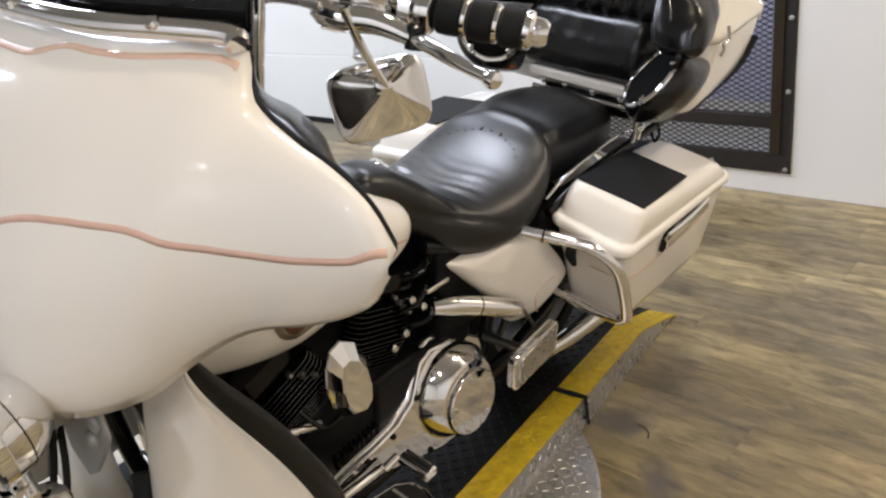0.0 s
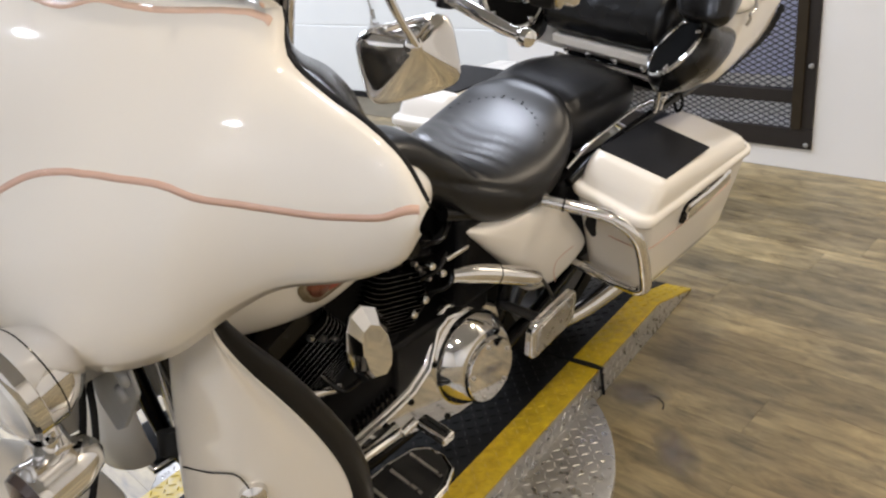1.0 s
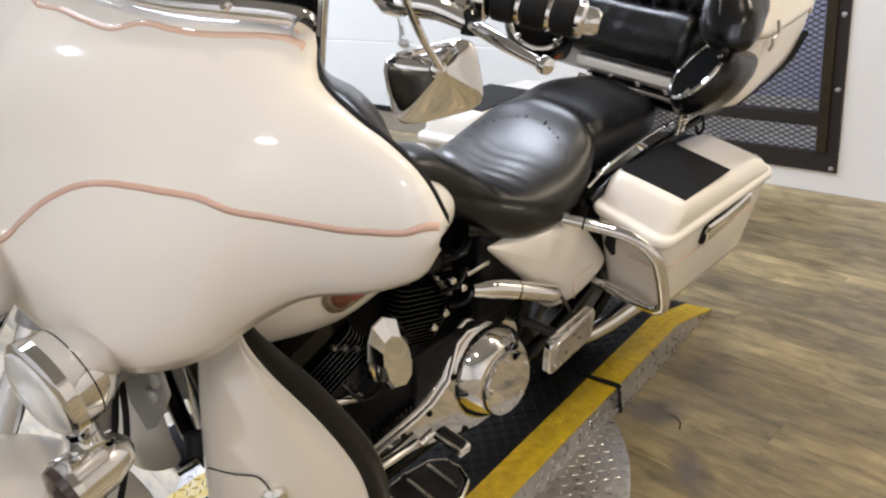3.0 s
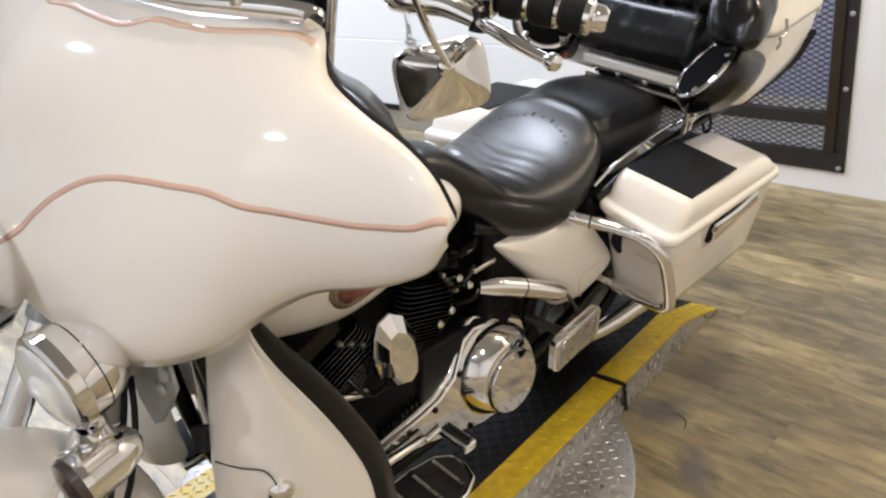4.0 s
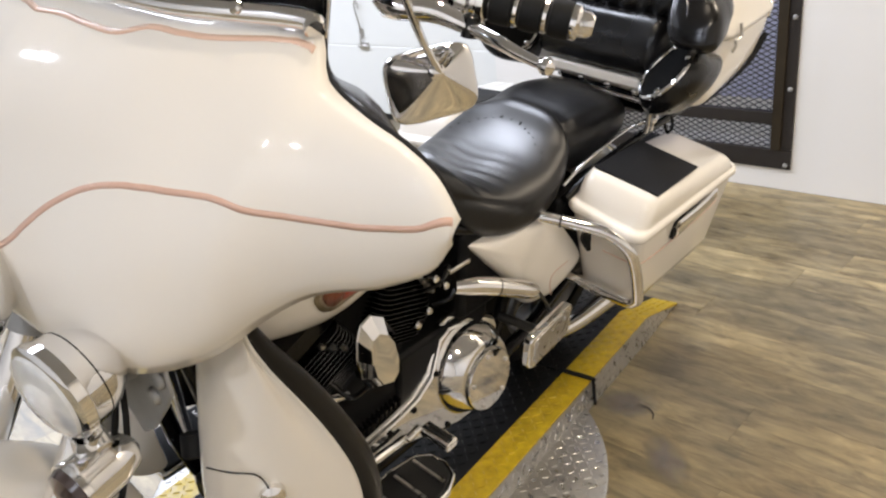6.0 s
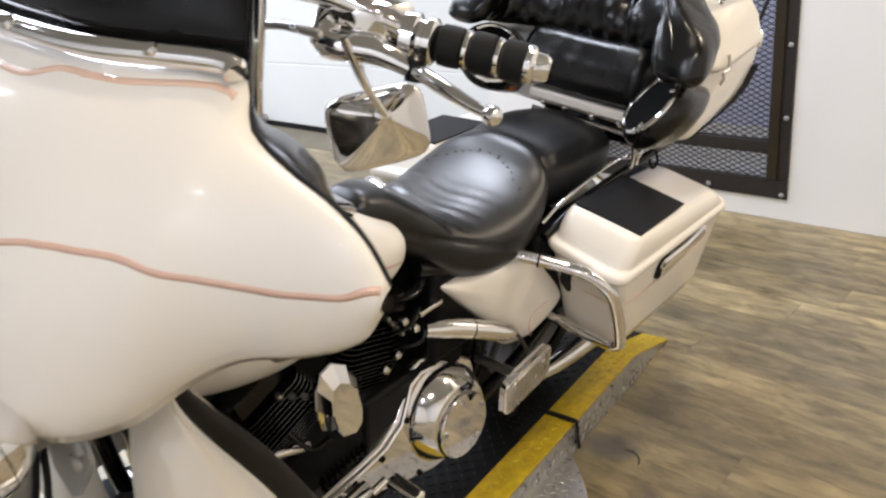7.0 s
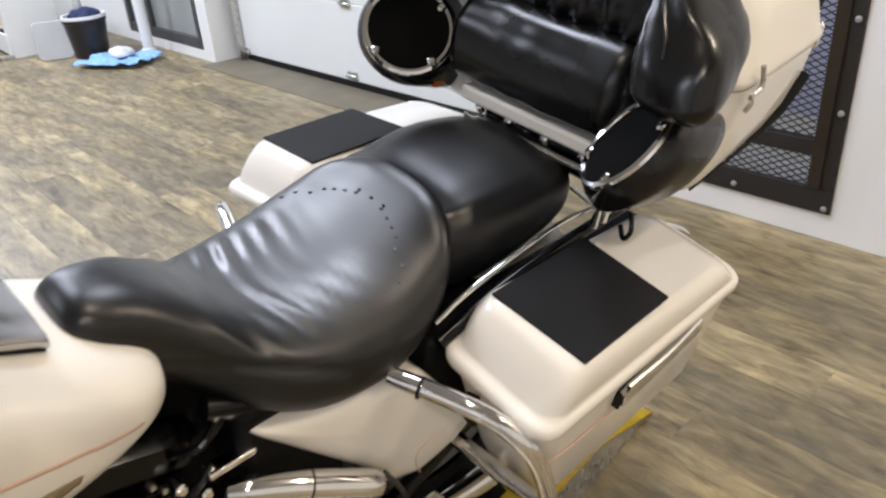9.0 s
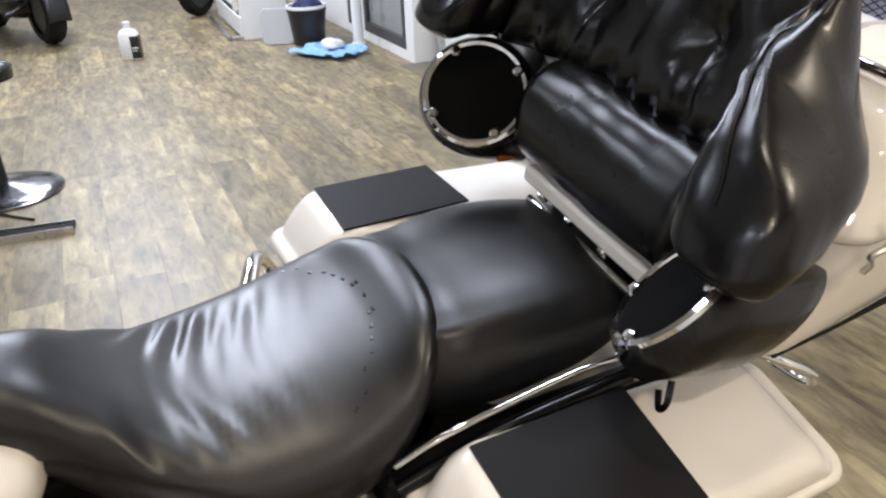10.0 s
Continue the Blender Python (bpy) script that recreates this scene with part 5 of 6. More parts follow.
ff = fender(FRONT, 0.345, -75, 95, 0.092, "cream white front fender", 0.07)
fender(REAR, 0.35, -8, 110, 0.11, "cream white rear fender", 0.05)
b = BM()
tube(b, [FRONT + V(0.095, 0.33 * math.sin(a), 0.33 * math.cos(a)) for a in [radians(d) for d in range(-60, 91, 15)]], 0.0022, 6, 3)
part("pinstripe", b, PINK, ff, "salmon pinstripe")
for side in (1, -1):
    b = BM()
    tube(b, [(0.01 + side * 0.105, -1.11, 1.0), (0.02 + side * 0.105, -1.22, 0.80), (0.03 + side * 0.105, -1.40, 0.5), FRONT + V(side * 0.105, 0.02, 0)], 0.024, 16, 3)
    leg = part("fork_leg", b, CHROME, bike, "chrome fork leg")
    b = BM()
    tube(b, [(0.015 + side * 0.105, -1.15, 0.92), (0.02 + side * 0.105, -1.24, 0.755)], 0.033, 18, 1)
    part("fork_cover", b, GREYMETAL, leg, "grey fork shroud")
b = BM()
box(b, (-0.10, -1.24, 0.78), (0.17, -1.15, 0.815))
box(b, (0.10, -1.27, 0.70), (0.155, -1.235, 0.83), pose(0, 0, 0, 0, 0, 0))
skin(b, [[V(u, -1.2 + dv, w) for u, w in ((0.1, 0.76), (0.25, 0.845), (0.26, 0.8), (0.235, 0.76), (0.185, 0.69), (0.15, 0.66), (0.11, 0.69))] for dv in (0.0, 0.006)])
for u, w in ((0.235, 0.815), (0.215, 0.775)):
    lathe(b, (u, -1.2, w), (0, -1, 0), [(-0.002, 0.014), (0.006, 0.014), (0.009, 0.008)], 14)
part("fork_bracket", b, GREYMETAL, bike, "grey fork bracket", bevel=0.006)
for k, pts in enumerate((((0.14, -1.21, 0.84), (0.16, -1.24, 0.72), (0.15, -1.27, 0.62), (0.16, -1.33, 0.5), (0.13, -1.42, 0.42)), ((0.12, -1.20, 0.84), (0.175, -1.235, 0.70), (0.19, -1.29, 0.57), (0.15, -1.36, 0.47)))):
    b = BM()
    tube(b, pts, 0.005, 8, 5)
    part("brake_line", b, RUBBER, bike, "black brake hose")

# headlamp, passing lamps and indicators
CLEAR = material("lamp_glass", (0.75, 0.76, 0.76), 0.12, 0.3, vary=0.2, scale=60, coat=0.6)
DARKLENS = material("dark_lens", (0.05, 0.035, 0.03), 0.2, coat=0.4)
for side, c in ((1, V(0.232, -1.318, 0.876)), (-1, V(-0.19, -1.318, 0.876))):
    ax = V(0.14, -1, -0.1).normalized()
    b = BM()
    lathe(b, c, ax, [(-0.078, 0.008), (-0.074, 0.024), (-0.062, 0.041), (-0.045, 0.054), (-0.025, 0.0618), (-0.003, 0.0645), (-0.001, 0.0665), (0.013, 0.067), (0.018, 0.0605)], 40)
    lamp = part("passing_lamp", b, CHROME, bike, "chrome bullet passing lamp")
    b = BM()
    lathe(b, c, ax, [(0.014, 0.061), (0.022, 0.057), (0.029, 0.042), (0.032, 0.016)], 36)
    part("lens", b, CLEAR, lamp, "clear lamp lens")
    b = BM()
    lathe(b, c, ax, [(-0.025, 0.0622), (-0.0235, 0.0624)], 36, cap=False)
    part("bezel_groove", b, GLOSS, lamp)
    b = BM()
    c2 = c + V(0.03 if side > 0 else -0.03, -0.0, -0.125)
    lathe(b, c2, ax, [(-0.06, 0.01), (-0.05, 0.025), (-0.02, 0.036), (0.015, 0.038), (0.02, 0.04), (0.03, 0.04)], 28)
    ind = part("indicator", b, CHROME, bike, "chrome bullet indicator")
    b = BM()
    lathe(b, c2, ax, [(0.03, 0.037), (0.04, 0.033), (0.046, 0.015)], 24)
    part("lens", b, DARKLENS, ind, "smoked indicator lens")
    b = BM()
    tube(b, [(side * 0.05, -1.21, 0.80), (side * 0.14, -1.26, 0.79), c + V(0, 0.02, -0.06)], 0.014, 10, 4)
    tube(b, [c + V(0, 0.02, -0.07), c2 + V(0, 0.02, 0.035)], 0.012, 10, 1)
    lathe(b, c + V(0.012, 0.01, -0.085), (0, 0, 1), [(-0.012, 0.02), (0.012, 0.02)], 16)
    part("lamp_bracket", b, CHROME, bike, "chrome lamp bracket")
b = BM()
lathe(b, (0.03, -1.33, 0.95), (0.06, -1, -0.02), [(-0.05, 0.05), (0.0, 0.095), (0.03, 0.098), (0.04, 0.09)], 40)
hl = part("headlamp", b, CHROME, bike, "round chrome headlamp")
b = BM()
lathe(b, (0.03, -1.33, 0.95), (0.06, -1, -0.02), [(0.038, 0.088), (0.055, 0.07), (0.062, 0.03)], 36)
part("lens", b, CLEAR, hl)

# leg shields on the engine guard
for side in (1, -1):
    rows, lip = [], []
    for w, f, e in ((0.885, -1.118, -1.112), (0.86, -1.122, -1.108), (0.80, -1.124, -1.08), (0.72, -1.134, -1.036), (0.62, -1.146, -0.985), (0.51, -1.156, -0.937), (0.42, -1.156, -0.913), (0.33, -1.15, -0.908), (0.25, -1.13, -0.912)):
        wd, dip = 0.315, 0.009 * max(0.0, min(1.0, (w - 0.5) / 0.2))
        rows.append([V(side * u, v, w) for u, v in ((0.13, f + 0.09), (0.145, f + 0.035), (0.185, f + 0.006), (0.235, f), (0.275, lerp(f, e, 0.22)), (0.3, lerp(f, e, 0.5)), (wd - 0.007, lerp(f, e, 0.7)), (wd - 0.004 - dip, lerp(f, e, 0.82)), (wd - 0.001 - dip * 0.6, lerp(f, e, 0.92)), (wd + 0.002, lerp(f, e, 0.97)), (wd, e))])
        lip.append(V(side * (wd - 0.02), e + 0.016, w))

    b = BM()
    skin(b, rows, closed=False)
    shield = part("leg_shield", b, PAINT, bike, "cream white lower leg shield", solid=0.006, subsurf=2, sharp=180)
    b = BM()
    tube(b, lip, [0.008, 0.015, 0.023, 0.027, 0.03, 0.032, 0.032], 14, 4)
    part("edge_pad", b, PADBLACK, shield, "black edge pad")
    b = BM()
    tube(b, [(side * u, v, w) for u, v, w in ((0.215, -1.148, 0.592), (0.254, -1.131, 0.596), (0.268, -1.118, 0.594), (0.279, -1.105, 0.589), (0.285, -1.096, 0.574), (0.288, -1.088, 0.545))], 0.0014, 6, 5)
    part("door_seam", b, INNER, shield)
    b = BM()
    lathe(b, (side * 0.289, -1.085, 0.535), (side, -0.6, 0.1), [(-0.004, 0.022), (0.006, 0.02), (0.012, 0.012), (0.014, 0.004)], 20)
    part("door_knob", b, CHROME, shield, "chrome glove-box knob")
    b = BM()
    tube(b, [(side * u, v, w) for u, v, w in ((0.06, -1.05, 0.74), (0.15, -1.03, 0.75), (0.23, -1.0, 0.68), (0.255, -0.96, 0.5), (0.25, -0.95, 0.32), (0.18, -0.97, 0.2), (0.1, -1.0, 0.2))], 0.015, 12, 6)
    part("engine_guard", b, CHROME, bike, "chrome engine guard")
b = BM()
lathe(b, (0.148, -1.128, 0.605), (0.4, -0.3, -0.85), [(0, 0.018), (0.035, 0.018), (0.04, 0.012)], 14)
part("rubber_stop", b, RUBBER, bike, "black rubber stop")

# handlebar and its left-hand controls (the right hand is their mirror)
for side in (1, -1):
    b = BM()
    tube(b, [(side * u, v, w) for u, v, w in ((0.0, -1.02, 1.25), (0.10, -1.01, 1.275), (0.22, -0.955, 1.325), (0.32, -0.885, 1.326), (0.395, -0.835, 1.298), (0.432, -0.807, 1.277), (0.535, -0.7575, 1.263))], 0.0145, 14, 6)
    bar = part("handlebar", b, CHROME, bike, "chrome handlebar")
    p0, p1 = V(side * 0.432, -0.807, 1.277), V(side * 0.536, -0.757, 1.263)
    ax = (p1 - p0).normalized()
    L = (p1 - p0).length
    for k in range(3):
        b = BM()
        s0 = 0.014 + k * 0.036
        lathe(b, p0 + ax * s0, ax, [(0, 0.018), (0.003, 0.0225), (0.014, 0.0232), (0.026, 0.0225), (0.029, 0.018)], 24)
        part("grip_rubber", b, RUBBER, bar, "black foam grip section" if k == 0 else "")
        b = BM()
        lathe(b, p0 + ax * (s0 + 0.028), ax, [(0, 0.019), (0.002, 0.0215), (0.006, 0.0215), (0.009, 0.019)], 24)
        part("grip_band", b, CHROME, bar)
    b = BM()
    lathe(b, p0, ax, [(-0.03, 0.019), (-0.026, 0.027), (-0.012, 0.028), (-0.008, 0.022), (-0.002, 0.022), (0.0, 0.0265), (0.008, 0.0265), (0.013, 0.02)], 24)
    part("grip_collar", b, CHROME, bar, "chrome grip collar")
    b = BM()
    lathe(b, p1, ax, [(-0.006, 0.02), (0.0, 0.0215), (0.004, 0.0215), (0.008, 0.016), (0.018, 0.0155), (0.024, 0.011)], 20)
    part("grip_end", b, CHROME, bar, "chrome grip end cap")
    h = p0 - ax * 0.058
    b = BM()
    skin(b, [[h + ax * x + V(0, 0, 1) * q + V(0, -1, 0) * p for p, q in rrect(-k, k, -k * 1.1, k * 1.1, k * 0.5, 5)] for x, k in ((-0.032, 0.02), (-0.024, 0.029), (0.0, 0.032), (0.022, 0.029), (0.03, 0.02))])
    house = part("switch_housing", b, CHROME, bar, "chrome switch housing")
    for dx in (-0.012, 0.008):
        b = BM()
        q = h + ax * dx + V(0, 0.03, 0.008)
        box(b, q - V(0.006, 0.004, 0.006), q + V(0.006, 0.006, 0.006))
        part("switch", b, GLOSS, house, bevel=0.002)
    # lever perch and lever
    c = h - ax * 0.05
    piv = V(0.45 * side, -0.845, 1.256)
    b = BM()
    lathe(b, c - ax * 0.016, ax, [(0, 0.022), (0.004, 0.026), (0.028, 0.026), (0.032, 0.022)], 20)
    tube(b, [c + V(0, -0.01, 0), c + V(0.02 * side, -0.03, -0.018), c.lerp(piv, 0.6) + V(0, -0.012, 0), piv], [0.02, 0.017, 0.015, 0.01], 12, 4)
    perch = part("lever_perch", b, CHROME, bar, "chrome lever perch")
    b = BM()
    lathe(b, piv, (0, 0.15, 1), [(-0.012, 0.011), (0.012, 0.011), (0.016, 0.006)], 14)
    part("pivot", b, GLOSS, perch)
    ball = V(side * 0.574, -0.868, 1.243)
    b = BM()
    rings = []
    path = spline([piv, piv.lerp(ball, 0.3) + V(0.004 * side, -0.006, 0.002), piv.lerp(ball, 0.7) + V(0.002 * side, -0.004, 0), ball], 5)
    tube(b, path, [0.009, 0.0085, 0.008, 0.0065, 0.006], 12, 1)
    lathe(b, ball, (ball - piv), [(-0.009, 0.005), (-0.006, 0.0085), (0.0, 0.0102), (0.006, 0.0085), (0.0095, 0.003)], 16)
    part("lever", b, CHROME, perch, "chrome hand lever with ball end")
    # cable sweeping from the perch into the fairing
    b = BM()
    tube(b, [c + V(0.01 * side, -0.035, -0.015), V(side * 0.35, -0.897, 1.284), V(side * 0.277, -0.9, 1.281), V(side * 0.196, -0.898, 1.253), V(side * 0.115, -0.895, 1.19), V(side * 0.065, -0.9, 1.115), V(side * 0.05, -0.92, 1.03)], 0.0056, 10, 6)
    part("clutch_cable", b, STEEL, perch, "braided steel cable")
    b = BM()
    tube(b, [piv + V(-0.012 * side, 0.0, 0.003), piv + V(-0.06 * side, -0.025, 0.02)], [0.009, 0.0075], 10, 1)
    part("cable_boot", b, RUBBER, perch, "black rubber cable boot")
    # mirror hung under the bar
    mc = V(side * 0.372, -0.825, 1.164)
    nn = V(-0.86 * side, 0.5, -0.22).normalized()
    right = nn.cross(V(0, 0, 1)).normalized()
    right = (right + V(0, 0, 0.16)).normalized()
    up = right.cross(nn).normalized()
    b = BM()
    base = [(0.061 * math.copysign(abs(math.cos(a)) ** 0.42, math.cos(a)), 0.047 * math.copysign(abs(math.sin(a)) ** 0.42, math.sin(a))) for a in [k * math.pi / 36 for k in range(72)]]
    shell = [(-0.005, 0.96), (0.0, 1.0), (0.007, 1.0)] + [(0.009 + 0.029 * (1 - k) ** 0.9, k) for k in (0.97, 0.9, 0.8, 0.7, 0.6, 0.5, 0.4, 0.3, 0.2, 0.12, 0.05)]
    skin(b, [[mc - nn * dep + right * (x * k + 0.004 * side * (1 - k)) + up * (y * k + 0.017 * (1 - k)) for x, y in base] for dep, k in shell])
    mir = part("mirror", b, CHROME, bike, "faceted chrome mirror hung below the bar", sharp=50)
    b = BM()
    skin(b, [[mc + nn * dep + right * x * 0.93 + up * y * 0.91 for x, y in base] for dep in (0.0051, 0.0065)])
    part("mirror_glass", b, material("mirror_glass", (0.9, 0.9, 0.9), 0.01, 1.0), mir)
    b = BM()
    tube(b, [mc - nn * 0.036 + right * 0.004 * side + up * 0.016, mc.lerp(V(side * 0.385, -0.888, 1.285), 0.55) - nn * 0.018, V(side * 0.385, -0.888, 1.285)], [0.0045, 0.005, 0.006], 10, 4)
    lathe(b, mc - nn * 0.032 + up * 0.018, -nn, [(0, 0.011), (0.006, 0.011), (0.009, 0.007)], 14)
    part("mirror_stem", b, CHROME, mir, "chrome mirror stem")

# side stand
b = BM()
tube(b, [(0.12, -0.95, 0.17), (0.2, -0.96, 0.10), (0.33, -0.99, 0.064)], 0.011, 10, 3)
lathe(b, (0.335, -0.99, 0.0605), (0.19, 0, 0.98), [(0, 0.025), (0.006, 0.025)], 14)
part("side_stand", b, GLOSS, bike, "black side stand")

# post with chrome edge behind the fairing
for side in (1, -1):
    b = BM()
    skin(b, [[V(side * u, v + dv, w) for u, dv in ((0.26, 0), (0.287, 0), (0.287, 0.014), (0.26, 0.014))] for v, w in ((-0.965, 1.13), (-0.93, 1.345), (-0.91, 1.46))])
    post = part("screen_post", b, GLOSS, bike, "black windscreen post", bevel=0.004)
    b = BM()
    tube(b, [(side * 0.298, -0.957, 1.13), (side * 0.298, -0.924, 1.345), (side * 0.298, -0.905, 1.46)], 0.007, 10, 1)
    part("post_edge", b, CHROME, post, "chrome edge strip")

# ---- things about the room ----
BLUE = material("blue_towel", (0.3, 0.5, 0.78), 0.95, vary=0.6, scale=38, bump=0.8, bump_scale=90, tint=(0.09, 0.22, 0.55))
RAG = material("white_rag", (0.7, 0.69, 0.66), 0.9, vary=0.1, scale=20, bump=0.5, bump_scale=100)
PLASTICB = material("black_plastic", (0.012, 0.012, 0.014), 0.35, vary=0.2, scale=15)
PLASTICW = material("white_plastic", (0.75, 0.75, 0.73), 0.35, vary=0.05, scale=15)
CARD = material("yellow_box_card", (0.6, 0.45, 0.06), 0.6, vary=0.15, scale=12)
DKBLUE = material("dark_blue_cloth", (0.02, 0.03, 0.09), 0.85, vary=0.3, scale=30)
GREYP = material("grey_plastic", (0.42, 0.42, 0.41), 0.45, vary=0.1, scale=8)


def cloth_sheet(name, cx, cy, w, d, rz, mat, label, amp=0.012, seed=0.0, n=26, lift=0.01):
    b = BM()
    rows = []
    for i in range(n + 1):
        row = []
        for j in range(n + 1):
            x, y = (i / n - 0.5) * w, (j / n - 0.5) * d
            e = 0.02 * noise.noise((i * 0.4 + seed, j * 0.4, 5))
            z = lift + amp * (noise.noise((x * 9 + seed, y * 9, 1)) + 0.6 * noise.noise((x * 22, y * 22 + seed, 2)) + 0.8)
            row.append(V(x * (1 + e), y * (1 - e), z))
        rows.append(row)
    skin(b, rows, closed=False)
    ob = finish(name, b, mat, sharp=180, solid=0.006)
    ob.matrix_world = pose(cx, cy, 0.004, 0, 0, rz)
    return tagged(ob, label, "cloth")


cloth_sheet("towel", -5.0, 2.06, 0.56, 0.4, 25, BLUE, "crumpled light blue microfibre towel on the floor", 0.03)
b = BM()
bmesh.ops.create_icosphere(b, subdivisions=3, radius=0.09)
for v in b.verts:
    v.co = V(v.co.x * 1.1, v.co.y * 0.9, max(-0.02, v.co.z * 0.55)) * (1 + 0.35 * noise.noise(v.co * 16))
ob = finish("rag", b, RAG, sharp=180)
ob.matrix_world = pose(-5.02, 2.1, 0.075)
tagged(ob, "crumpled white rag lying on the blue towel", "rag")

bucket = thing("bucket", "black plastic bucket with white rim full of rags", "bucket", m=pose(-5.52, 2.1, 0))
b = BM()
lathe(b, (0, 0, 0), (0, 0, 1), [(0.0, 0.13), (0.004, 0.135), (0.28, 0.165), (0.285, 0.172), (0.31, 0.172), (0.315, 0.168), (0.31, 0.16), (0.1, 0.145)], 36, cap=False)
part("pail", b, PLASTICB, bucket)
b = BM()
lathe(b, (0, 0, 0), (0, 0, 1), [(0.31, 0.173), (0.33, 0.176), (0.338, 0.172), (0.335, 0.155), (0.3, 0.15)], 36, cap=False)
part("rim", b, PLASTICW, bucket, "white plastic rim")
for k, (x, y, z, r, mt) in enumerate(((0.02, 0.03, 0.33, 0.085, DKBLUE), (-0.06, -0.03, 0.33, 0.07, DKBLUE))):
    b = BM()
    bmesh.ops.create_icosphere(b, subdivisions=3, radius=r)
    for v in b.verts:
        v.co = V(v.co.x, v.co.y, v.co.z * 0.7) * (1 + 0.4 * noise.noise(v.co * 14 + V(k, 0, 0))) + V(x, y, z)
    part("rag", b, mt, bucket, "dark blue rag")
b = BM()
bmesh.ops.create_icosphere(b, subdivisions=2, radius=0.06)
for v in b.verts:
    v.co = V(v.co.x * 0.8, v.co.y * 0.5, v.co.z * 1.7) * (1 + 0.15 * noise.noise(v.co * 14)) + V(-0.1, 0.02, 0.40)
part("sponge", b, GREYP, bucket, "grey wash mitt")

b = BM()
rr = [(x, z) for x, z in rrect(-0.14, 0.14, 0.0, 0.3, 0.05, 5)]
skin(b, [[V(x, y + 0.25 * z, z) for x, z in rr] for y in (0, 0.03)])
ob = finish("grey_tray", b, GREYP, bevel=0.006)
ob.matrix_world = pose(-5.66, 1.86, 0.002, 0, 0, 62)
tagged(ob, "grey plastic tray leaning beside the bucket", "tray")

# downpipe by the shop door
pipe = thing("downpipe", "white plastic downpipe with elbow in front of the door", "pipe", m=pose(-5.06, 2.36, 0))
b = BM()
tube(b, [(0, 0, 0.004), (0, 0, 1.2), (0, 0, CEILING)], 0.045, 18, 1)
part("shaft", b, PLASTICW, pipe)
b = BM()
lathe(b, (0, 0, 0), (0, 0, 1), [(0.0, 0.058), (0.05, 0.058), (0.055, 0.047)], 18)
part("collar", b, PLASTICW, pipe)

# white rack with things in it
rack = thing("white_rack", "low white shelf unit with boxes and tyres", "shelf", m=pose(-6.515, 1.754, 0, 0, 0, -8.4))
for lo, hi in (((-0.98, -0.02, 0.03), (0.43, 0.0, 0.2)), ((-0.02, 0, 0.2), (0.1, 0.03, 0.75)), ((0.33, 0, 0.2), (0.40, 0.03, 0.75)), ((0.40, 0, 0), (0.44, 0.4, 0.75)), ((-1.0, 0, 0), (-0.96, 0.4, 0.75)), ((-1.0, 0.02, 0.22), (0.4, 0.4, 0.25)), ((-1.0, 0, 0.75), (0.44, 0.4, 0.78)), ((-1.0, 0.4, 0.0), (0.44, 0.42, 0.78))):
    b = BM()
    box(b, lo, hi)
    part("board", b, PLASTICW, rack, bevel=0.003)
bx = thing("yellow_box", "small yellow and black cardboard box on the shelf", "box", m=rack.matrix_world @ pose(0.24, 0.1, 0.25))
b = BM()
box(b, (-0.09, -0.08, 0), (0.09, 0.1, 0.12))
part("carton", b, CARD, bx, bevel=0.003)
b = BM()
box(b, (-0.085, -0.0835, 0.06), (0.085, -0.0805, 0.1))
part("printed_bar", b, PLASTICB, bx)
b = BM()
box(b, (0.15, 0.02, 0.375), (0.34, 0.2, 0.55))
ob = finish("black_case", b, PLASTICB, bevel=0.01)
ob.matrix_world = rack.matrix_world
tagged(ob, "black plastic case stacked on the yellow box", "case")
b = BM()
box(b, (-0.9, -0.14, 0), (0.42, -0.1, 0.03))
box(b, (0.36, -0.14, 0), (0.42, 0.1, 0.03))
ob = finish("steel_angle", b, STEEL, bevel=0.003)
ob.matrix_world = rack.matrix_world
tagged(ob, "steel angle bars lying on the floor beside the shelf", "metal bar")


def loose_tyre(x, y, rz, r, wide, label):
    t = thing("spare_wheel", label, "wheel", "spare wheels", m=pose(x, y, r, 0, 0, rz))
    b = BM()
    lathe(b, (0, 0, 0), (1, 0, 0), [(-wide / 2, r * 0.72), (-wide / 2, r * 0.9), (-wide * 0.3, r * 0.98), (0, r), (wide * 0.3, r * 0.98), (wide / 2, r * 0.9), (wide / 2, r * 0.72)], 48, cap=False)
    part("tyre", b, RUBBER, t)
    b = BM()
    lathe(b, (0, 0, 0), (1, 0, 0), [(-wide * 0.4, r * 0.73), (-wide * 0.2, r * 0.6), (-0.01, r * 0.2), (0.01, r * 0.2), (wide * 0.2, r * 0.6), (wide * 0.4, r * 0.73)], 40)
    part("rim", b, PLASTICB, t, "black rim")
    return t


loose_tyre(-7.75, 1.75, 40, 0.3, 0.13, "black spare wheel leaning by the white shelf")
# another motorcycle parked across the room
pk = thing("parked_motorcycle", "black motorcycle parked across the shop floor", "motorcycle", m=pose(-7.15, 0.2, 0, 0, 0, -76))
for v in (0.0, 1.5):
    b = BM()
    lathe(b, (0, -v, 0.31), (1, 0, 0), [(-0.08, 0.2), (-0.08, 0.27), (-0.05, 0.3), (0, 0.31), (0.05, 0.3), (0.08, 0.27), (0.08, 0.2)], 48, cap=False)
    tyre = part("tyre", b, RUBBER, pk)
    b = BM()
    lathe(b, (0, -v, 0.31), (1, 0, 0), [(-0.06, 0.2), (-0.03, 0.18), (0.03, 0.18), (0.06, 0.2)], 32)
    part("rim", b, PLASTICB, tyre)
b = BM()
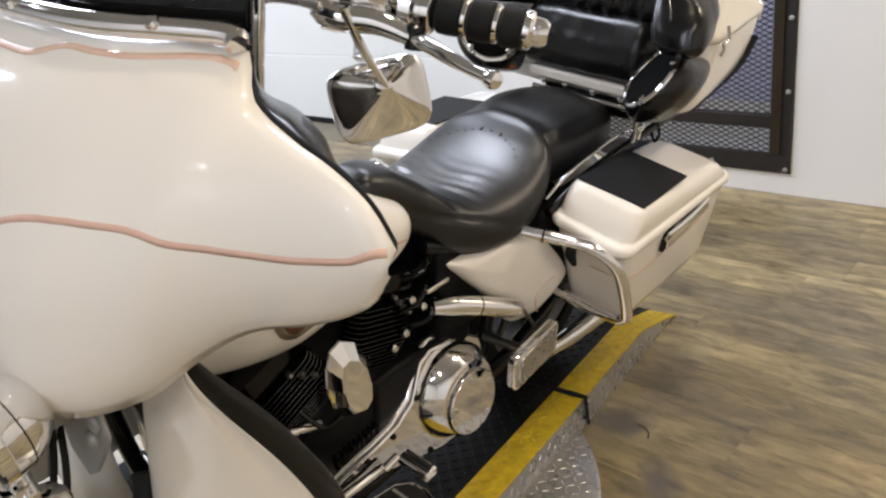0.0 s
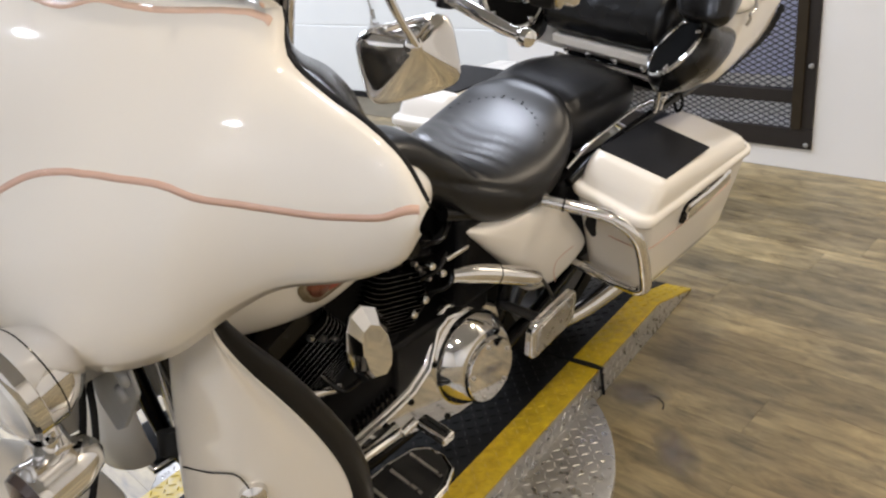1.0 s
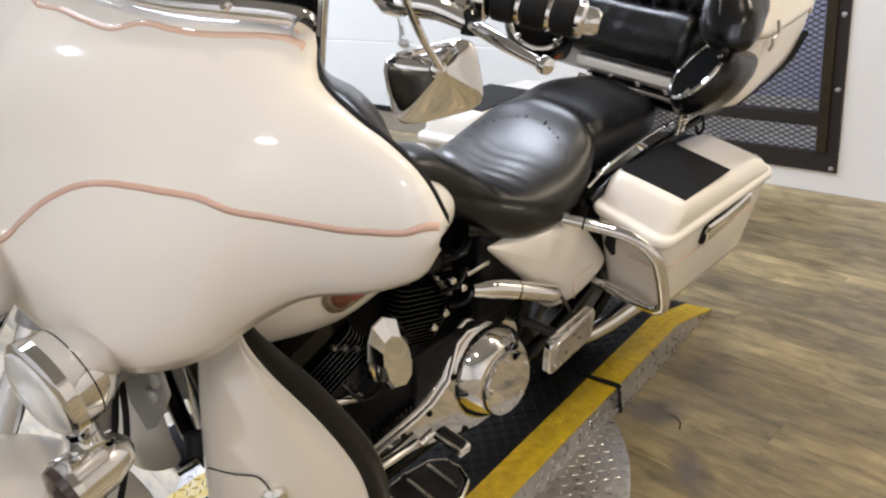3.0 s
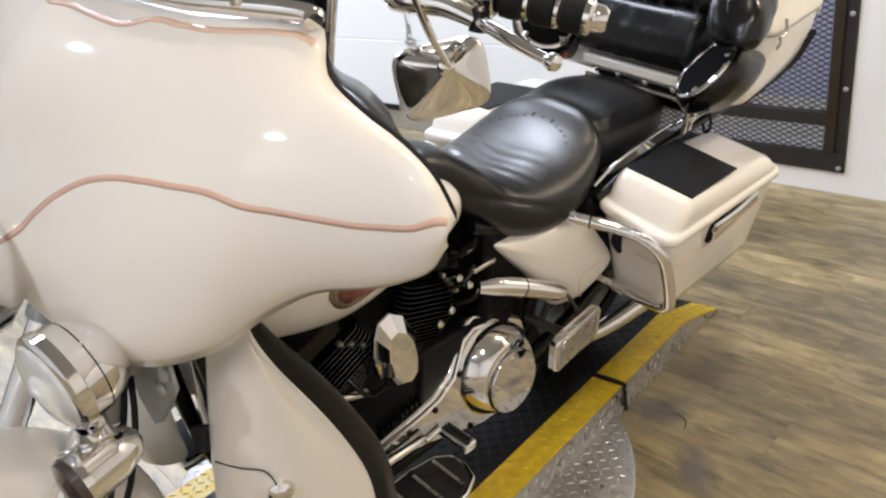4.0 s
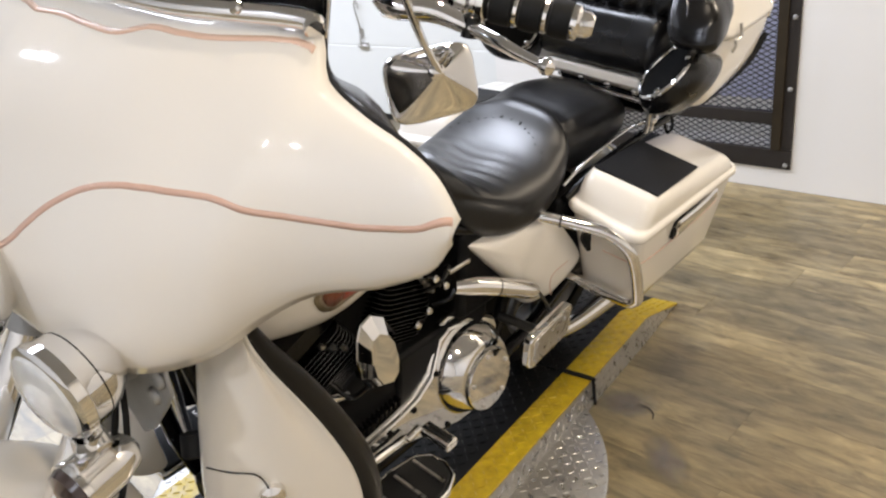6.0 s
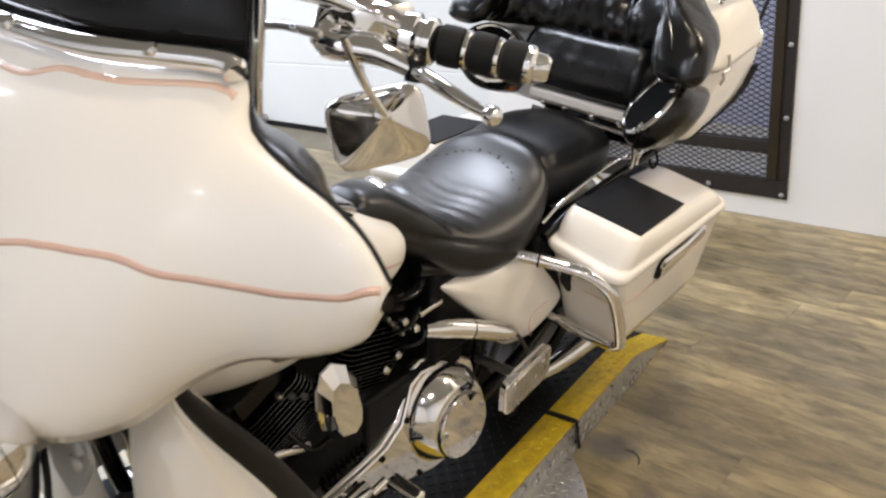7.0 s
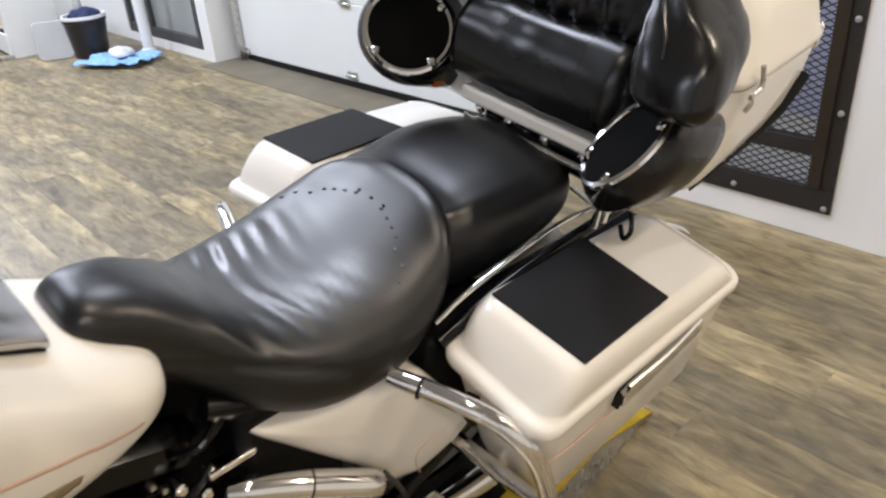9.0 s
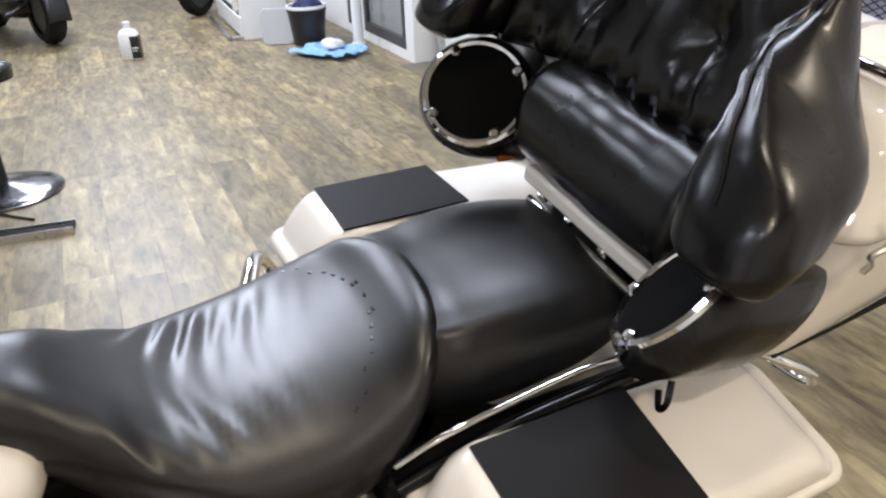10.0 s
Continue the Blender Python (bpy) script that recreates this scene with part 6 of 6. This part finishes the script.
skin(b, dense([(-1.2, 0.1, 0.8, 0.5, 0.8), (-0.9, 0.16, 0.95, 0.5, 0.8), (-0.5, 0.17, 0.85, 0.42, 0.8), (-0.1, 0.15, 0.8, 0.55, 0.8), (0.25, 0.1, 0.72, 0.6, 0.8)], 30, 24))
part("bodywork", b, PLASTICB, pk)
b = BM()
skin(b, dense([(-1.1, 0.1, 0.45, 0.2, 0.8), (-0.8, 0.2, 0.5, 0.18, 0.8), (-0.4, 0.18, 0.5, 0.2, 0.8), (-0.15, 0.08, 0.4, 0.25, 0.8)], 24, 20))
part("engine", b, GLOSS, pk)
b = BM()
tube(b, [(0.12, -0.05, 0.4), (0.2, 0.0, 0.36), (0.3, 0.02, 0.32)], 0.02, 10, 3)
lathe(b, (0.3, 0.02, 0.32), (1, 0, -0.2), [(0, 0.03), (0.05, 0.03), (0.06, 0.02)], 12)
part("footpeg", b, PLASTICB, pk)
for side in (1, -1):
    b = BM()
    skin(b, [[V(side * u, v, w) for u, v in rrect(0.15, 0.36, -0.45, 0.05, 0.05, 4)] for w in (0.42, 0.6)] + [[V(side * u, v, 0.68) for u, v in rrect(0.17, 0.33, -0.42, 0.02, 0.05, 4)]])
    part("pannier", b, PLASTICB, pk, "black pannier", bevel=0.01)
b = BM()
skin(b, [[V(x * 0.1, 0.34 * math.sin(a), 0.31 + 0.34 * math.cos(a) - 0.02 * abs(x)) for x in (-1, -0.6, 0, 0.6, 1)] for a in [radians(d) for d in range(-60, 101, 10)]], closed=False)
part("mudguard", b, PLASTICB, pk, "black rear mudguard", solid=0.006)

# product jug
jug = thing("product_jug", "white plastic jug with black label standing on the floor", "jug", m=pose(-5.98, 0.68, 0, 0, 0, 70))
b = BM()
skin(b, [[V(x, y, z) for x, y in rrect(-a, a, -c, c, 0.02, 4)] for z, a, c in ((0.0, 0.075, 0.05), (0.005, 0.08, 0.055), (0.2, 0.08, 0.055), (0.235, 0.06, 0.045), (0.25, 0.028, 0.028), (0.275, 0.028, 0.028))])
part("body", b, PLASTICW, jug, sharp=50)
b = BM()
lathe(b, (0, 0, 0.27), (0, 0, 1), [(0, 0.03), (0.03, 0.03), (0.033, 0.024)], 16)
part("cap", b, PLASTICW, jug)
b = BM()
box(b, (0.012, -0.0585, 0.01), (0.082, -0.0545, 0.19))
box(b, (0.0795, -0.056, 0.01), (0.0835, 0.05, 0.19))
part("label_panel", b, PLASTICB, jug, "black label")
b = BM()
box(b, (0.02, -0.0600, 0.09), (0.07, -0.0586, 0.1))
box(b, (0.02, -0.0600, 0.07), (0.06, -0.0586, 0.076))
part("label_bars", b, PLASTICW, jug, "pale printed bars")

# stool foot and metal channel
stool = thing("stool_base", "round dark metal stool foot with black pole", "stool", m=pose(-3.18, -0.5, 0))
b = BM()
lathe(b, (0, 0, 0), (0, 0, 1), [(0, 0.27), (0.012, 0.272), (0.02, 0.262), (0.03, 0.18), (0.045, 0.08), (0.06, 0.03)], 56)
base_ob = part("foot", b, material("dark_chrome", (0.22, 0.22, 0.23), 0.2, 1.0, rough_vary=0.08, scale=8), stool)
for k in range(3):
    b = BM()
    r = 0.11 + 0.05 * k
    tube(b, [(r * math.cos(a / 24 * 2 * math.pi), r * math.sin(a / 24 * 2 * math.pi), 0.0395 - 0.009 * k) for a in range(24)], 0.0016, 5, 1, closed=True)
    part("foot_groove", b, GLOSS, base_ob)
b = BM()
tube(b, [(0, 0, 0.05), (0, 0, 0.55)], 0.028, 16, 1)
part("pole", b, PLASTICB, stool)
b = BM()
lathe(b, (0, 0, 0.55), (0, 0, 1), [(0, 0.14), (0.01, 0.18), (0.06, 0.185), (0.08, 0.16), (0.085, 0.1)], 36)
part("stool_seat", b, LEATHER, stool, "black padded seat")
ch = thing("metal_channel", "dark aluminium channel bar lying on the floor", "metal bar", m=pose(-2.5, -0.275, 0, 0, 0, 76))
b = BM()
skin(b, [[V(x, y, z) for y, z in ((-0.045, 0), (0.045, 0), (0.045, 0.035), (0.038, 0.035), (0.038, 0.007), (-0.038, 0.007), (-0.038, 0.035), (-0.045, 0.035))] for x in (-1.4, 0)])
part("channel", b, STEEL, ch, sharp=30)
b = BM()
box(b, (-1.4, -0.037, 0.008), (-0.004, 0.02, 0.03))
part("rubber_insert", b, RUBBER, ch, "black rubber strip")
b = BM()
tube(b, [(-3.0, -0.62, 0.008), (-2.85, -0.52, 0.008), (-2.72, -0.42, 0.008)], 0.006, 6, 4)
tagged(finish("loose_cable", b, RUBBER), "thin black cable lying on the floor", "cable")
# scuffs of rubber on the floor
b = BM()
tube(b, [(0.395, 0.065, 0.001), (0.425, 0.062, 0.0015), (0.447, 0.045, 0.001), (0.455, 0.022, 0.001)], 0.002, 5, 4)
tagged(finish("rubber_scrap", b, RUBBER), "thin curl of black rubber on the planks", "scrap")
SCUFF = bpy.data.materials.new("grey_scuff")
SCUFF.use_nodes = True
nt = SCUFF.node_tree
sp = nt.nodes["Principled BSDF"]
sp.inputs["Base Color"].default_value, sp.inputs["Roughness"].default_value = (0.2, 0.185, 0.18, 1), 0.45
sn = nt.nodes.new("ShaderNodeTexNoise")
sn.inputs["Scale"].default_value, sn.inputs["Detail"].default_value = 14, 6
sc = nt.nodes.new("ShaderNodeTexCoord")
nt.links.new(sc.outputs["Object"], sn.inputs["Vector"])
sd = nt.nodes.new("ShaderNodeTexGradient")
sd.gradient_type = "SPHERICAL"
sg = nt.nodes.new("ShaderNodeMapping")
sg.inputs["Scale"].default_value = (9, 9, 9)
nt.links.new(sc.outputs["Object"], sg.inputs["Vector"])
nt.links.new(sg.outputs[0], sd.inputs["Vector"])
sm = nt.nodes.new("ShaderNodeMath")
sm.operation = "MULTIPLY"
nt.links.new(sn.outputs["Fac"], sm.inputs[0])
nt.links.new(sd.outputs["Fac"], sm.inputs[1])
sr = nt.nodes.new("ShaderNodeMapRange")
sr.inputs[1].default_value, sr.inputs[2].default_value, sr.inputs[3].default_value, sr.inputs[4].default_value = 0.06, 0.5, 0.0, 0.42
nt.links.new(sm.outputs[0], sr.inputs[0])
nt.links.new(sr.outputs[0], sp.inputs["Alpha"])
for x, y, wide, long, turn in ((0.365, 0.06, 1.0, 0.75, 20), (0.55, -0.12, 1.1, 0.6, -50)):
    b = BM()
    skin(b, [[V(r * math.cos(k * math.pi / 12), r * math.sin(k * math.pi / 12), z) for k in range(24)] for r, z in ((0.11, 0.0003), (0.108, 0.0006), (0.01, 0.0007))])
    ob = finish("scuff_mark", b, SCUFF)
    ob.matrix_world = pose(x, y, 0, 0, 0, turn) @ Matrix.Diagonal((wide, long, 1, 1))
    tagged(ob, "faint grey scuff mark worn into the planks", "scuff", kind="structure")

# ---- plank floor ----
PW_STRIP = 0.182 / 3
PLANK = bpy.data.materials.new("oak_vinyl_plank")
PLANK.use_nodes = True
nt = PLANK.node_tree
pr = nt.nodes["Principled BSDF"]
pr.inputs["Specular IOR Level"].default_value = 1.0
tc = nt.nodes.new("ShaderNodeTexCoord")
oi = nt.nodes.new("ShaderNodeObjectInfo")
gi = nt.nodes.new("ShaderNodeNewGeometry")
add = nt.nodes.new("ShaderNodeMath")
nt.links.new(oi.outputs["Random"], add.inputs[0])
nt.links.new(gi.outputs["Random Per Island"], add.inputs[1])
off = nt.nodes.new("ShaderNodeVectorMath")
off.operation = "MULTIPLY_ADD"
comb = nt.nodes.new("ShaderNodeCombineXYZ")
for k in range(3):
    nt.links.new(add.outputs[0], comb.inputs[k])
nt.links.new(comb.outputs[0], off.inputs[0])
off.inputs[1].default_value = (37.0, 19.0, 11.0)
nt.links.new(tc.outputs["Object"], off.inputs[2])
mp = nt.nodes.new("ShaderNodeMapping")
mp.inputs["Scale"].default_value = (3.4, 13.0, 1.0)
nt.links.new(off.outputs[0], mp.inputs[0])
grain = nt.nodes.new("ShaderNodeTexNoise")
grain.inputs["Scale"].default_value, grain.inputs["Detail"].default_value, grain.inputs["Distortion"].default_value = 1.9, 12, 0.5
grain.inputs["Roughness"].default_value = 0.66
nt.links.new(mp.outputs[0], grain.inputs["Vector"])
ramp_n = nt.nodes.new("ShaderNodeValToRGB")
ramp_n.color_ramp.elements[0].position, ramp_n.color_ramp.elements[0].color = 0.3, (0.085, 0.061, 0.027, 1)
ramp_n.color_ramp.elements[1].position, ramp_n.color_ramp.elements[1].color = 0.72, (0.385, 0.315, 0.18, 1)
mid = ramp_n.color_ramp.elements.new(0.5)
mid.color = (0.24, 0.193, 0.103, 1)
nt.links.new(grain.outputs["Fac"], ramp_n.inputs[0])
blotch = nt.nodes.new("ShaderNodeTexNoise")
blotch.inputs["Scale"].default_value, blotch.inputs["Detail"].default_value = 3.0, 3
mp2 = nt.nodes.new("ShaderNodeMapping")
mp2.inputs["Scale"].default_value = (0.8, 2.6, 1.0)
nt.links.new(off.outputs[0], mp2.inputs[0])
nt.links.new(mp2.outputs[0], blotch.inputs["Vector"])
tone = nt.nodes.new("ShaderNodeMath")
tone.operation = "MULTIPLY_ADD"
tone.inputs[1].default_value, tone.inputs[2].default_value = 0.42, 0.62
nt.links.new(add.outputs[0], tone.inputs[0])
tb = nt.nodes.new("ShaderNodeMapRange")
tb.inputs[1].default_value, tb.inputs[2].default_value, tb.inputs[3].default_value, tb.inputs[4].default_value = 0.32, 0.68, 0.7, 1.16
nt.links.new(blotch.outputs["Fac"], tb.inputs[0])
mul = nt.nodes.new("ShaderNodeMath")
mul.operation = "MULTIPLY"
nt.links.new(tone.outputs[0], mul.inputs[0])
nt.links.new(tb.outputs[0], mul.inputs[1])
hsv = nt.nodes.new("ShaderNodeHueSaturation")
nt.links.new(ramp_n.outputs[0], hsv.inputs["Color"])
nt.links.new(mul.outputs[0], hsv.inputs["Value"])
# traffic patina across the planks: warm worn patches and grey scuffed ones
patina = nt.nodes.new("ShaderNodeTexNoise")
patina.inputs["Scale"].default_value, patina.inputs["Detail"].default_value, patina.inputs["Roughness"].default_value = 1.7, 7, 0.62
nt.links.new(gi.outputs["Position"], patina.inputs["Vector"])
pcol = nt.nodes.new("ShaderNodeValToRGB")
pcol.color_ramp.elements[0].position, pcol.color_ramp.elements[0].color = 0.34, (0.66, 0.66, 0.68, 1)
pcol.color_ramp.elements[1].position, pcol.color_ramp.elements[1].color = 0.68, (1.0, 0.92, 0.78, 1)
pmid = pcol.color_ramp.elements.new(0.47)
pmid.color = (0.97, 0.97, 0.97, 1)
nt.links.new(patina.outputs["Fac"], pcol.inputs[0])
worn = nt.nodes.new("ShaderNodeMix")
worn.data_type, worn.blend_type = "RGBA", "MULTIPLY"
worn.inputs[0].default_value = 0.7
nt.links.new(hsv.outputs[0], worn.inputs[6])
nt.links.new(pcol.outputs[0], worn.inputs[7])
# small dark knots and scratches in the print
fleck = nt.nodes.new("ShaderNodeTexNoise")
fleck.inputs["Scale"].default_value, fleck.inputs["Detail"].default_value = 9.0, 6
mp3 = nt.nodes.new("ShaderNodeMapping")
mp3.inputs["Scale"].default_value = (1.0, 3.2, 1.0)
nt.links.new(off.outputs[0], mp3.inputs[0])
nt.links.new(mp3.outputs[0], fleck.inputs["Vector"])
fr = nt.nodes.new("ShaderNodeMapRange")
fr.inputs[1].default_value, fr.inputs[2].default_value, fr.inputs[3].default_value, fr.inputs[4].default_value = 0.28, 0.55, 0.8, 1.05
nt.links.new(fleck.outputs["Fac"], fr.inputs[0])
knots = nt.nodes.new("ShaderNodeMix")
knots.data_type, knots.blend_type = "RGBA", "MULTIPLY"
knots.inputs[0].default_value = 1.0
nt.links.new(worn.outputs[2], knots.inputs[6])
nt.links.new(fr.outputs[0], knots.inputs[7])
# each plank is printed as narrow strips, three across, in uneven tones
along = nt.nodes.new("ShaderNodeVectorMath")
along.operation = "MULTIPLY_ADD"
along.inputs[1].default_value = (37.0, 0.0, 0.0)
shifted = nt.nodes.new("ShaderNodeVectorMath")
shifted.inputs[1].default_value = (20.0, PW_STRIP * 301.5, 0.0)
nt.links.new(comb.outputs[0], along.inputs[0])
nt.links.new(tc.outputs["Object"], along.inputs[2])
nt.links.new(along.outputs[0], shifted.inputs[0])
strip = nt.nodes.new("ShaderNodeTexBrick")
strip.offset, strip.squash = 0.43, 1.0
for key, value in (("Scale", 1.0), ("Mortar Size", 0.0), ("Brick Width", 0.33), ("Row Height", PW_STRIP), ("Color1", (0.74, 0.74, 0.76, 1)), ("Color2", (1.18, 1.14, 1.05, 1))):
    strip.inputs[key].default_value = value
nt.links.new(shifted.outputs[0], strip.inputs["Vector"])
printed = nt.nodes.new("ShaderNodeMix")
printed.data_type, printed.blend_type = "RGBA", "MULTIPLY"
printed.inputs[0].default_value = 0.62
nt.links.new(knots.outputs[2], printed.inputs[6])
nt.links.new(strip.outputs["Color"], printed.inputs[7])
nt.links.new(printed.outputs[2], pr.inputs["Base Color"])
rr_n = nt.nodes.new("ShaderNodeMapRange")
rr_n.inputs[3].default_value, rr_n.inputs[4].default_value = 0.4, 0.54
nt.links.new(grain.outputs["Fac"], rr_n.inputs[0])
nt.links.new(rr_n.outputs[0], pr.inputs["Roughness"])
bp = nt.nodes.new("ShaderNodeBump")
bp.inputs["Strength"].default_value, bp.inputs["Distance"].default_value = 0.15, 0.002
nt.links.new(grain.outputs["Fac"], bp.inputs["Height"])
nt.links.new(bp.outputs[0], pr.inputs["Normal"])

floor = thing("floor", "grey-brown oak vinyl plank floor", "floor", kind="structure", m=WALL_M)
PL, PW, GAP = 1.22, 0.182, 0.0003


def plank_mesh(length):
    b = BM()
    h, w = length / 2 - GAP / 2, PW / 2 - GAP / 2
    skin(b, [[V(-h, -w, z), V(h, -w, z), V(h, w, z), V(-h, w, z)] for z in (-0.012, -0.0006)] + [[V(-h + 0.0003, -w + 0.0003, 0), V(h - 0.0003, -w + 0.0003, 0), V(h - 0.0003, w - 0.0003, 0), V(-h + 0.0003, w - 0.0003, 0)]])
    me = bpy.data.meshes.new("plank")
    b.to_mesh(me)
    b.free()
    me.materials.append(PLANK)
    return me


shared = plank_mesh(PL)
far = BM()
rng = random.Random(4)
count = 0
tilt_s, tilt_c = math.sin(radians(6.73)), math.cos(radians(6.73))
for row in range(45):
    y = -PW / 2 - row * PW - 0.002
    shift = rng.random() * PL
    east = (4.5 - y * tilt_s) / tilt_c - 0.02
    for k in range(-9, 6):
        x = k * PL + shift
        if x - PL / 2 > east - 0.05 or y * tilt_c - x * tilt_s < -7.0:
            continue
        near = -3.4 < x < 2.2 and -4.2 < y
        if near and count < 300:
            ob = new("plank", shared)
            ob.parent = floor
            ob.location = (x, y, 0)
            count += 1
        else:
            h, w = PL / 2 - GAP / 2, PW / 2 - GAP / 2
            vs = [far.verts.new(V(min(x + sx * h, east), y + sy * w, z)) for z in (-0.012, 0) for sx, sy in ((-1, -1), (1, -1), (1, 1), (-1, 1))]
            for f in ((4, 5, 6, 7), (0, 1, 5, 4), (1, 2, 6, 5), (2, 3, 7, 6), (3, 0, 4, 7)):
                far.faces.new([vs[i] for i in f])
fp = part("far_planks", far, PLANK, floor, "oak vinyl planks", sharp=20)
fp["kind"] = "stuff"
